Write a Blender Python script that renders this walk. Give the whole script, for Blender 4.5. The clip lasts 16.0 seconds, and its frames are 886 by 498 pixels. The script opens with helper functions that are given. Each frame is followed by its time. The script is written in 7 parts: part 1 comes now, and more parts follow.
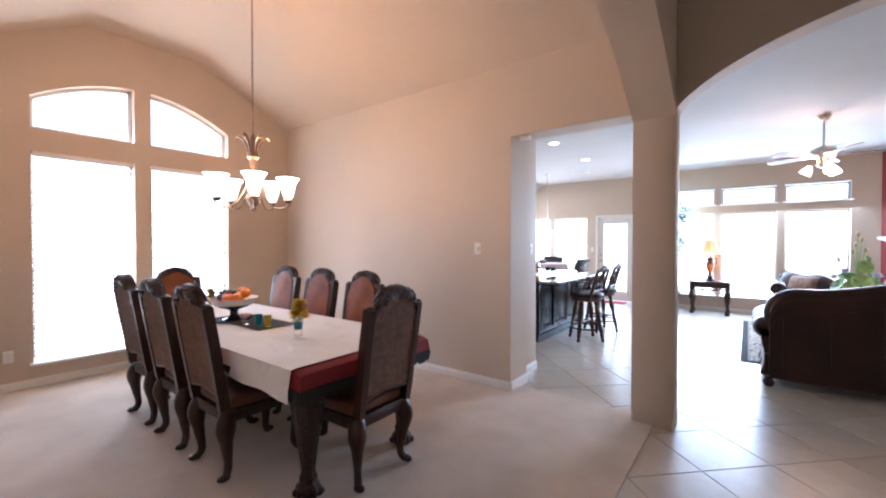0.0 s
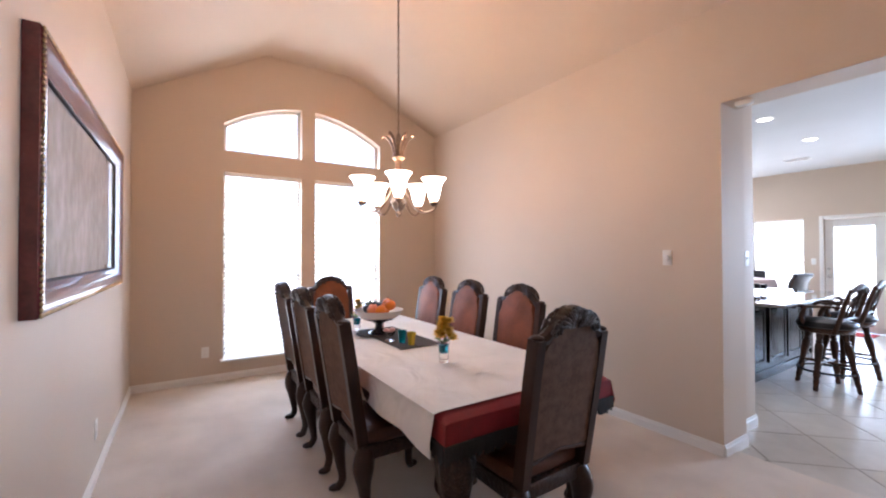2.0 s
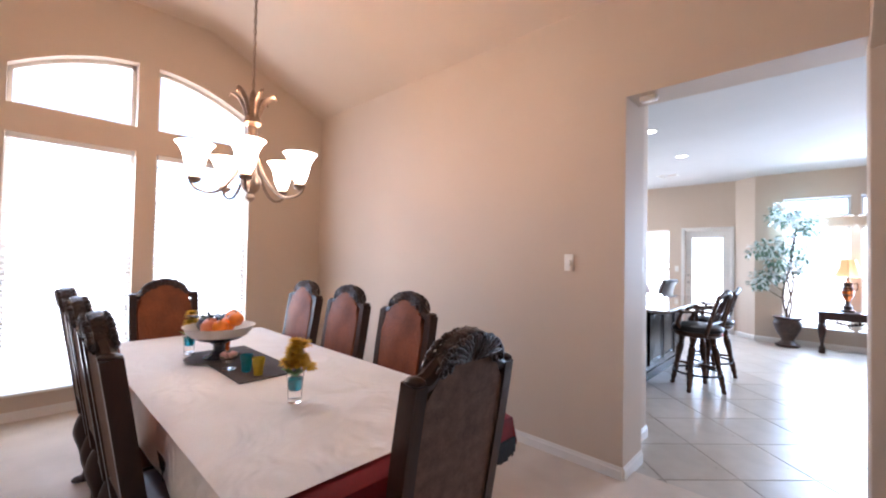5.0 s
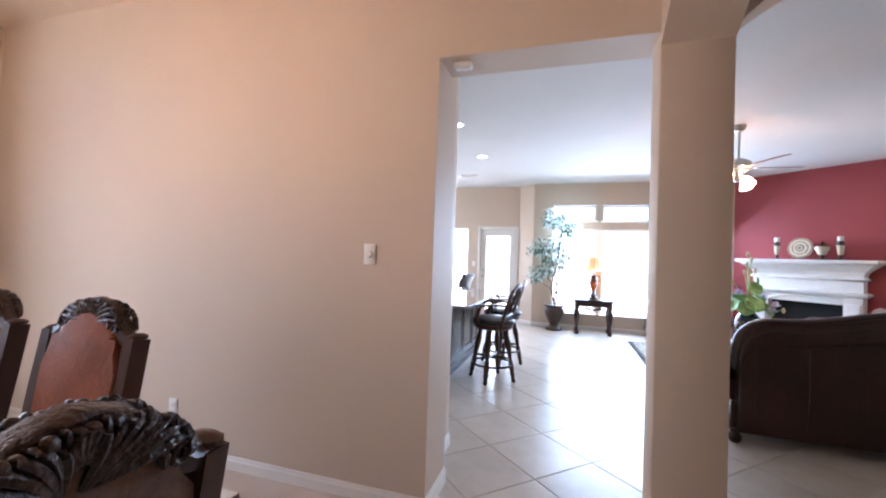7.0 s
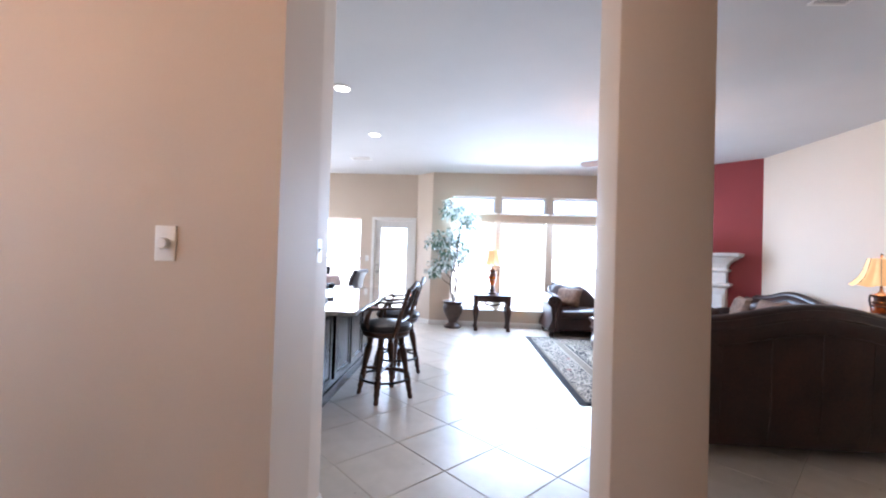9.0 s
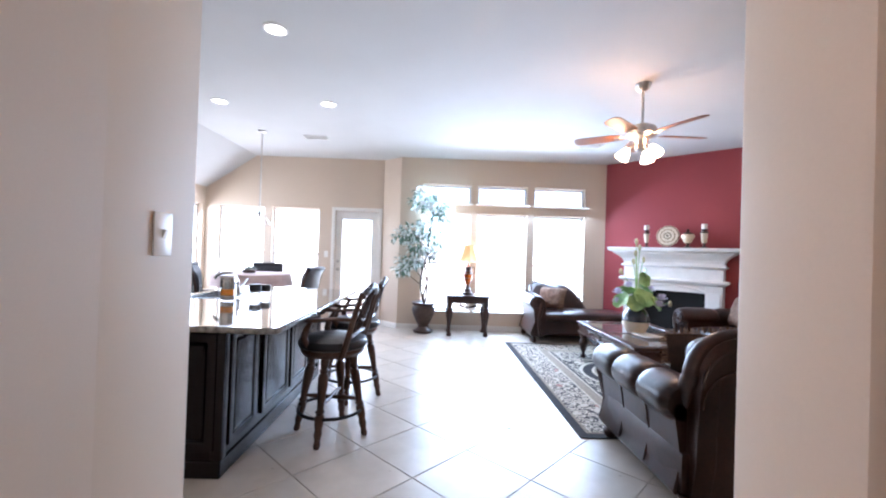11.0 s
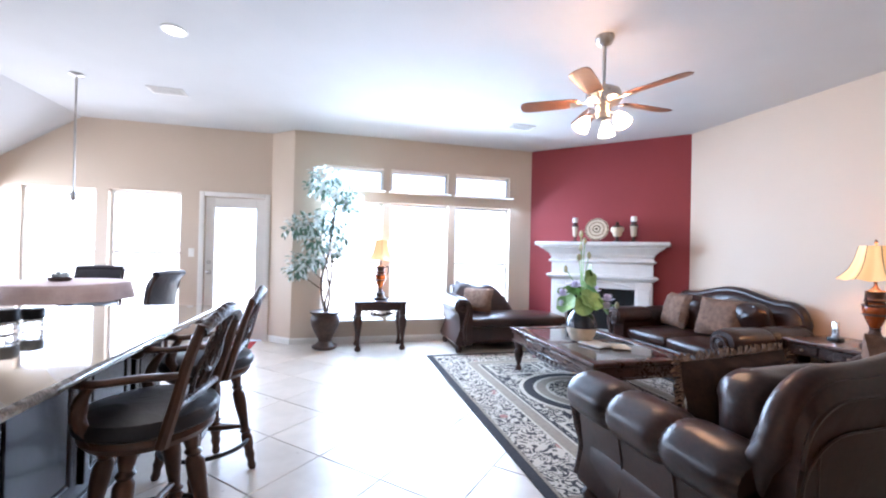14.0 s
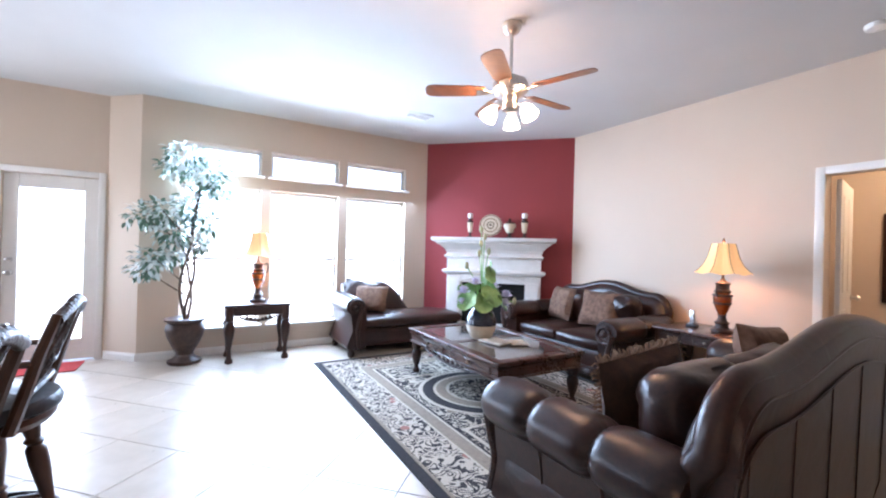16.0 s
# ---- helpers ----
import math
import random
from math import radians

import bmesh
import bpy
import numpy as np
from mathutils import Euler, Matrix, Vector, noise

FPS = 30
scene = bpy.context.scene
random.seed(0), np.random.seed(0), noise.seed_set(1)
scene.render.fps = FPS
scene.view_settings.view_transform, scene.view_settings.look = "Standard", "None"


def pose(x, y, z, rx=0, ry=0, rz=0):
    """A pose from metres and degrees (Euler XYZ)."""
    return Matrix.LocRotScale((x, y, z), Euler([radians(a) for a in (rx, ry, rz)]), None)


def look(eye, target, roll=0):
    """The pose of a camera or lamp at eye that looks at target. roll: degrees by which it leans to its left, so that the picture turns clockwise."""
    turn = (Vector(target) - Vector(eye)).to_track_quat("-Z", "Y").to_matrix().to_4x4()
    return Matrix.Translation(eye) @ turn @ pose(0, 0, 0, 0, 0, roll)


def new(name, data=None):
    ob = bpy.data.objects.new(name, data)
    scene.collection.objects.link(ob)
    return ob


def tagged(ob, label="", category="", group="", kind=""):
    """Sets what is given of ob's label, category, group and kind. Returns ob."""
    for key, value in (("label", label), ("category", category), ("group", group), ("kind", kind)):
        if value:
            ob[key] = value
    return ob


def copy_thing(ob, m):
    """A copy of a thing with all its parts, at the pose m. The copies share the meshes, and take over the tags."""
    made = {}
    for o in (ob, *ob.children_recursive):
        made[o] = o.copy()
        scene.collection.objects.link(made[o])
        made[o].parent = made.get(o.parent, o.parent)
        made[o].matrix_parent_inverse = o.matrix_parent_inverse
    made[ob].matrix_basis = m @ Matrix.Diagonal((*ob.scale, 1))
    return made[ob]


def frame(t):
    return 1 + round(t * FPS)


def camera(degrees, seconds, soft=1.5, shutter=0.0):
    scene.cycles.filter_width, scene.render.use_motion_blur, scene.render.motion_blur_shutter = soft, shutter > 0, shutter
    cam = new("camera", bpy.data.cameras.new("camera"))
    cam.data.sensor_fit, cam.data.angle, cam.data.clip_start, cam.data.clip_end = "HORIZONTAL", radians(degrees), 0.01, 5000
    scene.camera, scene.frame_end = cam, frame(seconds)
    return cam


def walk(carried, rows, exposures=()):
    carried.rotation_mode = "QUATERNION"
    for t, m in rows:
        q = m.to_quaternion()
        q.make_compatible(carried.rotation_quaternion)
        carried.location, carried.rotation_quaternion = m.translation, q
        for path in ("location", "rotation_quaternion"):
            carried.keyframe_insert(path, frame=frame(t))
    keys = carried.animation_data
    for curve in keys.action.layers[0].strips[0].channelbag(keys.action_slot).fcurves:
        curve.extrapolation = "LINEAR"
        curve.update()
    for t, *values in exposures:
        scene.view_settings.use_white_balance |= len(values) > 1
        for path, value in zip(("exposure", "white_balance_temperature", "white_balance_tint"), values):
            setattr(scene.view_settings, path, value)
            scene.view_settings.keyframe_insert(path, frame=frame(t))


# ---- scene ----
LENS = 95.5
cam = camera(LENS, 16.0, 2.1)
PATH = [
    (0, (0.66, 0.169, 1.427), (-0.55, 1.761, 1.396), 0.0),
    (0.5, (0.509, 0.224, 1.413), (-0.865, 1.677, 1.398), 0.1),
    (1, (0.385, 0.286, 1.415), (-1.122, 1.601, 1.41), -0.1),
    (1.5, (0.261, 0.421, 1.405), (-1.36, 1.592, 1.417), -0.1),
    (2, (0.144, 0.512, 1.397), (-1.54, 1.591, 1.424), -0.1),
    (2.5, (0.041, 0.566, 1.397), (-1.667, 1.607, 1.43), 0.0),
    (3, (-0.046, 0.623, 1.396), (-1.747, 1.674, 1.431), 0.1),
    (5.5, (-0.284, 1.087, 1.379), (-1.495, 2.678, 1.426), 1.4),
    (6, (-0.356, 1.222, 1.372), (-1.37, 2.945, 1.423), 1.6),
    (6.5, (-0.431, 1.396, 1.373), (-1.219, 3.234, 1.418), 1.8),
    (7, (-0.467, 1.581, 1.363), (-1.056, 3.492, 1.406), 2.0),
    (7.5, (-0.48, 1.776, 1.359), (-0.902, 3.731, 1.402), 1.8),
    (8, (-0.491, 1.939, 1.364), (-0.773, 3.919, 1.398), 1.9),
    (8.5, (-0.524, 2.145, 1.363), (-0.702, 4.137, 1.394), 1.8),
    (9, (-0.557, 2.344, 1.358), (-0.648, 4.342, 1.389), 1.8),
    (11.5, (-0.517, 3.43, 1.332), (-0.453, 5.429, 1.351), 1.7),
    (12, (-0.501, 3.634, 1.335), (-0.403, 5.632, 1.353), 1.4),
    (12.5, (-0.513, 3.819, 1.342), (-0.351, 5.812, 1.357), 1.2),
    (13, (-0.535, 4.006, 1.344), (-0.268, 5.989, 1.359), 1.2),
    (13.5, (-0.527, 4.162, 1.329), (-0.152, 6.127, 1.348), 1.3),
    (14, (-0.536, 4.305, 1.332), (-0.031, 6.24, 1.348), 1.3),
    (14.5, (-0.501, 4.439, 1.335), (0.122, 6.34, 1.348), 1.3),
    (15, (-0.506, 4.524, 1.34), (0.256, 6.373, 1.351), 1.4),
    (15.5, (-0.507, 4.594, 1.341), (0.388, 6.383, 1.347), 1.5),
    (16, (-0.501, 4.651, 1.335), (0.514, 6.375, 1.34), 1.5),
]
EV = 3.2
EXPOSURES = [(0.0, EV, 5750, 15), (16.0, EV, 5750, 15)]
walk(cam, [(t, look(eye, target, roll)) for t, eye, target, roll in PATH], EXPOSURES)

# ---- plan, in metres ----
DW_X = -4.93          # dining window wall
DM_Y = 0.05           # dining wall with the framed print
LW0, LW1 = 3.62, 3.97  # long wall between dining and kitchen
OP_L, OP_R, OP_H = -1.15, -0.08, 2.44
COL_B = 3.81           # back of the column and the hall arch
ST_X, ST_Y = -1.262, 4.45  # end of the stub wall behind the opening
COL_R = 0.222
CEIL = 2.99
EAVE_L, EAVE_R = 3.05, 3.12  # dining eaves at the picture wall and the long wall
VAULT = 3.73
NOOK_Y, LIV_Y = 10.55, 10.25
KX = -4.67            # kitchen and nook outer wall
RX = 4.01             # living room east wall
RED0, RED1 = (2.47, 10.25), (4.01, 8.67)

# ---- world and light ----
world = bpy.data.worlds.new("sky")
scene.world = world
world.use_nodes = True
wn = world.node_tree
sky = wn.nodes.new("ShaderNodeTexSky")
sky.sky_type, sky.sun_disc = "NISHITA", False
sky.dust_density, sky.air_density, sky.ozone_density = 1.6, 0.6, 0.5
sky.sun_elevation, sky.sun_rotation = radians(52), radians(150)
wn.nodes["Background"].inputs[1].default_value = 0.15
wn.links.new(sky.outputs[0], wn.nodes["Background"].inputs[0])
sun_data = bpy.data.lights.new("sun", "SUN")
sun_data.energy, sun_data.angle, sun_data.color = 4.0, radians(0.5), (1.0, 0.95, 0.87)
sun = new("sun", sun_data)
sun.matrix_world = look((6, -10, 16), (0, 2, 0))


def window_light(x, y, z, w, h, normal, watts, color=(0.93, 0.96, 1.0), fall=0.3):
    """Sky light that stands just outside a window opening and shines in and down."""
    d = bpy.data.lights.new("window_light", "AREA")
    d.shape, d.size, d.size_y, d.energy, d.color = "RECTANGLE", w, h, watts, color
    ob = new("window_light", d)
    ob.matrix_world = look((x, y, z), (x + normal[0], y + normal[1], z - fall))
    return ob


LUM = 2.0 ** -EV
DAY = 0.5 * LUM
window_light(DW_X - 0.42, 1.80, 1.45, 2.1, 3.2, (1, 0), 250 * DAY)
window_light(0.68, LIV_Y + 0.42, 1.45, 3.1, 2.6, (0, -1), 1150 * DAY, (0.66, 0.82, 1.0), 0.7)
window_light(-3.53, NOOK_Y + 0.42, 1.25, 2.1, 1.9, (0, -1), 270 * DAY)
window_light(-1.95, NOOK_Y + 0.42, 1.15, 0.6, 1.8, (0, -1), 70 * DAY)
window_light(KX - 0.42, 9.53, 1.25, 2.0, 1.9, (1, 0), 210 * DAY, (0.88, 0.94, 1.0), 0.6)


def bulb(x, y, z, watts, color=(1.0, 0.55, 0.29), radius=0.03):
    d = bpy.data.lights.new("bulb_light", "POINT")
    d.energy, d.color, d.shadow_soft_size = watts * LUM, color, radius
    ob = new("bulb_light", d)
    ob.location = (x, y, z)
    return ob

# ---- materials ----
def material(name, color, rough=0.6, metal=0.0, coat=0.0):
    m = bpy.data.materials.new(name)
    m.use_nodes = True
    b = m.node_tree.nodes["Principled BSDF"]
    b.inputs["Base Color"].default_value = (*color, 1)
    b.inputs["Roughness"].default_value = rough
    b.inputs["Metallic"].default_value = metal
    b.inputs["Coat Weight"].default_value = coat
    return m


def grained(name, dark, light, scale=8.0, rough=(0.4, 0.6), bump=0.1, metal=0.0, stretch=(1, 1, 1), detail=6.0, fine=60.0, dist=0.004, coat=0.0, spread=(0.3, 0.7)):
    """Two-scale noise between two colours, with roughness and bump that follow it."""
    m = material(name, light, rough[0], metal, coat)
    t = m.node_tree
    b = t.nodes["Principled BSDF"]
    co = t.nodes.new("ShaderNodeTexCoord")
    mp = t.nodes.new("ShaderNodeMapping")
    mp.inputs["Scale"].default_value = stretch
    t.links.new(co.outputs["Object"], mp.inputs["Vector"])
    n1 = t.nodes.new("ShaderNodeTexNoise")
    n1.inputs["Scale"].default_value, n1.inputs["Detail"].default_value = scale, detail
    n2 = t.nodes.new("ShaderNodeTexNoise")
    n2.inputs["Scale"].default_value, n2.inputs["Detail"].default_value = fine, 3
    t.links.new(mp.outputs[0], n1.inputs["Vector"])
    t.links.new(mp.outputs[0], n2.inputs["Vector"])
    mix = t.nodes.new("ShaderNodeMath")
    mix.operation = "MULTIPLY_ADD"
    mix.inputs[1].default_value = 0.35
    t.links.new(n2.outputs[0], mix.inputs[0])
    sc = t.nodes.new("ShaderNodeMath")
    sc.operation = "MULTIPLY"
    sc.inputs[1].default_value = 0.65
    t.links.new(n1.outputs[0], sc.inputs[0])
    t.links.new(sc.outputs[0], mix.inputs[2])
    ramp = t.nodes.new("ShaderNodeValToRGB")
    ramp.color_ramp.elements[0].position, ramp.color_ramp.elements[1].position = spread
    ramp.color_ramp.elements[0].color = (*dark, 1)
    ramp.color_ramp.elements[1].color = (*light, 1)
    t.links.new(mix.outputs[0], ramp.inputs[0])
    t.links.new(ramp.outputs[0], b.inputs["Base Color"])
    mr = t.nodes.new("ShaderNodeMapRange")
    mr.inputs["To Min"].default_value, mr.inputs["To Max"].default_value = rough
    t.links.new(mix.outputs[0], mr.inputs["Value"])
    t.links.new(mr.outputs[0], b.inputs["Roughness"])
    if bump:
        bp = t.nodes.new("ShaderNodeBump")
        bp.inputs["Strength"].default_value, bp.inputs["Distance"].default_value = bump, dist
        t.links.new(mix.outputs[0], bp.inputs["Height"])
        t.links.new(bp.outputs[0], b.inputs["Normal"])
    return m


def glowing(name, color, strength):
    m = material(name, color, 0.5)
    b = m.node_tree.nodes["Principled BSDF"]
    b.inputs["Emission Color"].default_value = (*color, 1)
    b.inputs["Emission Strength"].default_value = strength
    return m


def glass_mat(name, color=(1, 1, 1), rough=0.0):
    m = material(name, color, rough)
    b = m.node_tree.nodes["Principled BSDF"]
    b.inputs["Transmission Weight"].default_value = 1.0
    b.inputs["IOR"].default_value = 1.45
    return m


def see_through(name, color=(0.95, 0.97, 0.97)):
    """Thin window glass: mostly clear with a weak reflection."""
    m = bpy.data.materials.new(name)
    m.use_nodes = True
    t = m.node_tree
    t.nodes.clear()
    out = t.nodes.new("ShaderNodeOutputMaterial")
    mix = t.nodes.new("ShaderNodeMixShader")
    tr = t.nodes.new("ShaderNodeBsdfTransparent")
    tr.inputs[0].default_value = (*color, 1)
    gl = t.nodes.new("ShaderNodeBsdfGlossy")
    gl.inputs["Roughness"].default_value = 0.02
    mix.inputs[0].default_value = 0.06
    t.links.new(tr.outputs[0], mix.inputs[1])
    t.links.new(gl.outputs[0], mix.inputs[2])
    t.links.new(mix.outputs[0], out.inputs[0])
    return m


M_WALL = grained("beige_wall_paint", (0.585, 0.475, 0.368), (0.62, 0.507, 0.396), 1.5, (0.55, 0.7), 0.12, fine=180, dist=0.002)
M_CEIL = grained("white_ceiling_paint", (0.57, 0.56, 0.545), (0.61, 0.60, 0.585), 2.0, (0.75, 0.9), 0.2, fine=120, dist=0.003)
M_RED = grained("dark_red_wall_paint", (0.25, 0.034, 0.040), (0.30, 0.043, 0.050), 1.5, (0.5, 0.65), 0.12, fine=180, dist=0.002)
M_TRIM = grained("white_trim_paint", (0.76, 0.73, 0.68), (0.82, 0.79, 0.74), 5, (0.3, 0.42), 0.03)
M_PLASTIC = material("white_plastic", (0.82, 0.80, 0.75), 0.35)
M_CARPET = grained("beige_carpet", (0.58, 0.50, 0.42), (0.80, 0.71, 0.62), 3.0, (0.95, 1.0), 0.9, fine=260, dist=0.012, spread=(0.25, 0.75))
M_GROUT = grained("grey_brown_grout", (0.40, 0.36, 0.31), (0.48, 0.44, 0.38), 20, (0.8, 0.95), 0.3)
M_PANE = see_through("window_glass")
M_BLIND = material("white_blind_slat", (0.85, 0.85, 0.83), 0.5)
M_GROUND = grained("pale_concrete_ground", (0.42, 0.41, 0.38), (0.55, 0.53, 0.50), 0.6, (0.8, 0.95), 0.3)


def tile_material():
    m = grained("glazed_stone_tile", (0.44, 0.385, 0.32), (0.62, 0.56, 0.485), 2.4, (0.24, 0.33), 0.0, fine=9, spread=(0.22, 0.78))
    t = m.node_tree
    b = t.nodes["Principled BSDF"]
    ramp = b.inputs["Base Color"].links[0].from_node
    b.inputs["Specular IOR Level"].default_value = 0.8
    info = t.nodes.new("ShaderNodeObjectInfo")
    hs = t.nodes.new("ShaderNodeHueSaturation")
    mr = t.nodes.new("ShaderNodeMapRange")
    mr.inputs["To Min"].default_value, mr.inputs["To Max"].default_value = 0.92, 1.06
    t.links.new(info.outputs["Random"], mr.inputs["Value"])
    t.links.new(mr.outputs[0], hs.inputs["Value"])
    t.links.new(ramp.outputs[0], hs.inputs["Color"])
    t.links.new(hs.outputs[0], b.inputs["Base Color"])
    return m


M_TILE = tile_material()


# ---- mesh helpers ----
def finish(bm, name, mat, smooth=40.0):
    bmesh.ops.recalc_face_normals(bm, faces=bm.faces)
    me = bpy.data.meshes.new(name)
    bm.to_mesh(me)
    bm.free()
    me.materials.append(mat)
    if smooth:
        me.shade_smooth()
        me.set_sharp_from_angle(angle=radians(smooth))
    return me


def part(name, bm, mat, parent=None, label="", smooth=40.0):
    ob = new(name, finish(bm, name, mat, smooth))
    if parent is not None:
        ob.parent = parent
    if label:
        ob["label"] = label
    return ob


def thing(name, m, label, category, group=""):
    ob = new(name)
    ob.empty_display_size = 0.1
    ob.matrix_world = m
    return tagged(ob, label, category, group)


def structure(name, bm, mat, label, category, smooth=30.0):
    return tagged(part(name, bm, mat, None, "", smooth), label, category, "", "structure")


def box(bm, x0, x1, y0, y1, z0, z1, bev=0.0, seg=1):
    vs = [bm.verts.new((x, y, z)) for x in (x0, x1) for y in (y0, y1) for z in (z0, z1)]
    fs = [bm.faces.new([vs[i] for i in q]) for q in ((0, 1, 3, 2), (4, 6, 7, 5), (0, 4, 5, 1), (2, 3, 7, 6), (0, 2, 6, 4), (1, 5, 7, 3))]
    if bev:
        es = list({e for f in fs for e in f.edges})
        bmesh.ops.bevel(bm, geom=es, offset=bev, segments=seg, profile=0.5, affect="EDGES")
    return vs


def hexa(bm, p):
    """A block from eight corners: four below, four above, each in ring order."""
    v = [bm.verts.new(q) for q in p]
    for q in ((3, 2, 1, 0), (4, 5, 6, 7), (0, 1, 5, 4), (1, 2, 6, 5), (2, 3, 7, 6), (3, 0, 4, 7)):
        bm.faces.new([v[i] for i in q])


def strip_y(bm, y0, y1, d0, d1, lo0, lo1, hi0, hi1):
    """A wall strip along y between two depths in x, with its own lower and upper edge at either end."""
    hexa(bm, [(d0, y0, lo0), (d1, y0, lo0), (d1, y1, lo1), (d0, y1, lo1), (d0, y0, hi0), (d1, y0, hi0), (d1, y1, hi1), (d0, y1, hi1)])


def strip_x(bm, x0, x1, d0, d1, lo0, lo1, hi0, hi1):
    hexa(bm, [(x0, d0, lo0), (x1, d0, lo1), (x1, d1, lo1), (x0, d1, lo0), (x0, d0, hi0), (x1, d0, hi1), (x1, d1, hi1), (x0, d1, hi0)])


def ring(c, r, n, ax=(1, 0, 0), ay=(0, 1, 0), turn=0.0):
    ax, ay, c = Vector(ax), Vector(ay), Vector(c)
    return [c + r * (math.cos(turn + 2 * math.pi * i / n) * ax + math.sin(turn + 2 * math.pi * i / n) * ay) for i in range(n)]


def bridge(bm, rings, cap=True, closed=False):
    vr = [[bm.verts.new(p) for p in r] for r in rings]
    n = len(vr[0])
    pairs = list(zip(vr, vr[1:])) + ([(vr[-1], vr[0])] if closed else [])
    for a, b in pairs:
        for i in range(n):
            bm.faces.new((a[i], a[(i + 1) % n], b[(i + 1) % n], b[i]))
    if cap and not closed:
        bm.faces.new(vr[0][::-1])
        bm.faces.new(vr[-1])
    return vr


def lathe(bm, prof, c=(0, 0, 0), n=18, cap=True):
    """A turned shape from (radius, height) steps."""
    bridge(bm, [ring((c[0], c[1], c[2] + z), max(r, 0.0004), n) for r, z in prof], cap)


def tube(bm, pts, r, n=8, cap=True, flat=1.0):
    """A rod along points; r is one radius or one for each point."""
    pts = [Vector(p) for p in pts]
    rs = r if isinstance(r, (list, tuple)) else [r] * len(pts)
    rings, up = [], None
    for i, p in enumerate(pts):
        d = (pts[min(i + 1, len(pts) - 1)] - pts[max(i - 1, 0)]).normalized()
        if up is None:
            up = d.orthogonal().normalized() if abs(d.z) > 0.9 else Vector((0, 0, 1))
        a = d.cross(up)
        if a.length < 1e-4:
            a = d.orthogonal()
        a.normalize()
        b = a.cross(d).normalized()
        up = b
        rings.append(ring(p, rs[i], n, a, b * flat))
    bridge(bm, rings, cap)


def loop_tube(bm, c, radius, r, n=32, k=8):
    rings = []
    for i in range(n):
        a = 2 * math.pi * i / n
        d = Vector((math.cos(a), math.sin(a), 0))
        rings.append(ring(Vector(c) + radius * d, r, k, d, (0, 0, 1)))
    bridge(bm, rings, False, True)


def curve(pts, n=8):
    """A smooth line through points."""
    p = [Vector(q) for q in pts]
    out = []
    for i in range(len(p) - 1):
        a, b, c, d = p[max(i - 1, 0)], p[i], p[i + 1], p[min(i + 2, len(p) - 1)]
        for j in range(n):
            t = j / n
            out.append(0.5 * (2 * b + (c - a) * t + (2 * a - 5 * b + 4 * c - d) * t * t + (3 * b - a - 3 * c + d) * t ** 3))
    out.append(p[-1])
    return out


def prism(bm, outline, depth, m=None, bev=0.0, seg=1):
    """A flat outline in x and z, given thickness along y from 0 to depth, then moved by m."""
    a = [bm.verts.new((x, 0, z)) for x, z in outline]
    b = [bm.verts.new((x, depth, z)) for x, z in outline]
    n = len(a)
    fs = [bm.faces.new(a), bm.faces.new(b[::-1])]
    for i in range(n):
        fs.append(bm.faces.new((a[i], b[i], b[(i + 1) % n], a[(i + 1) % n])))
    if bev:
        es = [e for e in {e for f in fs[:2] for e in f.edges}]
        res = bmesh.ops.bevel(bm, geom=es, offset=bev, segments=seg, profile=0.5, affect="EDGES")
        vs = {v for f in fs if f.is_valid for v in f.verts} | set(res["verts"])
    else:
        vs = set(a + b)
    if m is not None:
        bmesh.ops.transform(bm, matrix=m, verts=list(vs))


def pillow(bm, w, h, t, m, n=8, puff=0.55, seed=1, crease=0.0):
    """A stuffed cushion, w by h, thickest in the middle, lying in x and z."""
    grid = {}
    for side in (-1, 1):
        for i in range(n + 1):
            for j in range(n + 1):
                u, v = 2 * i / n - 1, 2 * j / n - 1
                edge = i in (0, n) or j in (0, n)
                if edge and side == 1:
                    grid[side, i, j] = grid[-1, i, j]
                    continue
                th = ((1 - u ** 4) * (1 - v ** 4)) ** puff
                wob = crease * (noise.noise(Vector((u * 2.3 + seed, v * 2.3, side * 3.1 + seed))) + 0.5 * abs(noise.noise(Vector((u * 5.5 + seed, v * 4.5, side + seed)))))
                pin = 1 - 0.06 * (1 - abs(u)) * (abs(v) ** 3) - 0.06 * (1 - abs(v)) * (abs(u) ** 3)
                p = Vector((u * w / 2 * pin, side * (t / 2 * th + (0 if edge else wob * th)), v * h / 2 * pin))
                grid[side, i, j] = bm.verts.new(m @ p)
    for side in (-1, 1):
        for i in range(n):
            for j in range(n):
                q = [grid[side, i, j], grid[side, i + 1, j], grid[side, i + 1, j + 1], grid[side, i, j + 1]]
                bm.faces.new(q if side == -1 else q[::-1])


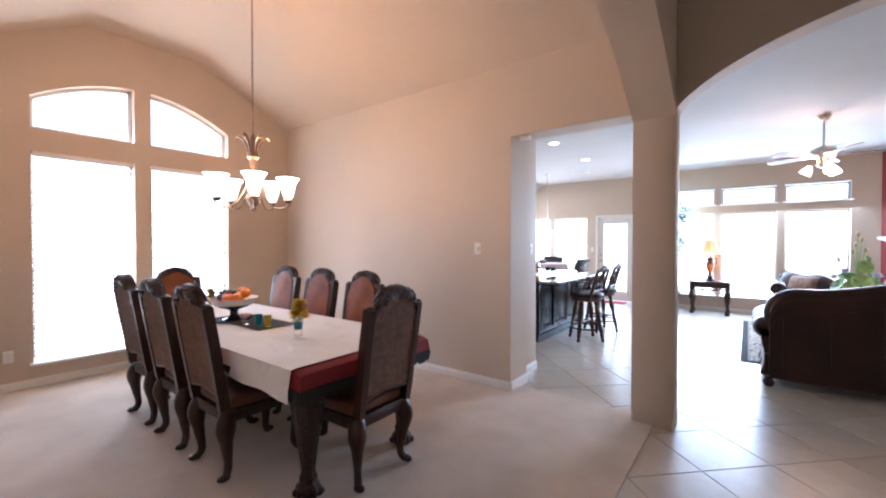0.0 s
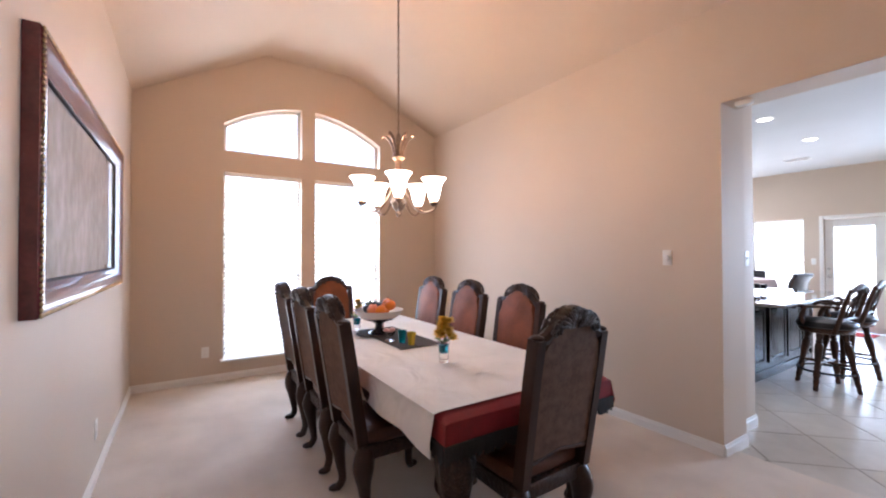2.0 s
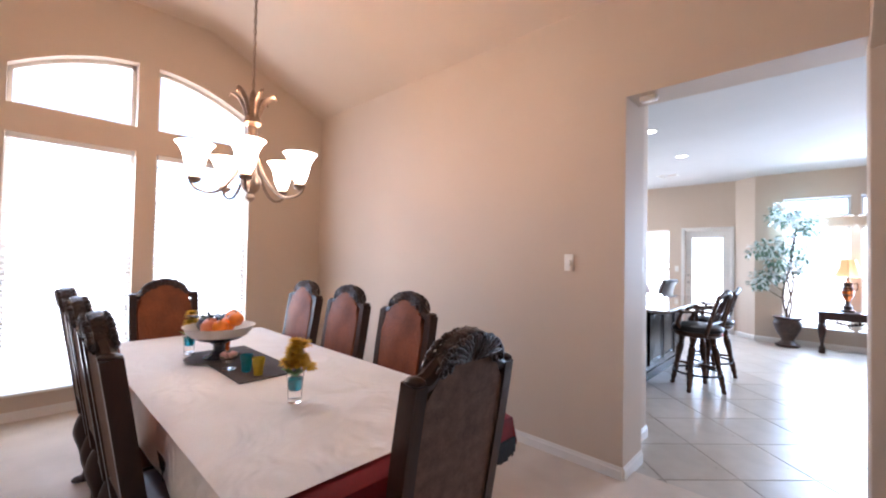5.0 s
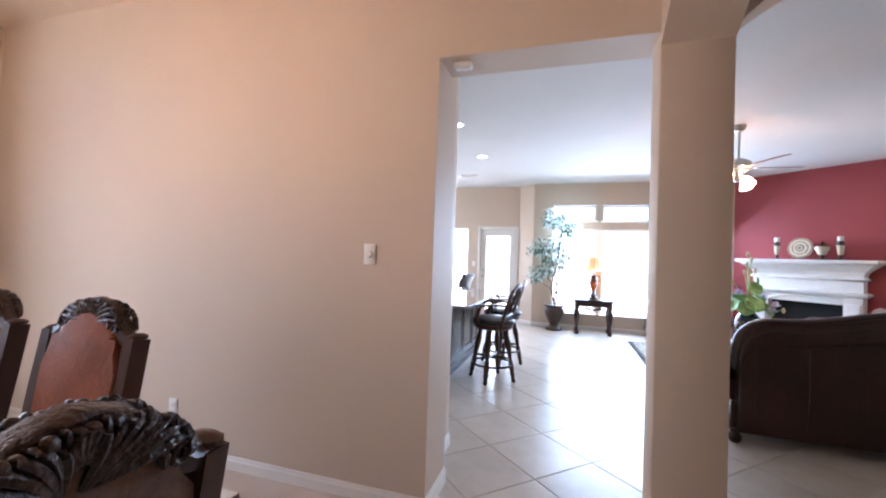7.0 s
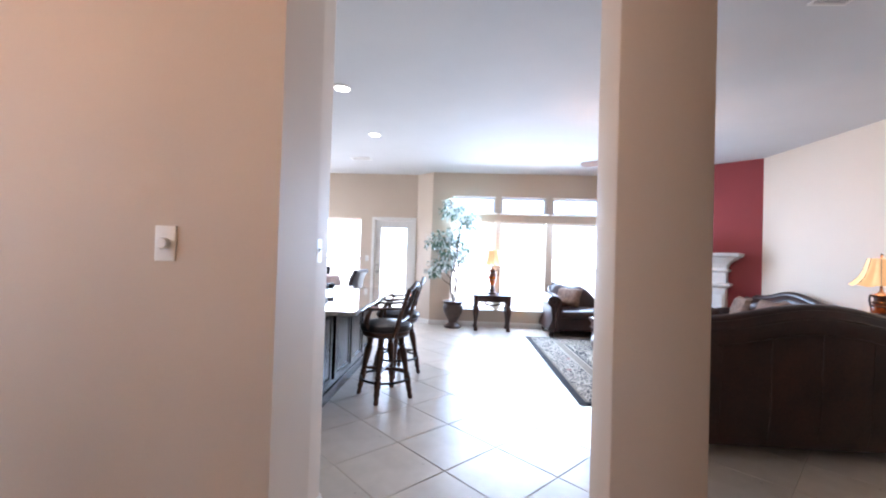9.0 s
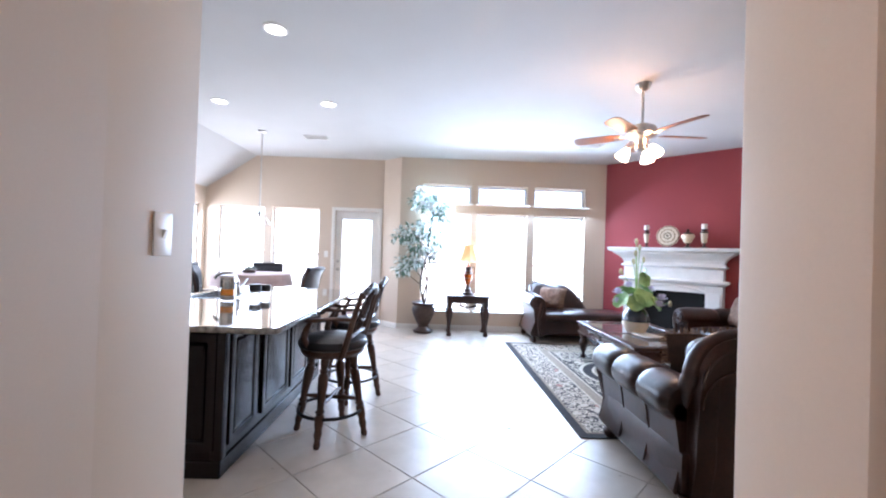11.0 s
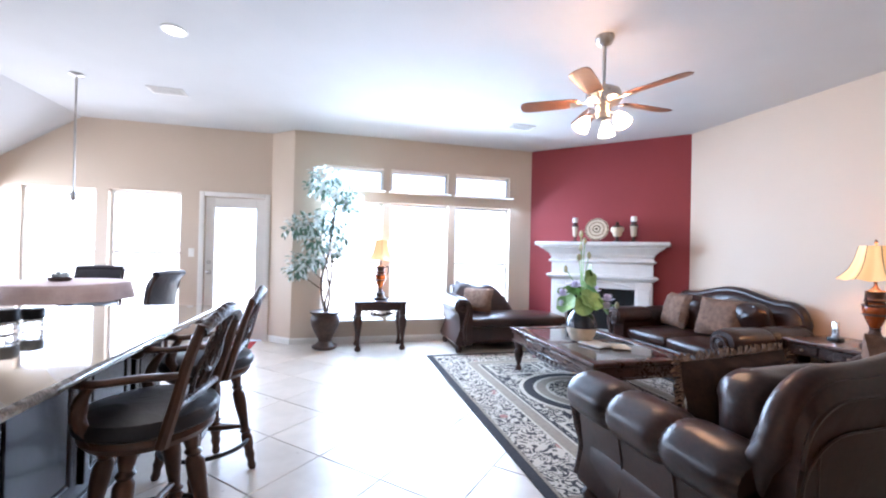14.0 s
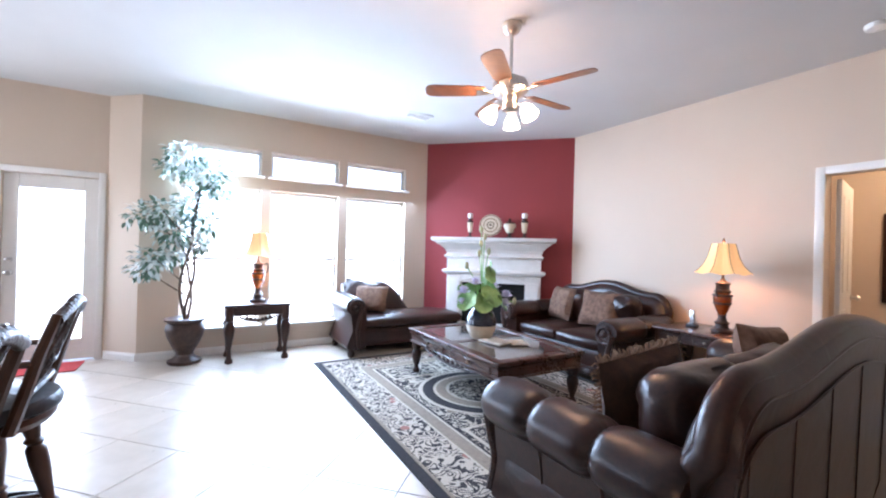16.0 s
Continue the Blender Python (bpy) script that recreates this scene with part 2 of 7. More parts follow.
def softbox(bm, x0, x1, y0, y1, z0, z1, r, seg=4, puff=0.0):
    """An upholstered block with well-rounded edges; puff swells its faces."""
    b2 = bmesh.new()
    box(b2, x0, x1, y0, y1, z0, z1)
    bmesh.ops.subdivide_edges(b2, edges=b2.edges, cuts=5, use_grid_fill=True)
    c = Vector(((x0 + x1) / 2, (y0 + y1) / 2, (z0 + z1) / 2))
    hx, hy, hz = (x1 - x0) / 2, (y1 - y0) / 2, (z1 - z0) / 2
    r = min(r, hx, hy, hz)
    for v in b2.verts:
        d = v.co - c
        core = Vector((max(-hx + r, min(hx - r, d.x)), max(-hy + r, min(hy - r, d.y)), max(-hz + r, min(hz - r, d.z))))
        k = d - core
        if k.length > 1e-6:
            d = core + k.normalized() * r
        u, w, s = d.x / hx, d.y / hy, d.z / hz
        d += Vector((u * (1 - w * w) * (1 - s * s), w * (1 - u * u) * (1 - s * s), s * (1 - u * u) * (1 - w * w))) * puff
        v.co = c + d
    me = bpy.data.meshes.new("tmp")
    b2.to_mesh(me)
    b2.free()
    bm.from_mesh(me)
    bpy.data.meshes.remove(me)

# ---- the large structure ----
def gable(y):
    if y < 1.30:
        return EAVE_L + (VAULT - EAVE_L) * (y - DM_Y) / (1.30 - DM_Y)
    if y > 2.32:
        return EAVE_R + (VAULT - EAVE_R) * (LW0 - y) / (LW0 - 2.32)
    return VAULT


def arch_top(y):
    return 3.17 - 0.30 * ((y - 1.805) / 0.935) ** 2


bm = bmesh.new()
ws = sorted({DM_Y - 0.15, 0.87, 1.30, 1.71, 1.87, 2.32, 2.74, LW1} | {0.87 + 0.84 * i / 8 for i in range(9)} | {1.87 + 0.87 * i / 8 for i in range(9)})
for a, b in zip(ws, ws[1:]):
    mid = (a + b) / 2
    ga, gb = gable(max(a, DM_Y)), gable(min(b, LW0))
    if 0.87 < mid < 1.71 or 1.87 < mid < 2.74:
        strip_y(bm, a, b, DW_X - 0.18, DW_X, -0.1, -0.1, 0.23, 0.23)
        strip_y(bm, a, b, DW_X - 0.18, DW_X, 2.33, 2.33, 2.56, 2.56)
        strip_y(bm, a, b, DW_X - 0.18, DW_X, arch_top(a), arch_top(b), ga + 0.1, gb + 0.1)
    else:
        strip_y(bm, a, b, DW_X - 0.18, DW_X, -0.1, -0.1, ga + 0.1, gb + 0.1)
structure("wall_dining_window", bm, M_WALL, "warm beige painted gable wall with arched window pair", "wall")

bm = bmesh.new()
box(bm, DW_X, OP_L, LW0, LW1, -0.1, EAVE_R)
box(bm, OP_L, OP_R, LW0, 3.865, OP_H, EAVE_R + 0.1)
structure("wall_dining_long", bm, M_WALL, "warm beige painted wall with a cased opening to the kitchen", "wall")

bm = bmesh.new()
box(bm, DW_X, -0.07, DM_Y - 0.15, DM_Y, -0.1, EAVE_L + 0.1)
structure("wall_dining_picture", bm, M_WALL, "pale beige painted wall that carries the framed print", "wall")

bm = bmesh.new()
bridge(bm, [[(DW_X, y, z), (OP_R, y, z), (OP_R, y, z + 0.1), (DW_X, y, z + 0.1)] for y, z in ((DM_Y, EAVE_L), (1.30, VAULT), (2.32, VAULT), (LW0, EAVE_R))])
structure("ceiling_dining", bm, M_WALL, "vaulted beige painted ceiling over the dining room", "ceiling")

bm = bmesh.new()
box(bm, -2.3, ST_X, LW1, ST_Y, -0.1, CEIL + 0.05, 0.012, 2)
structure("wall_kitchen_stub", bm, M_WALL, "short beige painted wall with a light switch by the opening", "wall")

# column and the two arches that spring from it
bm = bmesh.new()
box(bm, OP_R, COL_R, LW0, COL_B, -0.1, 3.8, 0.012, 2)
structure("column", bm, M_WALL, "square beige painted plaster column with rounded corners", "column")

bm = bmesh.new()
N = 24
for i in range(N):
    ya, yb = DM_Y + (LW0 - DM_Y) * i / N, DM_Y + (LW0 - DM_Y) * (i + 1) / N
    za, zb = [2.38 + 0.58 * (1 - ((y - (DM_Y + LW0) / 2) / ((LW0 - DM_Y) / 2)) ** 2) for y in (ya, yb)]
    strip_y(bm, ya, yb, OP_R + 0.002, COL_R - 0.002, za, zb, 3.9, 3.9)
structure("wall_dining_arch", bm, M_WALL, "beige painted arch between dining room and entry hall", "wall")

bm = bmesh.new()
AB = 1.6
us = [COL_R + AB * (1 - math.cos(math.pi * i / 28)) for i in range(29)]
for a, b in zip(us, us[1:]):
    za, zb = [2.42 + 0.52 * max(0, 1 - ((u - COL_R - AB) / AB) ** 2) ** 0.75 for u in (a, b)]
    strip_x(bm, a, b, LW0 + 0.002, COL_B - 0.002, za, zb, 3.8, 3.8)
box(bm, COL_R + 2 * AB, RX + 0.15, LW0 + 0.002, LW1 - 0.002, -0.1, 3.8)
structure("wall_hall_arch", bm, M_WALL, "beige painted wide arch between entry hall and living room", "wall")

# entry hall behind the camera
bm = bmesh.new()
box(bm, 3.41, 3.56, -2.2, LW0, -0.1, 3.8)
box(bm, -0.22, 3.56, -2.35, -2.2, -0.1, 3.8)
box(bm, -0.22, -0.07, -2.2, DM_Y - 0.15, -0.1, 3.8)
structure("wall_entry", bm, M_WALL, "plain beige painted entry hall walls", "wall")
bm = bmesh.new()
box(bm, -0.22, 3.56, -2.35, LW0, 3.8, 3.9)
structure("ceiling_entry", bm, M_CEIL, "plain white painted entry hall ceiling", "ceiling")


def holed_wall_x(bm, x0, x1, d0, d1, top, holes):
    """A wall along x, d0 to d1 deep, with rectangular holes (xa, xb, za, zb)."""
    xs = sorted({x0, x1} | {h[0] for h in holes} | {h[1] for h in holes})
    for a, b in zip(xs, xs[1:]):
        mid = (a + b) / 2
        z = -0.1
        for h in sorted([h for h in holes if h[0] < mid < h[1]], key=lambda q: q[2]):
            if h[2] > z:
                box(bm, a, b, d0, d1, z, h[2])
            z = h[3]
        box(bm, a, b, d0, d1, z, top)


def holed_wall_y(bm, y0, y1, d0, d1, top, holes):
    ys = sorted({y0, y1} | {h[0] for h in holes} | {h[1] for h in holes})
    for a, b in zip(ys, ys[1:]):
        mid = (a + b) / 2
        z = -0.1
        for h in sorted([h for h in holes if h[0] < mid < h[1]], key=lambda q: q[2]):
            if h[2] > z:
                box(bm, d0, d1, a, b, z, h[2])
            z = h[3]
        box(bm, d0, d1, a, b, z, top)


LIV_W = [(-0.76, 0.09), (0.20, 1.08), (1.20, 2.10)]
LIV_Z = [(0.33, 2.04), (2.21, 2.54)]
NOOK_W = [(-4.45, -3.62), (-3.48, -2.63)]
SIDE_W = [(8.59, 9.38), (9.53, 10.44)]
NK_Z = (0.45, 2.07)
DOOR = (-2.34, -1.56, 2.04)

bm = bmesh.new()
holed_wall_x(bm, -1.15, RED0[0], LIV_Y, LIV_Y + 0.15, CEIL + 0.05, [(a, b, z0, z1) for a, b in LIV_W for z0, z1 in LIV_Z])
structure("wall_living_window", bm, M_WALL, "beige painted wall with three tall windows and transoms", "wall")
bm = bmesh.new()
holed_wall_x(bm, KX - 0.15, -1.48, NOOK_Y, NOOK_Y + 0.15, CEIL + 0.05, [(a, b, *NK_Z) for a, b in NOOK_W] + [(DOOR[0], DOOR[1], -0.1, DOOR[2])])
structure("wall_nook", bm, M_WALL, "beige painted breakfast nook wall with windows and patio door", "wall")
bm = bmesh.new()
hexa(bm, [(-1.48, 10.55, -0.1), (-1.15, 10.25, -0.1), (-1.15, 10.40, -0.1), (-1.48, 10.70, -0.1), (-1.48, 10.55, 3.1), (-1.15, 10.25, 3.1), (-1.15, 10.40, 3.1), (-1.48, 10.70, 3.1)])
structure("wall_angle", bm, M_WALL, "short angled beige wall between nook and living room", "wall")
bm = bmesh.new()
holed_wall_y(bm, LW1, NOOK_Y, KX - 0.15, KX, CEIL + 0.05, [(a, b, *NK_Z) for a, b in SIDE_W])
structure("wall_kitchen_side", bm, M_WALL, "beige painted kitchen side wall with two windows", "wall")
bm = bmesh.new()
nx, ny = (RED0[1] - RED1[1]), (RED1[0] - RED0[0])
ln = math.hypot(nx, ny)
nx, ny = nx / ln * 0.15, ny / ln * 0.15
base = [RED0, RED1, (RED1[0] + nx, RED1[1] + ny), (RED0[0] + nx, RED0[1] + ny)]
hexa(bm, [(*p, -0.1) for p in base] + [(*p, 3.1) for p in base])
structure("wall_fireplace", bm, M_RED, "dark red painted angled accent wall behind the fireplace", "wall")
HALL = (5.13, 5.95, 2.06)
bm = bmesh.new()
holed_wall_y(bm, LW1, RED1[1], RX, RX + 0.13, CEIL + 0.05, [(HALL[0], HALL[1], -0.1, HALL[2])])
structure("wall_living_east", bm, M_WALL, "pale beige painted wall with an open doorway", "wall")
bm = bmesh.new()
box(bm, 5.7, 5.83, 4.6, 7.2, -0.1, 2.75)
box(bm, RX + 0.13, 5.7, 7.07, 7.2, -0.1, 2.75)
box(bm, RX + 0.13, 5.7, 4.47, 4.6, -0.1, 2.75)
structure("wall_back_hall", bm, M_WALL, "warm beige painted walls of the back hall", "wall")
bm = bmesh.new()
box(bm, RX + 0.13, 5.83, 4.47, 7.2, 2.75, 2.85)
structure("ceiling_back_hall", bm, M_CEIL, "white painted ceiling of the back hall", "ceiling")

bm = bmesh.new()
box(bm, -3.79, RX + 0.2, LW1 - 0.15, NOOK_Y + 0.3, CEIL, CEIL + 0.1)
strip_x(bm, KX - 0.15, -3.79, LW1 - 0.15, NOOK_Y + 0.3, 2.40 - 0.113, CEIL, 2.50 - 0.113, CEIL + 0.1)
structure("ceiling_living", bm, M_CEIL, "white painted living room and kitchen ceiling with a sloped side", "ceiling")

# floors
bm = bmesh.new()
box(bm, DW_X, 0.08, DM_Y, LW0, -0.06, 0.012)
box(bm, OP_L, OP_R, LW0, 3.79, -0.06, 0.012)
structure("carpet_floor", bm, M_CARPET, "beige cut-pile carpet covering the dining room floor", "floor")
bm = bmesh.new()
box(bm, KX - 0.3, 6.0, -2.4, 10.9, -0.14, -0.004)
tile_floor = structure("floor", bm, M_GROUT, "beige glazed stone tiles laid diagonally with grey grout", "floor")
bm = bmesh.new()
box(bm, -600, 600, -600, 600, -0.40, -0.25)
structure("ground", bm, M_GROUND, "pale concrete ground outside the house", "ground")


def baseboard(name, pts, h=0.09, t=0.014):
    """A moulded skirting along a line of points; the room lies to the line's left."""
    bm = bmesh.new()
    prof = [(0.001, 0.0), (t, 0.0), (t, h * 0.72), (t * 0.6, h * 0.82), (t * 0.6, h * 0.9), (t * 0.25, h), (0.001, h)]
    for p, q in zip(pts, pts[1:]):
        d = Vector((q[0] - p[0], q[1] - p[1], 0)).normalized()
        nrm = Vector((-d.y, d.x, 0))
        bridge(bm, [[Vector((*e, 0)) + nrm * a + Vector((0, 0, z)) for a, z in prof] for e in (p, q)])
    return structure(name, bm, M_TRIM, "white painted moulded baseboard along the wall", "baseboard")


baseboard("baseboard_dining", [(ST_X - 0.4, ST_Y), (ST_X, ST_Y), (ST_X, LW1), (OP_L, LW1), (OP_L, LW0), (DW_X, LW0), (DW_X, DM_Y), (-0.07, DM_Y)])
baseboard("baseboard_column", [(OP_R, LW0), (OP_R, COL_B), (COL_R, COL_B), (COL_R, LW0), (OP_R, LW0)][::-1])
baseboard("baseboard_living", [(RX, HALL[1] + 0.07), (RX, RED1[1]), RED0, (-1.15, LIV_Y), (-1.48, NOOK_Y), (DOOR[1] + 0.07, NOOK_Y)])
baseboard("baseboard_nook", [(DOOR[0] - 0.07, NOOK_Y), (KX, NOOK_Y), (KX, 8.6)])
baseboard("baseboard_east", [(COL_R + 2 * AB, LW1), (RX, LW1), (RX, HALL[0] - 0.07)])
# ---- materials of the things ----
M_WOOD = grained("dark_stained_wood", (0.018, 0.008, 0.006), (0.055, 0.024, 0.016), 6, (0.22, 0.4), 0.15, stretch=(1, 1, 0.25), fine=40, dist=0.002, coat=0.3)
M_CARVED = grained("carved_dark_wood", (0.012, 0.006, 0.005), (0.06, 0.028, 0.02), 45, (0.22, 0.42), 0.9, fine=90, dist=0.012, coat=0.25)
M_REDWOOD = grained("reddish_brown_wood", (0.035, 0.014, 0.010), (0.095, 0.040, 0.027), 5, (0.2, 0.36), 0.1, stretch=(1, 0.2, 1), fine=40, dist=0.002, coat=0.4)
M_STOOL = grained("walnut_brown_wood", (0.035, 0.016, 0.010), (0.10, 0.045, 0.026), 7, (0.25, 0.42), 0.12, stretch=(1, 1, 0.3), fine=40, dist=0.002, coat=0.2)
M_TANLEATHER = grained("tan_brown_leather", (0.13, 0.034, 0.011), (0.29, 0.080, 0.025), 7, (0.48, 0.62), 0.25, fine=110, dist=0.003)
M_SEATLEATHER = grained("dark_tan_leather", (0.07, 0.022, 0.010), (0.15, 0.048, 0.022), 7, (0.35, 0.5), 0.15, fine=110, dist=0.002)
M_BACKCLOTH = grained("brown_tapestry_cloth", (0.085, 0.044, 0.030), (0.20, 0.115, 0.075), 26, (0.7, 0.9), 0.4, fine=150, dist=0.004)
M_LEATHER = grained("dark_brown_leather", (0.009, 0.0034, 0.0026), (0.042, 0.0140, 0.0085), 3, (0.26, 0.38), 0.10, fine=60, dist=0.001, spread=(0.36, 0.64))
M_BLACKLEATHER = grained("black_leather", (0.012, 0.011, 0.013), (0.03, 0.027, 0.03), 5, (0.28, 0.42), 0.2, fine=110, dist=0.002)
M_PILLOW = grained("brown_damask_cloth", (0.07, 0.035, 0.022), (0.24, 0.14, 0.09), 22, (0.75, 0.95), 0.5, fine=140, dist=0.004)
M_DARKPILLOW = grained("dark_brown_velvet", (0.02, 0.010, 0.007), (0.07, 0.035, 0.022), 22, (0.8, 0.95), 0.4, fine=140, dist=0.004)
M_FRINGE = grained("brown_fringe", (0.10, 0.055, 0.035), (0.34, 0.22, 0.14), 60, (0.8, 1.0), 0.8, fine=180, dist=0.01)
M_CLOTH = grained("off_white_tablecloth", (0.78, 0.75, 0.71), (0.87, 0.84, 0.81), 4, (0.8, 0.95), 0.3, fine=160, dist=0.003)
M_REDCLOTH = grained("dark_red_cloth", (0.15, 0.003, 0.007), (0.26, 0.006, 0.012), 12, (0.6, 0.8), 0.3, fine=140, dist=0.003)
M_BLACKTRIM = grained("black_fringe_trim", (0.008, 0.007, 0.008), (0.025, 0.02, 0.02), 50, (0.7, 0.9), 0.6, fine=160, dist=0.006)
M_RUNNER = grained("dark_brown_woven_mat", (0.045, 0.036, 0.030), (0.10, 0.082, 0.07), 90, (0.85, 1.0), 0.6, fine=260, dist=0.003)
M_BRONZE = grained("aged_bronze_metal", (0.16, 0.11, 0.08), (0.42, 0.32, 0.25), 12, (0.25, 0.45), 0.15, metal=1.0, fine=60, dist=0.002)
M_NICKEL = grained("brushed_nickel", (0.45, 0.42, 0.39), (0.62, 0.59, 0.55), 10, (0.22, 0.36), 0.04, metal=1.0, fine=120, dist=0.001)
M_BLACKIRON = material("black_iron", (0.02, 0.02, 0.022), 0.4, 0.6)
M_SHADE = glowing("lit_frosted_glass", (1.0, 0.86, 0.70), 2.6 * LUM * 4)
M_CAN = glowing("recessed_lamp_lens", (1.0, 0.95, 0.88), 3.0 * LUM * 4)
M_LAMPSHADE = glowing("lit_pleated_silk", (0.95, 0.54, 0.23), 0.58 * LUM)
M_AMBER = glass_mat("amber_glass", (0.30, 0.065, 0.012), 0.10)
M_AMBER.node_tree.nodes["Principled BSDF"].inputs["Transmission Weight"].default_value = 0.45
M_GRANITE = grained("polished_beige_granite", (0.06, 0.052, 0.042), (0.25, 0.225, 0.19), 38, (0.05, 0.10), 0.0, fine=160, coat=1.0, spread=(0.32, 0.62))
M_CABINET = grained("espresso_cabinet_wood", (0.005, 0.0025, 0.003), (0.014, 0.007, 0.007), 5, (0.20, 0.30), 0.1, stretch=(1, 1, 0.2), fine=40, dist=0.002, coat=0.2)
M_STEEL = material("stainless_steel", (0.60, 0.60, 0.60), 0.22, 1.0)
M_STONE = grained("white_cast_stone", (0.70, 0.69, 0.66), (0.80, 0.79, 0.77), 9, (0.6, 0.8), 0.2, fine=70, dist=0.003)
# near black, so that a shallow panel carries the shade of a deep firebox
M_FIRESHADE = grained("firebox_shade_black", (0.002, 0.002, 0.002), (0.006, 0.006, 0.006), 9, (0.8, 0.95), 0.4)
# green leaf; its near-white end paints in the glare of the windows behind
M_LEAF = grained("glossy_green_leaf", (0.11, 0.19, 0.13), (0.78, 0.82, 0.78), 16, (0.22, 0.4), 0.1, fine=60)
def leaf_material():
    m = grained("backlit_ficus_leaf", (0.06, 0.13, 0.085), (0.16, 0.26, 0.18), 16, (0.22, 0.4), 0.1, fine=60)
    t = m.node_tree
    b = t.nodes["Principled BSDF"]
    green = b.inputs["Base Color"].links[0].from_node
    geo = t.nodes.new("ShaderNodeNewGeometry")
    gt = t.nodes.new("ShaderNodeMath")
    # about half the leaves are painted near white, for daylight behind the tree
    gt.operation, gt.inputs[1].default_value = "GREATER_THAN", 0.46
    t.links.new(geo.outputs["Random Per Island"], gt.inputs[0])
    mix = t.nodes.new("ShaderNodeMix")
    mix.data_type = "RGBA"
    mix.inputs["B"].default_value = (0.74, 0.79, 0.77, 1)
    t.links.new(gt.outputs[0], mix.inputs["Factor"])
    t.links.new(green.outputs[0], mix.inputs["A"])
    t.links.new(mix.outputs["Result"], b.inputs["Base Color"])
    return m


M_FICUS = leaf_material()
M_BIGLEAF = grained("fresh_green_leaf", (0.16, 0.34, 0.10), (0.36, 0.56, 0.24), 9, (0.35, 0.5), 0.1, fine=60)
M_GREENERY = grained("dark_green_leaf", (0.012, 0.03, 0.012), (0.06, 0.10, 0.035), 16, (0.3, 0.5), 0.1, fine=60)
M_BARK = grained("brown_twisted_bark", (0.05, 0.032, 0.02), (0.15, 0.10, 0.065), 14, (0.7, 0.9), 0.6, stretch=(1, 1, 0.3), fine=70, dist=0.006)
M_URN = grained("dark_bronze_resin", (0.025, 0.016, 0.013), (0.09, 0.055, 0.042), 18, (0.3, 0.5), 0.3, fine=70, dist=0.004)
M_CREAM = grained("cream_ceramic", (0.55, 0.46, 0.33), (0.70, 0.62, 0.48), 14, (0.3, 0.5), 0.1)
M_NAVY = grained("dark_navy_glaze", (0.01, 0.012, 0.022), (0.035, 0.04, 0.06), 12, (0.12, 0.25), 0.1, coat=0.5)
M_LILAC = grained("pale_lilac_petal", (0.50, 0.46, 0.66), (0.78, 0.76, 0.86), 14, (0.5, 0.7), 0.1)
M_POD = grained("pale_green_bud", (0.30, 0.32, 0.16), (0.52, 0.50, 0.32), 20, (0.5, 0.7), 0.1)
M_YELLOW = grained("yellow_petals", (0.62, 0.36, 0.01), (0.85, 0.58, 0.03), 30, (0.6, 0.8), 0.3)
M_ORANGE = grained("orange_peel", (0.72, 0.17, 0.01), (0.88, 0.28, 0.02), 12, (0.35, 0.5), 0.3, fine=180, dist=0.001)
M_PEACH = grained("red_orange_fruit_skin", (0.62, 0.10, 0.04), (0.85, 0.30, 0.10), 6, (0.35, 0.5), 0.05)
M_GRAPE = grained("dark_purple_fruit_skin", (0.012, 0.008, 0.014), (0.05, 0.03, 0.045), 20, (0.25, 0.4), 0.05)
M_PINK = grained("pale_pink_sweets", (0.68, 0.36, 0.34), (0.80, 0.52, 0.48), 25, (0.6, 0.8), 0.3)
M_GLASS = glass_mat("clear_glass")
M_TEAL = glass_mat("teal_glass", (0.03, 0.45, 0.55), 0.05)
M_TEAL.node_tree.nodes["Principled BSDF"].inputs["Transmission Weight"].default_value = 0.5
M_YGLASS = glass_mat("yellow_glass", (0.80, 0.62, 0.05), 0.05)
M_YGLASS.node_tree.nodes["Principled BSDF"].inputs["Transmission Weight"].default_value = 0.5
M_ORGLASS = glass_mat("orange_glass", (0.75, 0.16, 0.03), 0.05)
M_ORGLASS.node_tree.nodes["Principled BSDF"].inputs["Transmission Weight"].default_value = 0.4
M_PRINT = grained("grey_swirled_print", (0.20, 0.18, 0.155), (0.47, 0.45, 0.43), 2.2, (0.5, 0.6), 0.0, stretch=(1, 1, 0.7), fine=14, coat=1.0, spread=(0.38, 0.68))
M_PRINT.node_tree.nodes["Principled BSDF"].inputs["Coat Roughness"].default_value = 0.01
M_PRINT.node_tree.nodes["Principled BSDF"].inputs["Coat IOR"].default_value = 1.8
M_FRAMEWOOD = grained("dark_red_lacquer_frame", (0.07, 0.009, 0.012), (0.17, 0.026, 0.028), 9, (0.18, 0.32), 0.2, stretch=(0.3, 1, 1), fine=60, dist=0.002, coat=0.5)
M_GOLD = grained("worn_gilt", (0.20, 0.12, 0.05), (0.50, 0.36, 0.18), 30, (0.35, 0.55), 0.2, metal=1.0)
M_BLADE = grained("walnut_fan_blade", (0.12, 0.05, 0.025), (0.27, 0.125, 0.06), 4, (0.3, 0.45), 0.05, stretch=(0.25, 1, 1), fine=40)
M_BLUELEATHER = grained("grey_blue_leather", (0.035, 0.042, 0.06), (0.075, 0.085, 0.11), 5, (0.3, 0.45), 0.2, fine=110, dist=0.002)
M_MAT = grained("red_door_mat", (0.30, 0.02, 0.025), (0.45, 0.05, 0.05), 60, (0.9, 1.0), 0.6)
M_PAPER = grained("printed_paper", (0.55, 0.53, 0.50), (0.78, 0.76, 0.72), 18, (0.6, 0.8), 0.05)
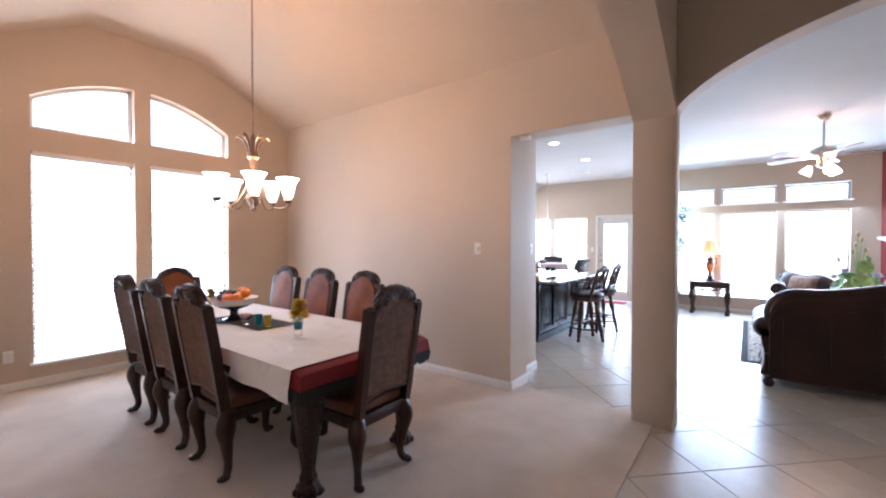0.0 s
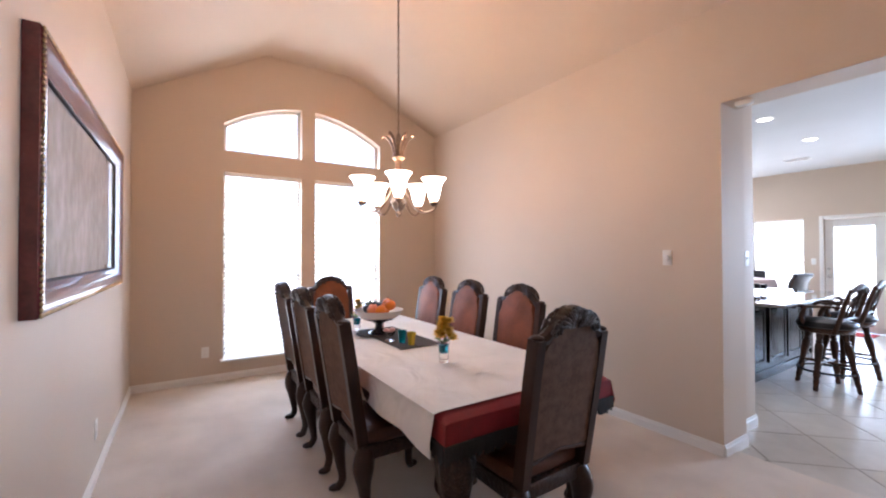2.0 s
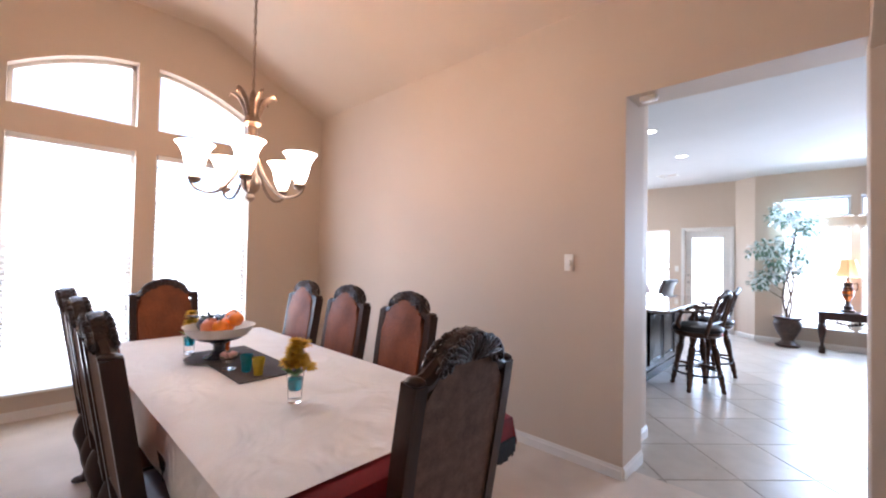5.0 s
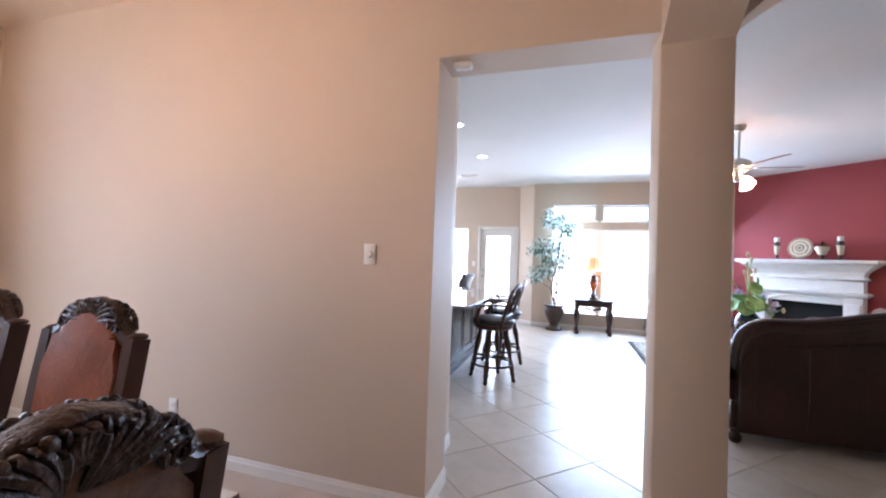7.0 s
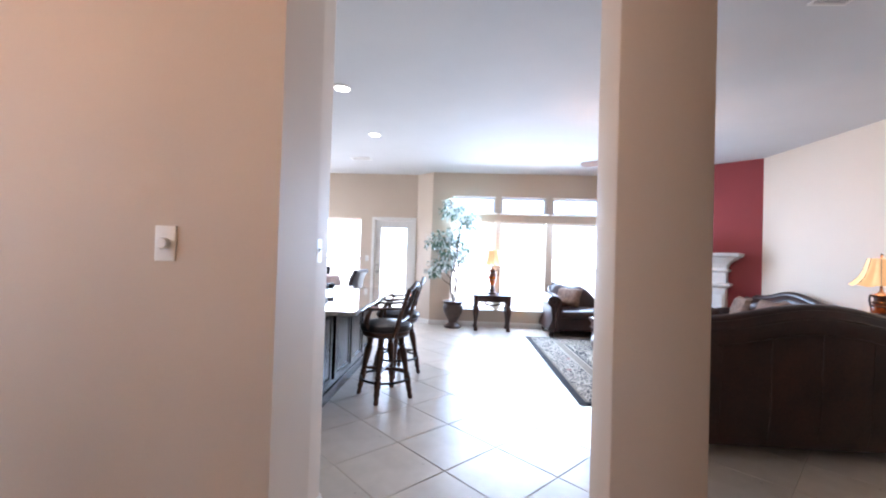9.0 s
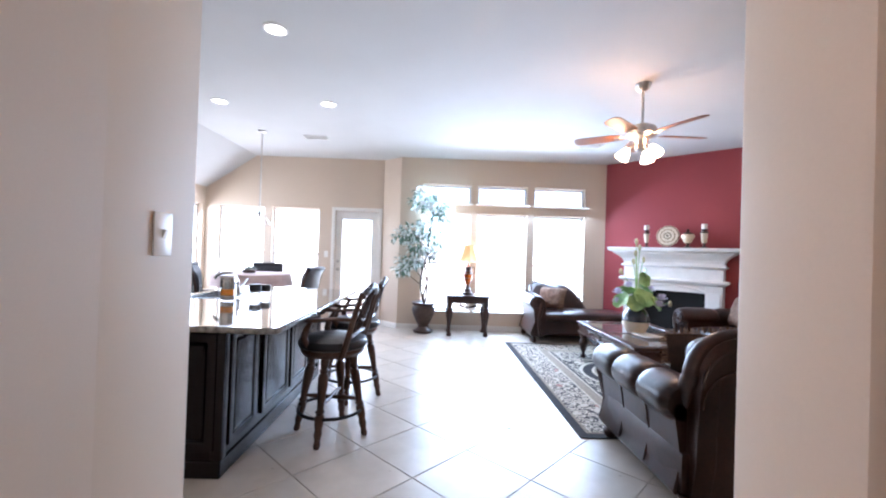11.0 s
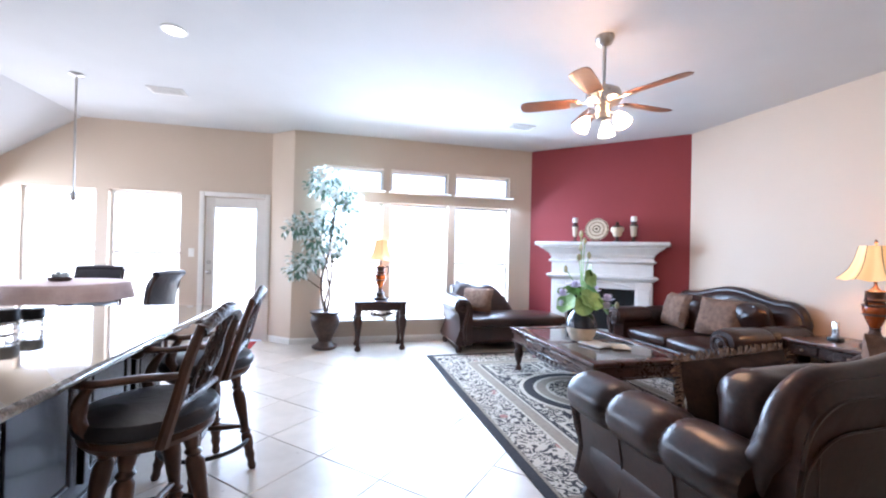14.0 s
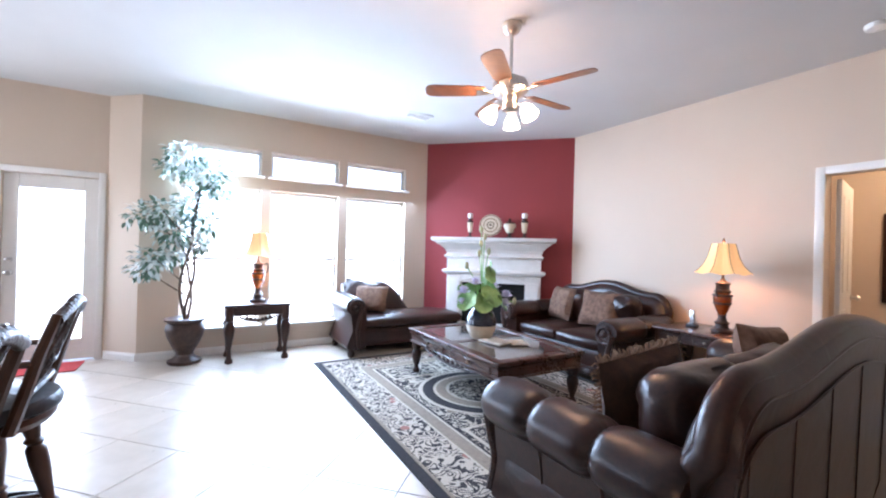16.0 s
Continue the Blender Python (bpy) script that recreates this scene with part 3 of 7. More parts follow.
M_LIT_ORANGE = grained("orange_printed_label", (0.75, 0.22, 0.02), (0.85, 0.35, 0.05), 20, (0.4, 0.5), 0.05)


for _m in (M_LEATHER, M_BLACKLEATHER, M_CABINET, M_WOOD, M_CARVED, M_STOOL, M_BACKCLOTH, M_URN, M_BLUELEATHER, M_TANLEATHER):
    _b = _m.node_tree.nodes["Principled BSDF"]
    _b.inputs["Specular IOR Level"].default_value = 0.32
    _b.inputs["Coat Weight"].default_value = min(0.08, _b.inputs["Coat Weight"].default_value)
M_CABINET.node_tree.nodes["Principled BSDF"].inputs["Specular IOR Level"].default_value = 0.24


def creased(m, scale, strength, dist):
    """Adds broad wrinkles under the fine grain of a hide."""
    t = m.node_tree
    b = t.nodes["Principled BSDF"]
    fine = b.inputs["Normal"].links[0].from_node
    co = t.nodes.new("ShaderNodeTexCoord")
    n = t.nodes.new("ShaderNodeTexNoise")
    n.inputs["Scale"].default_value, n.inputs["Detail"].default_value, n.inputs["Distortion"].default_value = scale, 2.0, 1.6
    t.links.new(co.outputs["Object"], n.inputs["Vector"])
    bp = t.nodes.new("ShaderNodeBump")
    bp.inputs["Strength"].default_value, bp.inputs["Distance"].default_value = strength, dist
    t.links.new(n.outputs[0], bp.inputs["Height"])
    t.links.new(fine.outputs[0], bp.inputs["Normal"])
    t.links.new(bp.outputs[0], b.inputs["Normal"])


M_LEATHER.node_tree.nodes["Principled BSDF"].inputs["Specular IOR Level"].default_value = 0.46
M_LEATHER.node_tree.nodes["Principled BSDF"].inputs["Coat Weight"].default_value = 0.04
M_LEATHER.node_tree.nodes["Principled BSDF"].inputs["Coat Roughness"].default_value = 0.25
creased(M_LEATHER, 6.0, 0.08, 0.02)
creased(M_BLACKLEATHER, 7.0, 0.25, 0.02)
creased(M_TANLEATHER, 9.0, 0.3, 0.015)
creased(M_CLOTH, 3.4, 0.8, 0.03)


def ball(bm, c, rx, ry=None, rz=None, n=12, m=None):
    ry, rz = ry or rx, rz or rx
    k = max(5, n // 2)
    rings = []
    for i in range(k + 1):
        a = math.pi * i / k
        s, q = max(math.sin(a), 0.02), -math.cos(a)
        rings.append([Vector((rx * s * math.cos(2 * math.pi * j / n), ry * s * math.sin(2 * math.pi * j / n), rz * q)) for j in range(n)])
    mm = m if m is not None else Matrix.Identity(4)
    bridge(bm, [[mm @ p + Vector(c) for p in r] for r in rings])


def leaf(bm, base, way, up, length, width, bend=0.15):
    """One bent leaf blade with a mid fold."""
    base, way = Vector(base), Vector(way).normalized()
    side = way.cross(Vector(up))
    side = side.normalized() if side.length > 1e-4 else way.orthogonal().normalized()
    nrm = side.cross(way)
    rows = []
    for s, w in ((0.0, 0.08), (0.35, 1.0), (0.7, 0.8), (1.0, 0.05)):
        c = base + way * length * s - nrm * bend * length * s * s
        rows.append([bm.verts.new(c - side * width * w / 2 + nrm * 0.12 * width * w), bm.verts.new(c), bm.verts.new(c + side * width * w / 2 + nrm * 0.12 * width * w)])
    for a, b in zip(rows, rows[1:]):
        bm.faces.new((a[0], a[1], b[1], b[0]))
        bm.faces.new((a[1], a[2], b[2], b[1]))


# ---- windows and doors ----
def window_unit(name, m, w, h, rail=True, slats=False, arch=None, label="white framed window with bright daylight behind"):
    """A window in local x (width) and z, inside towards -y; arch gives the top edge at each side's share."""
    root = tagged(new(name), label, "window", "", "structure")
    root.matrix_world = m
    f, d = 0.035, 0.05
    top = (lambda u: h) if arch is None else arch
    bm = bmesh.new()
    box(bm, 0, f, 0, d, 0, top(0.0), 0.004)
    box(bm, w - f, w, 0, d, 0, top(1.0), 0.004)
    box(bm, f, w - f, 0, d, 0, f, 0.004)
    n = 1 if arch is None else 8
    for i in range(n):
        u0, u1 = i / n, (i + 1) / n
        strip_x(bm, u0 * w, u1 * w, 0, d, top(u0) - f, top(u1) - f, top(u0), top(u1))
    part("window_frame", bm, M_TRIM, root)
    if rail:
        bm = bmesh.new()
        box(bm, f, w - f, 0.005, d - 0.005, h * 0.47, h * 0.47 + 0.04, 0.004)
        part("meeting_rail", bm, M_TRIM, root)
    bm = bmesh.new()
    vs = [bm.verts.new((x * w, d / 2, z)) for x, z in [(0, 0), (1, 0)] + [(1 - i / 8, top(1 - i / 8)) for i in range(9)]]
    bm.faces.new(vs)
    pane = part("pane", bm, M_PANE, root)
    pane.visible_shadow = False
    if arch is None:
        bm = bmesh.new()
        box(bm, -0.03, w + 0.03, -0.19, 0.0, -0.022, 0.0, 0.005)
        part("window_sill", bm, M_TRIM, root)
    if slats:
        bm = bmesh.new()
        box(bm, 0.01, w - 0.01, -0.10, -0.045, h - 0.05, h - 0.002, 0.004)
        part("headrail", bm, M_BLIND, root)
        bm = bmesh.new()
        hexa(bm, [(0.012, -0.022, -0.008), (w - 0.012, -0.022, -0.008), (w - 0.012, 0.022, 0.006), (0.012, 0.022, 0.006), (0.012, -0.022, -0.0055), (w - 0.012, -0.022, -0.0055), (w - 0.012, 0.022, 0.0085), (0.012, 0.022, 0.0085)])
        me = finish(bm, "blind_slat", M_BLIND)
        z = 0.03
        while z < h - 0.06:
            s = new("blind_slat", me)
            s.parent = root
            s.location = (0, -0.07, z)
            z += 0.044
    return root


dm = Matrix.Rotation(radians(90), 4, "Z")


def dine_m(y, z):
    return Matrix.Translation((DW_X - 0.10, y, z)) @ dm


window_unit("window_1", dine_m(0.87, 0.25), 0.84, 2.08, True, True, None, "tall white window with half-open white slatted blinds")
window_unit("window_2", dine_m(1.87, 0.25), 0.87, 2.08, True, True, None, "tall white window with half-open white slatted blinds")
window_unit("window_3", dine_m(0.87, 2.56), 0.84, 0.5, False, False, lambda u: arch_top(0.87 + 0.84 * u) - 2.56, "arched white transom window above the tall window")
window_unit("window_4", dine_m(1.87, 2.56), 0.87, 0.5, False, False, lambda u: arch_top(1.87 + 0.87 * u) - 2.56, "arched white transom window above the tall window")
k = 5
for a, b in LIV_W:
    for z0, z1 in LIV_Z:
        window_unit(f"window_{k}", Matrix.Translation((a, LIV_Y + 0.08, z0 + (0.012 if z0 < 1 else 0))), b - a, z1 - z0 - 0.012, z0 < 1)
        k += 1
for a, b in NOOK_W:
    window_unit(f"window_{k}", Matrix.Translation((a, NOOK_Y + 0.08, NK_Z[0] + 0.012)), b - a, NK_Z[1] - NK_Z[0] - 0.012)
    k += 1
for a, b in SIDE_W:
    window_unit(f"window_{k}", Matrix.Translation((KX - 0.08, a, NK_Z[0] + 0.012)) @ dm, b - a, NK_Z[1] - NK_Z[0] - 0.012)
    k += 1


def casing(bm, w, h, t=0.018, f=0.065):
    """Door trim round an opening, w by h, proud towards -y."""
    box(bm, -f, 0, -t, 0, 0, h + f, 0.006, 2)
    box(bm, w, w + f, -t, 0, 0, h + f, 0.006, 2)
    box(bm, 0, w, -t, 0, h, h + f, 0.006, 2)


root = tagged(new("door_1"), "white patio door with a full glass pane, closed", "door", "", "structure")
root.matrix_world = Matrix.Translation((DOOR[0], NOOK_Y, 0))
dw = DOOR[1] - DOOR[0]
bm = bmesh.new()
casing(bm, dw, DOOR[2])
part("door_casing", bm, M_TRIM, root)
bm = bmesh.new()
box(bm, 0.004, 0.125, 0.04, 0.085, 0.01, DOOR[2] - 0.004, 0.003)
box(bm, dw - 0.125, dw - 0.004, 0.04, 0.085, 0.01, DOOR[2] - 0.004, 0.003)
box(bm, 0.125, dw - 0.125, 0.04, 0.085, 0.01, 0.24, 0.003)
box(bm, 0.125, dw - 0.125, 0.04, 0.085, DOOR[2] - 0.15, DOOR[2] - 0.004, 0.003)
part("door_leaf", bm, M_TRIM, root)
bm = bmesh.new()
box(bm, 0.115, dw - 0.115, 0.060, 0.064, 0.23, DOOR[2] - 0.14)
p = part("pane", bm, M_PANE, root)
p.visible_shadow = False
for z, r in ((0.98, 0.028), (1.12, 0.024)):
    bm = bmesh.new()
    prof = [(r * 1.1, 0), (r * 1.1, 0.008), (r * 0.5, 0.012), (r * 0.5, 0.03), (r, 0.036), (r, 0.055), (r * 0.6, 0.062)]
    bridge(bm, [ring((0.065, 0.04 - q, z), rr, 14, (1, 0, 0), (0, 0, 1)) for rr, q in prof])
    part("door_knob" if z < 1.0 else "deadbolt", bm, M_NICKEL, root)

root = tagged(new("door_2"), "open white panel door swung into the back hall", "door", "", "structure")
root.matrix_world = Matrix.Translation((RX + 0.14, HALL[1] - 0.03, 0)) @ Matrix.Rotation(radians(9), 4, "Z")
bm = bmesh.new()
box(bm, 0, 0.77, -0.036, 0, 0.01, 2.03, 0.003)
part("door_leaf", bm, M_TRIM, root)
for x0, x1, z0, z1 in ((0.10, 0.35, 0.2, 0.9), (0.42, 0.67, 0.2, 0.9), (0.10, 0.35, 1.05, 1.9), (0.42, 0.67, 1.05, 1.9)):
    bm = bmesh.new()
    box(bm, x0, x1, -0.044, -0.034, z0, z1, 0.006)
    part("door_panel", bm, M_TRIM, root)
bm = bmesh.new()
bridge(bm, [ring((0.71, -0.036 - q, 0.98), rr, 12, (1, 0, 0), (0, 0, 1)) for rr, q in [(0.03, 0), (0.03, 0.008), (0.012, 0.012), (0.012, 0.035), (0.028, 0.045), (0.02, 0.065)]])
part("door_knob", bm, M_NICKEL, root)
root = tagged(new("trim_doorway"), "white painted casing round the hall doorway", "trim", "", "structure")
bm = bmesh.new()
casing(bm, HALL[1] - HALL[0], HALL[2])
part("door_casing", bm, M_TRIM, root)
root.matrix_world = Matrix.Translation((RX, HALL[1], 0)) @ Matrix.Rotation(radians(-90), 4, "Z")

# ---- fittings ----
def wall_plate(name, m, label, knob):
    """A cover plate in local x and z, proud towards -y."""
    r = thing(name, m, label, "switch" if knob != "outlet" else "outlet")
    bm = bmesh.new()
    box(bm, -0.036, 0.036, -0.006, -0.0005, -0.058, 0.058, 0.003, 2)
    part("cover_plate", bm, M_PLASTIC, r)
    bm = bmesh.new()
    if knob == "dimmer":
        bridge(bm, [ring((0, -q, 0), rr, 20, (1, 0, 0), (0, 0, 1)) for rr, q in [(0.019, 0.006), (0.019, 0.02), (0.016, 0.024)]])
        part("knob", bm, M_PLASTIC, r)
    elif knob == "outlet":
        for z in (-0.02, 0.02):
            b2 = bmesh.new()
            box(b2, -0.016, 0.016, -0.0085, -0.006, z - 0.013, z + 0.013, 0.002)
            part("socket", b2, M_TRIM, r)
        bm.free()
    else:
        hexa(bm, [(-0.006, -0.006, -0.012), (0.006, -0.006, -0.012), (0.006, -0.004, -0.012), (-0.006, -0.004, -0.012), (-0.006, -0.016, 0.012), (0.006, -0.016, 0.012), (0.006, -0.004, 0.012), (-0.006, -0.004, 0.012)])
        part("toggle", bm, M_PLASTIC, r)
    return r


wall_plate("dimmer_switch", pose(-1.523, LW0, 1.369), "white round-knob dimmer switch on the beige wall", "dimmer")
wall_plate("light_switch", pose(ST_X, 4.30, 1.36, 0, 0, 90), "white toggle light switch on the opening's jamb", "toggle")
wall_plate("light_switch", pose(-2.49, NOOK_Y, 1.25), "white light switch beside the patio door", "toggle")
wall_plate("wall_outlet", pose(-2.91, LW0, 0.32), "white wall outlet low on the dining wall", "outlet")
wall_plate("wall_outlet", pose(DW_X, 0.70, 0.34, 0, 0, 90), "white wall outlet beside the dining window", "outlet")
wall_plate("wall_outlet", pose(-3.13, DM_Y, 0.32, 0, 0, 180), "white wall outlet below the framed print", "outlet")

r = thing("alarm_sensor", pose(-1.04, 3.70, OP_H), "small white alarm sensor under the opening's lintel", "sensor")
bm = bmesh.new()
box(bm, -0.05, 0.05, -0.03, 0.03, -0.035, -0.0005, 0.012, 3)
part("housing", bm, M_PLASTIC, r)
bm = bmesh.new()
box(bm, 0.0, 0.035, -0.015, 0.015, -0.040, -0.034, 0.003, 2)
part("lens", bm, M_GLASS, r)


def recessed_lamp(x, y):
    r = thing("recessed_lamp", pose(x, y, CEIL), "round white recessed ceiling lamp, lit", "ceiling lamp", "recessed kitchen lamps")
    bm = bmesh.new()
    bridge(bm, [ring((0, 0, z), rr, 28) for rr, z in [(0.092, -0.001), (0.092, -0.008), (0.072, -0.010), (0.072, -0.004)]], False)
    part("trim_ring", bm, M_TRIM, r)
    bm = bmesh.new()
    bridge(bm, [ring((0, 0, z), rr, 28) for rr, z in [(0.072, -0.004), (0.070, -0.0075), (0.03, -0.009)]])
    part("lens", bm, M_CAN, r)
    d = bpy.data.lights.new("can_light", "SPOT")
    d.energy, d.color, d.spot_size, d.spot_blend, d.shadow_soft_size = 30 * LUM, (1.0, 0.86, 0.7), radians(100), 0.6, 0.05
    s = new("can_light", d)
    s.location = (x, y, CEIL - 0.03)


for x, y in ((-1.79, 6.27), (-1.79, 7.81), (-3.04, 7.85)):
    recessed_lamp(x, y)


def ceiling_vent(m, label):
    r = thing("ceiling_vent", m, label, "vent", "ceiling vents")
    bm = bmesh.new()
    for x0, x1, y0, y1 in ((-0.17, 0.17, -0.10, -0.075), (-0.17, 0.17, 0.075, 0.10), (-0.17, -0.145, -0.075, 0.075), (0.145, 0.17, -0.075, 0.075)):
        box(bm, x0, x1, y0, y1, -0.010, -0.0005, 0.002)
    part("vent_frame", bm, M_TRIM, r)
    # grey sheet that paints the shade between the slats
    bm = bmesh.new()
    box(bm, -0.145, 0.145, -0.075, 0.075, -0.003, -0.001)
    part("backing", bm, material("vent_shadow_grey", (0.18, 0.18, 0.18), 0.8), r)
    bm = bmesh.new()
    hexa(bm, [(-0.145, -0.008, -0.010), (0.145, -0.008, -0.010), (0.145, 0.0, -0.010), (-0.145, 0.0, -0.010), (-0.145, 0.0, -0.003), (0.145, 0.0, -0.003), (0.145, 0.002, -0.003), (-0.145, 0.002, -0.003)])
    me = finish(bm, "slat", M_TRIM)
    for i in range(8):
        s = new("slat", me)
        s.parent = r
        s.location = (0, -0.062 + i * 0.018, 0)


ceiling_vent(pose(-2.34, 9.21, CEIL), "white slatted ceiling vent near the breakfast nook")
ceiling_vent(pose(1.73, 9.13, CEIL), "white slatted ceiling vent near the living room windows")
ceiling_vent(pose(1.66, 4.86, CEIL) @ Matrix.Scale(0.68, 4), "white slatted ceiling vent near the hall arch")
r = thing("smoke_detector", pose(3.50, 5.55, CEIL), "round white smoke detector on the ceiling", "detector")
bm = bmesh.new()
lathe(bm, [(0.07, -0.0005), (0.07, -0.012), (0.062, -0.03), (0.03, -0.038)], n=24)
part("housing", bm, M_PLASTIC, r)
bm = bmesh.new()
lathe(bm, [(0.018, -0.037), (0.018, -0.042), (0.01, -0.044)], n=14)
part("test_button", bm, M_TRIM, r)
# ---- dining room ----
def dining_chair(m):
    """High-backed carved chair that faces local +y."""
    r = thing("dining_chair", m, "dark carved wooden dining chair with tall tan leather back", "chair", "chairs round the dining table")
    lean = Matrix.Translation((0, -0.235, 0.44)) @ Matrix.Rotation(radians(9), 4, "X")
    # upholstered back, with shoulders and a raised middle
    def outline(w, top, peak, n=7):
        right = [(w, 0.0 + 0.10), (w * 1.02, top - 0.10), (w * 0.98, top - 0.03), (w * 0.80, top)]
        arc = [(w * 0.80 * math.cos(math.pi * i / (2 * n)), top + (peak - top) * math.sin(math.pi * i / (2 * n))) for i in range(1, n + 1)]
        half = right + arc
        return half + [(-x, z) for x, z in half[-2::-1]]
    bm = bmesh.new()
    prism(bm, outline(0.195, 0.60, 0.69), 0.012, lean @ Matrix.Translation((0, -0.030, 0)), 0.004)
    part("back_panel", bm, M_BACKCLOTH, r, "brown woven tapestry back panel")
    bm = bmesh.new()
    prism(bm, outline(0.19, 0.595, 0.685), 0.045, lean @ Matrix.Translation((0, -0.016, 0)), 0.018, 3)
    part("backrest", bm, M_TANLEATHER, r, "tan brown leather back cushion")
    bm = bmesh.new()
    for s in (-1, 1):
        pts = [(s * 0.212, 0, -0.02), (s * 0.216, 0, 0.2), (s * 0.222, 0, 0.42), (s * 0.220, 0, 0.615)]
        for (p, q) in zip(pts, pts[1:]):
            hexa(bm, [lean @ Vector(v) for v in [(p[0] - 0.024, -0.036, p[2]), (p[0] + 0.024, -0.036, p[2]), (p[0] + 0.024, 0.024, p[2]), (p[0] - 0.024, 0.024, p[2]), (q[0] - 0.024, -0.036, q[2]), (q[0] + 0.024, -0.036, q[2]), (q[0] + 0.024, 0.024, q[2]), (q[0] - 0.024, 0.024, q[2])]])
        ball(bm, lean @ Vector((s * 0.220, -0.006, 0.620)), 0.029, 0.034, 0.014, 10)
    top = [(s * x, z) for s, x, z in [(-1, 0.218, 0.603), (-1, 0.175, 0.612), (-1, 0.12, 0.655), (0, 0, 0.69), (1, 0.12, 0.655), (1, 0.175, 0.612), (1, 0.218, 0.603)]]
    tube(bm, [lean @ Vector((x, -0.006, z)) for x, z in top], 0.028, 8)
    for p0, p1 in (((-0.21, 0.085), (0.21, 0.085)),):
        tube(bm, [lean @ Vector((p0[0], -0.006, p0[1])), lean @ Vector((0, -0.006, 0.115)), lean @ Vector((p1[0], -0.006, p1[1]))], 0.026, 8)
    part("back_frame", bm, M_WOOD, r)
    # crest: a shaped board with acanthus leaves, side scrolls and a shell
    bm = bmesh.new()
    edge = [(0.185, 0.630), (0.178, 0.652), (0.158, 0.668), (0.150, 0.690), (0.122, 0.702), (0.112, 0.722), (0.080, 0.732), (0.066, 0.748), (0.030, 0.756), (0.0, 0.764)]
    low = [(x, 0.625 + 0.05 * math.cos(math.pi * x / 0.4)) for x in (-0.14, -0.08, 0.0, 0.08, 0.14)]
    prism(bm, edge + [(-x, z) for x, z in edge[-2::-1]] + low, 0.040, lean @ Matrix.Translation((0, -0.028, 0)), 0.010, 2)
    for y, f in ((-0.030, -1), (0.014, 1)):
        for s in (-1, 1):
            for a, L, w in ((80, 0.085, 0.008), (68, 0.095, 0.008), (56, 0.105, 0.009), (44, 0.118, 0.009), (32, 0.13, 0.009), (20, 0.142, 0.008), (8, 0.15, 0.008)):
                ca, sa = math.cos(radians(a)), math.sin(radians(a))
                pts = curve([(s * 0.012, y, 0.668), (s * (0.012 + L * 0.5 * ca), y + f * 0.012, 0.668 + L * 0.55 * sa), (s * (0.012 + L * 0.92 * ca), y + f * 0.010, 0.668 + L * 0.80 * sa), (s * (0.012 + L * ca), y + f * 0.002, 0.660 + L * 0.70 * sa)], 4)
                tube(bm, [lean @ p for p in pts], [w * (0.35 + 0.65 * math.sin(math.pi * min(1.0, (k2 + 1) / 11))) for k2 in range(len(pts))], 6)
            tube(bm, [lean @ Vector((s * (0.152 + (0.024 - 0.0014 * k2) * math.cos(k2 * 0.6)), y + f * 0.006, 0.655 + (0.022 - 0.0013 * k2) * math.sin(k2 * 0.6))) for k2 in range(14)], 0.0065, 6)
        for k2 in range(7):
            a = radians(30 + 20 * k2)
            tube(bm, [lean @ Vector((0.008 * math.cos(a), y + f * 0.010, 0.700 + 0.008 * math.sin(a))), lean @ Vector((0.030 * math.cos(a), y + f * 0.012, 0.708 + 0.040 * math.sin(a)))], [0.004, 0.008], 6)
        for k2 in range(34):
            a = math.pi * (k2 + 0.5) / 34
            for q, h in ((0.165, 0.092), (0.120, 0.062)):
                ball(bm, lean @ Vector((q * math.cos(a), y + f * 0.008, 0.655 + h * math.sin(a))), 0.0085 + 0.003 * math.sin(k2 * 2.4), 0.010, 0.0085 + 0.003 * math.cos(k2 * 1.7), 6)
    flatten = lean @ Matrix.Translation((0, 0, 0.612)) @ Matrix.Diagonal((0.94, 1, 0.95, 1)) @ Matrix.Translation((0, 0, -0.625)) @ lean.inverted()
    bmesh.ops.transform(bm, matrix=flatten, verts=bm.verts)
    part("crest", bm, M_CARVED, r, "carved leaf and scroll crest")
    bm = bmesh.new()
    softbox(bm, -0.245, 0.245, -0.22, 0.26, 0.415, 0.50, 0.03, 4, 0.015)
    part("seat", bm, M_SEATLEATHER, r, "dark brown leather seat")
    bm = bmesh.new()
    box(bm, -0.25, 0.25, -0.245, 0.265, 0.345, 0.42, 0.012, 2)
    for s in (-1, 1):
        ball(bm, (s * 0.1, 0.262, 0.36), 0.09, 0.02, 0.03, 10)
    ball(bm, (0, 0.265, 0.345), 0.05, 0.024, 0.035, 10)
    part("seat_frame", bm, M_CARVED, r)
    def cabriole(x, y, kx, ky):
        b = bmesh.new()
        pts = curve([(x, y, 0.40), (x + kx * 0.018, y + ky * 0.02, 0.30), (x + kx * 0.006, y + ky * 0.008, 0.17), (x - kx * 0.006, y - ky * 0.002, 0.07), (x + kx * 0.012, y + ky * 0.022, 0.018)], 5)
        rs = [0.044 + 0.012 * math.sin(math.pi * min(1, i / 8)) - 0.020 * min(1, max(0, (i - 5) / 8)) for i in range(len(pts))]
        tube(b, pts, rs, 10)
        ball(b, (x + kx * 0.018, y + ky * 0.034, 0.021), 0.030, 0.040, 0.021, 10)
        ball(b, (x + kx * 0.014, y + ky * 0.016, 0.292), 0.046, 0.046, 0.052, 10)
        part("leg", b, M_WOOD, r)
    for x in (-0.205, 0.205):
        cabriole(x, 0.225, 1 if x > 0 else -1, 1)
        cabriole(x, -0.215, 1 if x > 0 else -1, -1)
    for o in r.children:
        for v in o.data.vertices:
            v.co.x *= 0.91
    return r


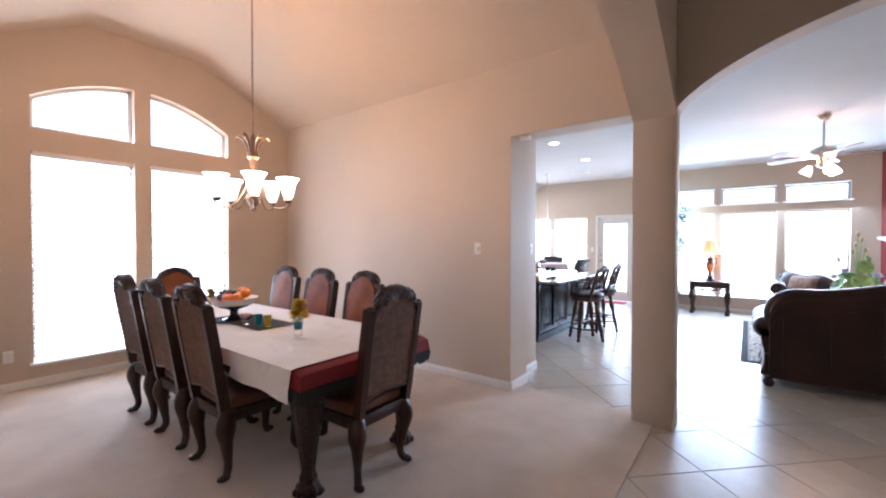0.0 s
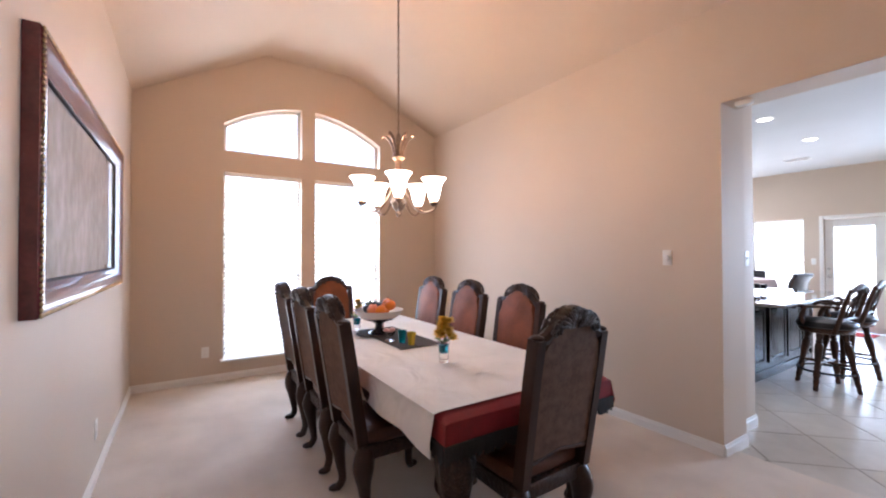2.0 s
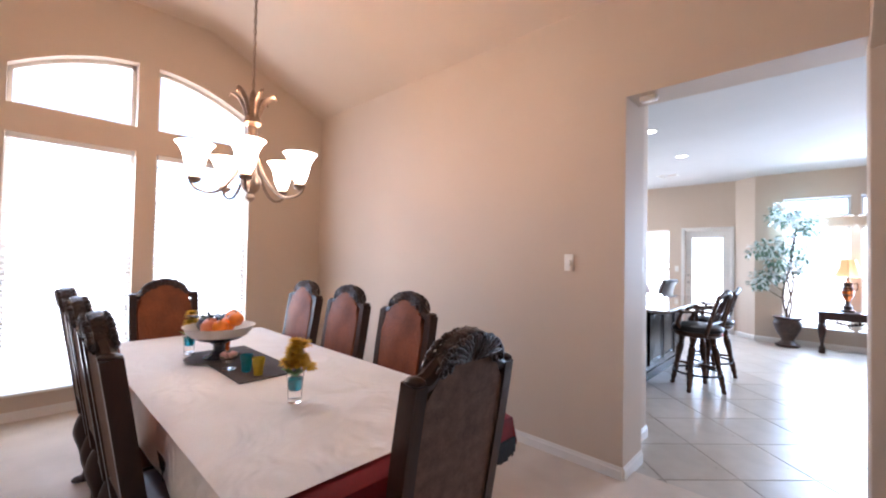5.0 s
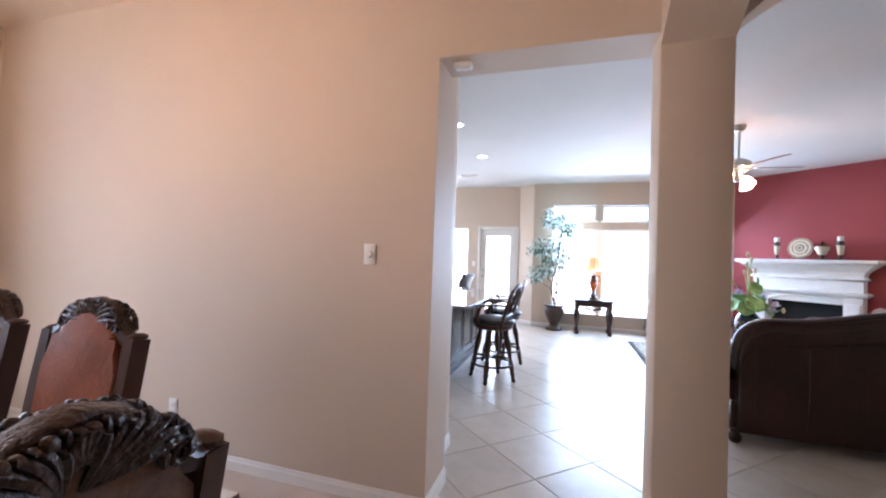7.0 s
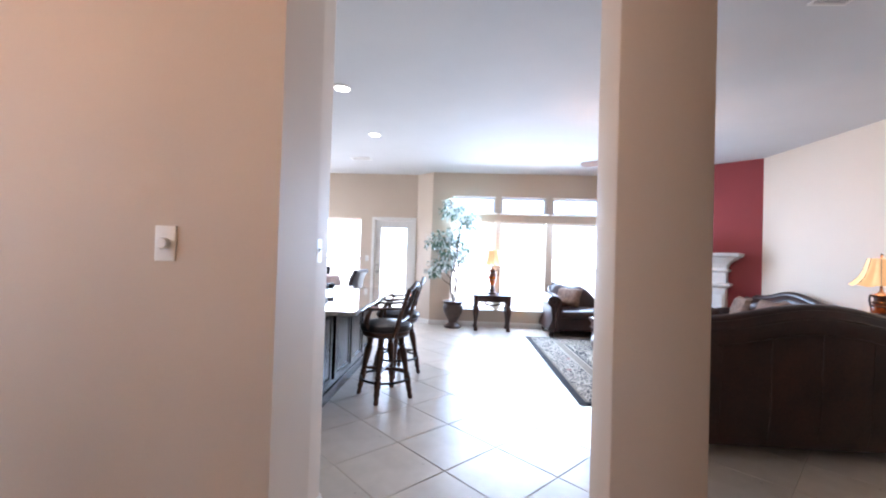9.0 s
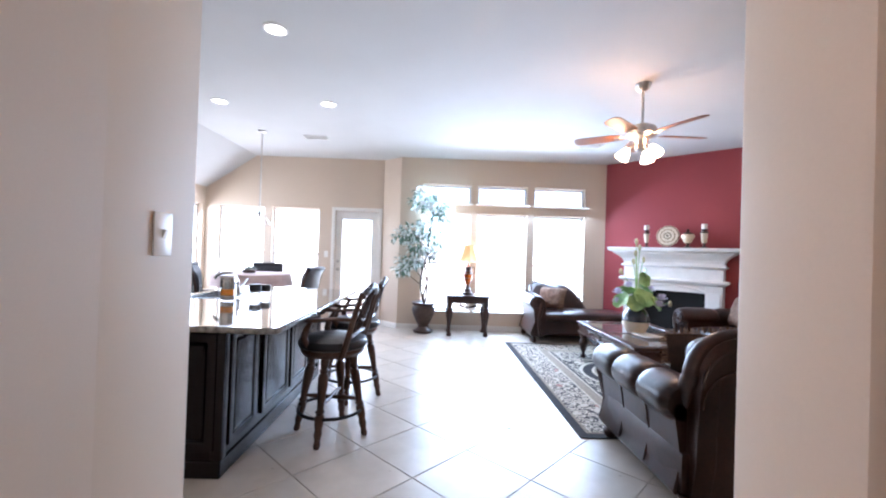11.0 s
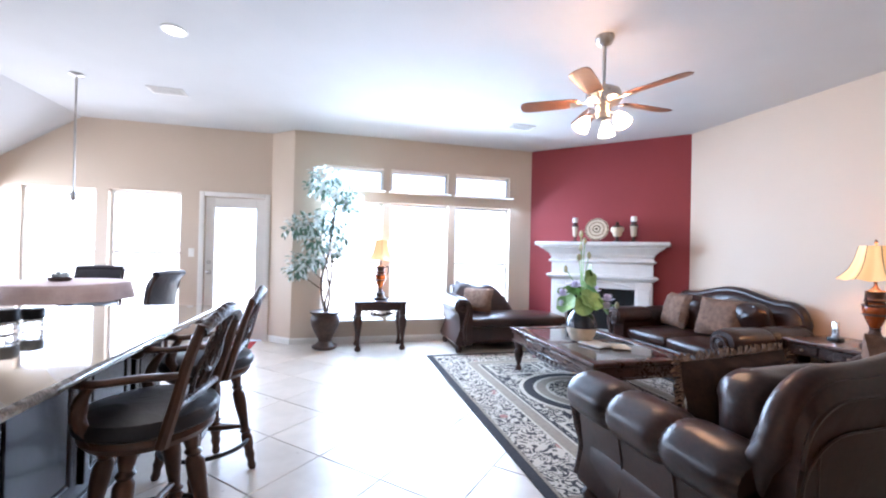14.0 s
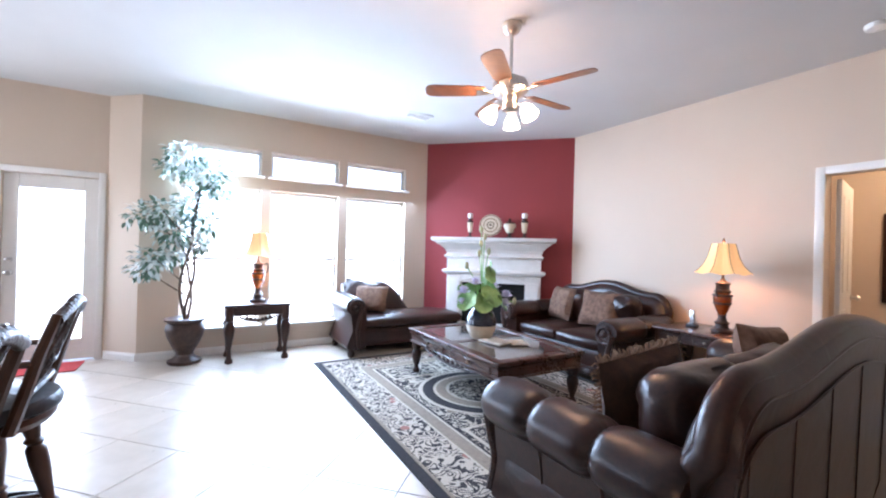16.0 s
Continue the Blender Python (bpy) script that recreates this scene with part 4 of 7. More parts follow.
TX0, TX1, TY0, TY1, TZ = -3.66, -1.17, 1.37, 2.37, 0.765
chair = dining_chair(pose(-2.00, 1.51, 0.012))
for x, y, a in ((-2.62, 1.51, 0), (-3.23, 1.51, 0), (-2.02, 2.23, 180), (-2.64, 2.23, 180), (-3.25, 2.23, 180), (-1.34, 1.88, 91), (-3.60, 1.76, -90)):
    copy_thing(chair, pose(x, y, 0.012, 0, 0, a))

table = thing("dining_table", pose(0, 0, 0.012), "long dark carved wooden dining table under a cloth", "table")
bm = bmesh.new()
box(bm, TX0, TX1, TY0, TY1, TZ - 0.075, TZ - 0.022, 0.012, 2)
part("tabletop", bm, M_WOOD, table)
bm = bmesh.new()
for x0, x1, y0, y1 in ((TX0 + 0.1, TX1 - 0.1, TY0 + 0.08, TY0 + 0.11), (TX0 + 0.1, TX1 - 0.1, TY1 - 0.11, TY1 - 0.08), (TX0 + 0.08, TX0 + 0.11, TY0 + 0.1, TY1 - 0.1), (TX1 - 0.11, TX1 - 0.08, TY0 + 0.1, TY1 - 0.1)):
    box(bm, x0, x1, y0, y1, TZ - 0.18, TZ - 0.07, 0.006)
part("apron", bm, M_CARVED, table)
leg_prof = [(0.055, 0.0), (0.068, 0.03), (0.066, 0.06), (0.042, 0.09), (0.05, 0.11), (0.036, 0.14), (0.045, 0.22), (0.062, 0.34), (0.08, 0.44), (0.086, 0.50), (0.078, 0.55), (0.05, 0.585), (0.062, 0.60), (0.062, 0.615), (0.075, 0.63), (0.075, 0.69)]
for x in (TX0 + 0.12, TX1 - 0.12):
    for y in (TY0 + 0.12, TY1 - 0.12):
        bm = bmesh.new()
        rings = []
        for rr, z in leg_prof:
            rings.append([Vector((x + rr * (1 + 0.07 * math.cos(8 * t + 9 * z)) * math.cos(t), y + rr * (1 + 0.07 * math.cos(8 * t + 9 * z)) * math.sin(t), z)) for t in [2 * math.pi * i / 32 for i in range(32)]])
        bridge(bm, rings)
        for s in (0, 1, 2, 3):
            a = math.pi / 4 + s * math.pi / 2
            ball(bm, (x + 0.055 * math.cos(a), y + 0.055 * math.sin(a), 0.022), 0.035, 0.035, 0.022, 8)
        part("leg", bm, M_CARVED, table)


def cloth_sheet(bm, x0, x1, y0, y1, z, drops, seed, wave=0.02, nx=64, ny=40):
    """A cloth over a table edge; drops gives how far it hangs at -x, +x, -y, +y."""
    dx0, dx1, dy0, dy1 = drops
    grid = []
    for i in range(nx + 1):
        row = []
        u = x0 - dx0 + (x1 - x0 + dx0 + dx1) * i / nx
        for j in range(ny + 1):
            v = y0 - dy0 + (y1 - y0 + dy0 + dy1) * j / ny
            ex = max(x0 - u, u - x1, 0)
            ey = max(y0 - v, v - y1, 0)
            x, y = max(x0, min(x1, u)), max(y0, min(y1, v))
            hang = max(ex, ey) + 0.25 * min(ex, ey)
            zz = z - hang
            out = 0.006 + wave * min(1, hang / 0.12) * (0.6 + 0.8 * noise.noise(Vector((u * 5 + seed, v * 5, 0.3))))
            if ey > 0:
                y += (-1 if v < y0 else 1) * (out if ey > 0 else 0)
            if ex > 0:
                x += (-1 if u < x0 else 1) * out
            if ex == 0 and ey == 0:
                zz += 0.0016 * noise.noise(Vector((u * 3.5 + seed, v * 2.5, 1.7))) + 0.0022 * max(0, noise.noise(Vector((u * 1.3 + 4 * v, v * 5.0, seed))))
            row.append(bm.verts.new((x, y, zz)))
        grid.append(row)
    for i in range(nx):
        for j in range(ny):
            bm.faces.new((grid[i][j], grid[i + 1][j], grid[i + 1][j + 1], grid[i][j + 1]))


under = thing("red_tablecloth", pose(0, 0, 0.012), "dark red tablecloth with a black fringe under the white cloth", "tablecloth")
bm = bmesh.new()
cloth_sheet(bm, TX0 - 0.006, TX1 + 0.006, TY0 - 0.006, TY1 + 0.006, TZ - 0.017, (0.11, 0.10, 0.11, 0.11), 2.0, 0.016)
part("cloth", bm, M_REDCLOTH, under)
bm = bmesh.new()
for (xa, ya, xb, yb) in ((TX1 + 0.024, TY0 - 0.02, TX1 + 0.024, TY1 + 0.02), (TX0 - 0.024, TY0 - 0.02, TX0 - 0.024, TY1 + 0.02), (TX0 - 0.02, TY0 - 0.024, TX1 + 0.02, TY0 - 0.024), (TX0 - 0.02, TY1 + 0.024, TX1 + 0.02, TY1 + 0.024)):
    n = int(max(abs(xb - xa), abs(yb - ya)) / 0.012)
    for i in range(n):
        x, y = xa + (xb - xa) * i / n, ya + (yb - ya) * i / n
        L = 0.045 + 0.03 * random.random()
        z = TZ - 0.118
        hexa(bm, [(x - 0.004, y - 0.004, z - L), (x + 0.004, y - 0.004, z - L), (x + 0.004, y + 0.004, z - L), (x - 0.004, y + 0.004, z - L), (x - 0.006, y - 0.006, z + 0.005), (x + 0.006, y - 0.006, z + 0.005), (x + 0.006, y + 0.006, z + 0.005), (x - 0.006, y + 0.006, z + 0.005)])
part("fringe", bm, M_BLACKTRIM, under)
bm = bmesh.new()
cloth_sheet(bm, TX0 - 0.014, TX1 - 0.05, TY0 - 0.02, TY1 + 0.02, TZ - 0.006, (0.16, 0.0, 0.17, 0.10), 5.0, 0.022)
for v in bm.verts:
    if v.co.x > TX1 - 0.35 and v.co.z < TZ - 0.02 and v.co.y < 1.5:
        v.co.z -= (TZ - v.co.z) * 0.06 * (v.co.x - TX1 + 0.35) / 0.3
white = tagged(part("tablecloth", bm, M_CLOTH), "off-white cotton tablecloth with soft creases, on the table", "tablecloth")
white.location.z = 0.012
TOPZ = 0.012 + TZ - 0.003

bm = bmesh.new()
box(bm, -3.02, -2.22, 1.70, 2.02, TOPZ + 0.001, TOPZ + 0.005, 0.001)
tagged(part("table_runner", bm, M_RUNNER), "dark brown woven placemat on the tablecloth", "placemat")
bm = bmesh.new()
lathe(bm, [(0.155, 0), (0.16, 0.002), (0.155, 0.004)], n=32)
mat2 = tagged(part("round_mat", bm, M_RUNNER), "round dark grey placemat under the fruit bowl", "placemat")
mat2.location = (-2.80, 1.78, TOPZ + 0.0055)

BX, BY, BZ = -2.78, 1.79, TOPZ + 0.010
bowl = thing("fruit_bowl", pose(BX, BY, BZ) @ Matrix.Scale(1.08, 4), "black and white footed ceramic fruit bowl", "bowl")
bm = bmesh.new()
lathe(bm, [(0.075, 0), (0.078, 0.006), (0.045, 0.018), (0.028, 0.04), (0.03, 0.07), (0.06, 0.088), (0.105, 0.10), (0.135, 0.118)], n=28)
part("foot", bm, M_NAVY, bowl, "black glazed foot")
bm = bmesh.new()
lathe(bm, [(0.133, 0.118), (0.155, 0.14), (0.17, 0.168), (0.176, 0.170), (0.168, 0.166), (0.15, 0.14), (0.12, 0.126), (0.02, 0.122)], n=32)
part("dish", bm, M_CLOTH, bowl, "white glazed dish")


def fruit(name, label, c, r, mat, sq=0.94):
    bm = bmesh.new()
    ball(bm, (0, 0, 0), r, r, r * sq, 16)
    ob = tagged(part(name, bm, mat), label, "fruit", "fruit in the bowl")
    ob.location = c
    b = bmesh.new()
    tube(b, [(0, 0, r * sq * 0.9), (0.004, 0, r * sq + 0.008)], 0.003, 6)
    part("stem", b, M_BARK, ob)


for x, y, z, r in ((0.06, 0.02, 0.195, 0.045), (0.105, -0.03, 0.19, 0.042), (0.03, 0.06, 0.232, 0.042), (0.10, 0.05, 0.225, 0.043)):
    fruit("orange", "ripe orange lying in the fruit bowl", (BX + x, BY + y, BZ + z), r, M_ORANGE)
for x, y, z, r in ((0.055, -0.075, 0.188, 0.043), (0.0, -0.05, 0.195, 0.04)):
    fruit("peach", "red and orange peach lying in the fruit bowl", (BX + x, BY + y, BZ + z), r, M_PEACH)
for x, y, z, r in ((-0.085, -0.05, 0.185, 0.046), (-0.10, 0.03, 0.185, 0.04), (-0.045, 0.045, 0.20, 0.04)):
    fruit("plum", "dark purple plum lying in the fruit bowl", (BX + x, BY + y, BZ + z), r, M_GRAPE)
bm = bmesh.new()
random.seed(5)
for i in range(46):
    a = random.uniform(0, 6.28)
    leaf(bm, (-0.07 + random.uniform(-0.06, 0.06), random.uniform(-0.08, 0.06), 0.215), (math.cos(a), math.sin(a), random.uniform(0.1, 0.9)), (0, 0, 1), random.uniform(0.05, 0.09), 0.022)
gr = tagged(part("greenery", bm, M_GREENERY), "dark green leaves among the fruit in the bowl", "leaves")
gr.location = (BX, BY, BZ)


def flower_vase(x, y, n, seed):
    r = thing("flower_vase", pose(x, y, TOPZ + 0.001), "small clear glass vase with yellow flowers and blue glass", "vase")
    bm = bmesh.new()
    lathe(bm, [(0.026, 0), (0.027, 0.004), (0.03, 0.06), (0.036, 0.115), (0.034, 0.115), (0.028, 0.06), (0.024, 0.012), (0.002, 0.010)], n=20)
    part("glass", bm, M_GLASS, r)
    bm = bmesh.new()
    lathe(bm, [(0.022, 0.05), (0.027, 0.055), (0.031, 0.10), (0.02, 0.105)], n=16)
    part("filling", bm, M_TEAL, r, "blue glass pebbles")
    rnd = random.Random(seed)
    bm = bmesh.new()
    for i in range(9):
        a = rnd.uniform(0, 6.28)
        leaf(bm, (0, 0, 0.10), (math.cos(a), math.sin(a), 0.8), (0, 0, 1), 0.07, 0.022)
    part("leaves", bm, M_BIGLEAF, r)
    for i in range(n):
        a, q = rnd.uniform(0, 6.28), rnd.uniform(0.0, 0.05) * (1.2 - 0.6 * i / n)
        c = Vector((q * math.cos(a), q * math.sin(a), 0.12 + 0.115 * (i + 1) / n))
        bm = bmesh.new()
        ball(bm, c, 0.012, 0.012, 0.010, 8)
        for ring_i in range(3):
            for j in range(10):
                t = 2 * math.pi * j / 10 + ring_i
                d = Vector((math.cos(t), math.sin(t), 0.2 + 0.5 * ring_i))
                leaf(bm, c + d * 0.004, d, (0, 0, 1), 0.034, 0.017, 0.3)
        part("blossom", bm, M_YELLOW, r)


flower_vase(-1.83, 1.78, 17, 3)
flower_vase(-3.02, 1.70, 9, 7)


def tumbler(x, y, mat, label):
    bm = bmesh.new()
    lathe(bm, [(0.021, 0), (0.023, 0.004), (0.025, 0.03), (0.032, 0.085), (0.030, 0.085), (0.022, 0.03), (0.019, 0.012), (0.002, 0.011)], n=20)
    ob = tagged(part("shot_glass", bm, mat), label, "glass", "coloured glasses on the table")
    ob.location = (x, y, TOPZ + 0.0055)


tumbler(-2.40, 1.80, M_TEAL, "small teal blue drinking glass on the placemat")
tumbler(-2.30, 1.82, M_YGLASS, "small yellow drinking glass on the placemat")
tumbler(-2.95, 1.88, M_ORGLASS, "small orange drinking glass on the placemat")
cup = thing("dessert_cup", pose(-2.50, 1.75, TOPZ + 0.0055), "clear footed glass cup filled with pink sweets", "cup")
bm = bmesh.new()
lathe(bm, [(0.035, 0), (0.036, 0.004), (0.008, 0.012), (0.008, 0.03), (0.03, 0.042), (0.052, 0.075), (0.050, 0.075), (0.028, 0.046), (0.002, 0.04)], n=22)
part("glass", bm, M_GLASS, cup)
bm = bmesh.new()
rnd = random.Random(4)
for i in range(16):
    ball(bm, (rnd.uniform(-0.03, 0.03), rnd.uniform(-0.03, 0.03), 0.066 + rnd.uniform(0, 0.02)), 0.013, 0.013, 0.011, 8)
part("sweets", bm, M_PINK, cup)

# chandelier
CX, CY = -2.60, 1.87
ch = thing("chandelier", pose(CX, CY, 0), "five-armed bronze chandelier with lit white glass bells", "chandelier")
bm = bmesh.new()
lathe(bm, [(0.065, 3.7295), (0.065, 3.705), (0.045, 3.69), (0.012, 3.68)], n=20)
part("canopy", bm, M_BRONZE, ch)
bm = bmesh.new()
z = 3.69
i = 0
while z > 2.40:
    rings = []
    for j in range(10):
        t = 2 * math.pi * j / 10
        a = (math.cos(i * math.pi / 2), math.sin(i * math.pi / 2))
        c = Vector((a[0] * 0.008 * math.cos(t), a[1] * 0.008 * math.cos(t), z - 0.017 + 0.017 * math.sin(t)))
        d = Vector((a[0] * math.cos(t), a[1] * math.cos(t), math.sin(t)))
        rings.append(ring(c, 0.0024, 5, d, (-a[1], a[0], 0)))
    bridge(bm, rings, False, True)
    z -= 0.029
    i += 1
tube(bm, [(0.006, 0, 3.69), (-0.005, 0.004, 3.0), (0.004, 0, 2.36)], 0.0025, 6)
part("chain", bm, M_BRONZE, ch)
bm = bmesh.new()
lathe(bm, [(0.006, 2.40), (0.02, 2.37), (0.03, 2.30), (0.045, 2.265), (0.05, 2.25), (0.042, 2.235), (0.028, 2.225), (0.026, 2.10), (0.04, 2.09), (0.045, 2.07), (0.032, 2.05), (0.03, 1.90), (0.05, 1.86), (0.06, 1.82), (0.045, 1.765), (0.02, 1.735), (0.026, 1.71), (0.012, 1.685), (0.002, 1.68)][::-1], n=20)
part("column", bm, M_BRONZE, ch)
for i in range(6):
    a = 2 * math.pi * i / 6
    bm = bmesh.new()
    c, s = math.cos(a), math.sin(a)
    pts = curve([(0.03 * c, 0.03 * s, 2.27), (0.042 * c, 0.042 * s, 2.31), (0.06 * c, 0.06 * s, 2.345), (0.10 * c, 0.10 * s, 2.37), (0.118 * c, 0.118 * s, 2.352)], 4)
    tube(bm, pts, [0.006 + 0.016 * math.sin(math.pi * min(1, j / 15)) for j in range(len(pts))], 8, flat=0.35)
    part("leaf", bm, M_BRONZE, ch)
for i in range(5):
    a = radians(46 + 72 * i)
    c, s = math.cos(a), math.sin(a)
    bm = bmesh.new()
    pts = curve([(q * c, q * s, z) for q, z in [(0.03, 2.05), (0.07, 1.90), (0.14, 1.77), (0.21, 1.72), (0.285, 1.74), (0.315, 1.80), (0.292, 1.845), (0.27, 1.82)]], 5)
    tube(bm, pts, [0.011 - 0.004 * j / len(pts) for j in range(len(pts))], 8)
    part("arm", bm, M_BRONZE, ch)
    bm = bmesh.new()
    lathe(bm, [(0.008, 1.80), (0.032, 1.815), (0.036, 1.83), (0.018, 1.845)], (0.292 * c, 0.292 * s, 0), 14)
    part("shade_holder", bm, M_BRONZE, ch)
    bm = bmesh.new()
    lathe(bm, [(0.028, 1.845), (0.042, 1.87), (0.055, 1.92), (0.062, 1.955), (0.084, 1.995), (0.10, 2.01), (0.097, 2.01), (0.08, 1.992), (0.058, 1.955), (0.05, 1.92), (0.036, 1.87), (0.02, 1.85)], (0.292 * c, 0.292 * s, 0), 24, False)
    part("shade", bm, M_SHADE, ch, "lit white glass bell shade")
    bulb(CX + 0.274 * c, CY + 0.274 * s, 2.0, 9.0, (1.0, 0.56, 0.30))


def chandelier_height(z):
    if z < 2.25:
        return 1.68 + 0.79 * (z - 1.68)
    if z < 2.37:
        return 2.13 + 1.35 * (z - 2.25)
    return 2.292 + (z - 2.37) * (VAULT - 2.292) / (VAULT - 2.37)


for o in ch.children:
    for v in o.data.vertices:
        k2 = 1.08 if o.name.startswith("leaf") else 0.94
        v.co.x, v.co.y = k2 * v.co.x, k2 * v.co.y
        v.co.z = v.co.z - 0.048 if o.name.startswith("shade") else chandelier_height(v.co.z)

# framed print under glass
mir = thing("framed_artwork", pose(-2.765, DM_Y + 0.001, 1.68, 0, 0, 180), "wide grey swirled print under glass in a dark red frame", "artwork")
W2, H2 = 1.045, 0.50
bm = bmesh.new()
prof = [(0.0, 0.0), (0.0, 0.045), (0.012, 0.055), (0.05, 0.055), (0.085, 0.04), (0.105, 0.025), (0.115, 0.02), (0.115, 0.0)]
corners = [(-W2, -H2), (W2, -H2), (W2, H2), (-W2, H2)]
bridge(bm, [[Vector((cx - math.copysign(p, cx), -d, cz - math.copysign(p, cz))) for p, d in prof] for cx, cz in corners], False, True)
part("frame", bm, M_FRAMEWOOD, mir)
bm = bmesh.new()
for zz in (-1, 1):
    n = 90
    for i in range(n):
        x = -W2 + 2 * W2 * (i + 0.5) / n
        ball(bm, (x, -0.054, zz * (H2 - 0.012)), 0.009, 0.006, 0.009, 6)
for xx in (-1, 1):
    n = 48
    for i in range(n):
        ball(bm, (xx * (W2 - 0.012), -0.054, -H2 + 2 * H2 * (i + 0.5) / n), 0.009, 0.006, 0.009, 6)
part("beading", bm, M_GOLD, mir, "worn gilt beading")
bm = bmesh.new()
for x0, x1, z0, z1 in ((-W2 + 0.115, W2 - 0.115, -H2 + 0.115, -H2 + 0.125), (-W2 + 0.115, W2 - 0.115, H2 - 0.125, H2 - 0.115), (-W2 + 0.115, -W2 + 0.125, -H2 + 0.125, H2 - 0.125), (W2 - 0.125, W2 - 0.115, -H2 + 0.125, H2 - 0.125)):
    box(bm, x0, x1, -0.022, -0.004, z0, z1)
part("inner_lip", bm, M_BLACKTRIM, mir)
bm = bmesh.new()
box(bm, -W2 + 0.1, W2 - 0.1, -0.010, -0.003, -H2 + 0.1, H2 - 0.1)
part("print", bm, M_PRINT, mir, "grey print with pale swirls under glass")
# ---- kitchen ----
def raised_panel(bm, x0, x1, z0, z1, y):
    """A framed cabinet panel in x and z, proud towards -y."""
    f = 0.055
    prof = [(0.0, 0.0), (0.0, 0.017), (0.004, 0.021), (f - 0.012, 0.021), (f - 0.004, 0.015), (f, 0.006), (f, 0.0)]
    bridge(bm, [[Vector((cx + sx * p, y - d, cz + sz * p)) for p, d in prof] for cx, cz, sx, sz in ((x0, z0, 1, 1), (x1, z0, -1, 1), (x1, z1, -1, -1), (x0, z1, 1, -1))], False, True)


def panel_field(bm, x0, x1, z0, z1, y):
    f = 0.055
    box(bm, x0 + f + 0.002, x1 - f - 0.002, y - 0.017, y, z0 + f + 0.002, z1 - f - 0.002, 0.016)


IX0, IX1, IY0, IY1 = -2.62, -1.73, 5.56, 7.52
isl = thing("kitchen_island", pose(0, 0, 0), "espresso wooden kitchen island with raised panel sides", "kitchen island")
bm = bmesh.new()
box(bm, IX0, IX1, IY0, IY1, 0.10, 0.865, 0.003)
part("body", bm, M_CABINET, isl)
bm = bmesh.new()
box(bm, IX0 + 0.03, IX1 - 0.02, IY0 + 0.02, IY1 - 0.02, 0.0, 0.11)
box(bm, IX0 - 0.012, IX1 + 0.012, IY0 - 0.012, IY0, 0.0, 0.10, 0.004)
box(bm, IX1, IX1 + 0.012, IY0 - 0.012, IY1 + 0.012, 0.0, 0.10, 0.004)
part("plinth", bm, M_CABINET, isl)
for x0, x1 in ((IX0 + 0.03, -2.19), (-2.16, IX1 - 0.03)):
    bm = bmesh.new()
    raised_panel(bm, x0, x1, 0.16, 0.83, IY0 - 0.0005)
    pn = part("end_panel", bm, M_CABINET, isl)
    bm = bmesh.new()
    panel_field(bm, x0, x1, 0.16, 0.83, IY0 - 0.0005)
    part("centre_panel", bm, M_CABINET, pn)
for a, b in ((5.60, 6.02), (6.06, 6.62), (6.62, 7.12), (7.12, 7.50)):
    bm = bmesh.new()
    raised_panel(bm, a + 0.03, b - 0.03, 0.16, 0.83, -0.0005)
    bmesh.ops.transform(bm, matrix=Matrix.Translation((IX1, 0, 0)) @ Matrix.Rotation(radians(90), 4, "Z"), verts=bm.verts)
    pn = part("side_panel", bm, M_CABINET, isl)
    bm = bmesh.new()
    panel_field(bm, a + 0.03, b - 0.03, 0.16, 0.83, -0.0005)
    bmesh.ops.transform(bm, matrix=Matrix.Translation((IX1, 0, 0)) @ Matrix.Rotation(radians(90), 4, "Z"), verts=bm.verts)
    part("centre_panel", bm, M_CABINET, pn)
for y in (IY0 - 0.012, IY1 - 0.05):
    bm = bmesh.new()
    box(bm, IX1 - 0.05, IX1 + 0.018, y, y + 0.06, 0.10, 0.865, 0.008, 2)
    part("corner_post", bm, M_CABINET, isl)
# worktop with a cut-out for the sink
top = thing("worktop", pose(0, 0, 0), "polished beige speckled granite island worktop", "worktop")
bm = bmesh.new()
SX0, SX1, SY0, SY1 = -2.60, -2.22, 6.46, 7.10
wx0, wx1, wy0, wy1 = IX0 - 0.04, -1.36, 5.38, 7.60
def slab(outline, z0, z1):
    a = [bm.verts.new((x, y, z0)) for x, y in outline]
    b = [bm.verts.new((x, y, z1)) for x, y in outline]
    n = len(a)
    bm.faces.new(a[::-1]); bm.faces.new(b)
    for i in range(n):
        bm.faces.new((a[i], a[(i + 1) % n], b[(i + 1) % n], b[i]))
slab([(wx0, wy0), (SX0, wy0), (SX0, wy1), (wx0, wy1)], 0.8705, 0.9055)
slab([(SX1, wy0), (wx1 - 0.015, wy0), (wx1, wy0 + 0.015), (wx1, wy1 - 0.08), (wx1 - 0.08, wy1), (SX1, wy1)], 0.8705, 0.9055)
slab([(SX0, wy0), (SX1, wy0), (SX1, SY0), (SX0, SY0)], 0.8705, 0.9055)
slab([(SX0, SY1), (SX1, SY1), (SX1, wy1), (SX0, wy1)], 0.8705, 0.9055)
bmesh.ops.remove_doubles(bm, verts=bm.verts, dist=0.0005)
part("slab", bm, M_GRANITE, top)
bm = bmesh.new()
edge = [(wx0, wy0), (wx1 - 0.015, wy0), (wx1, wy0 + 0.015), (wx1, wy1 - 0.08), (wx1 - 0.08, wy1), (wx0, wy1)]
tube(bm, [(x, y, 0.888) for x, y in edge], 0.0175, 10)
part("bullnose_edge", bm, M_GRANITE, top)

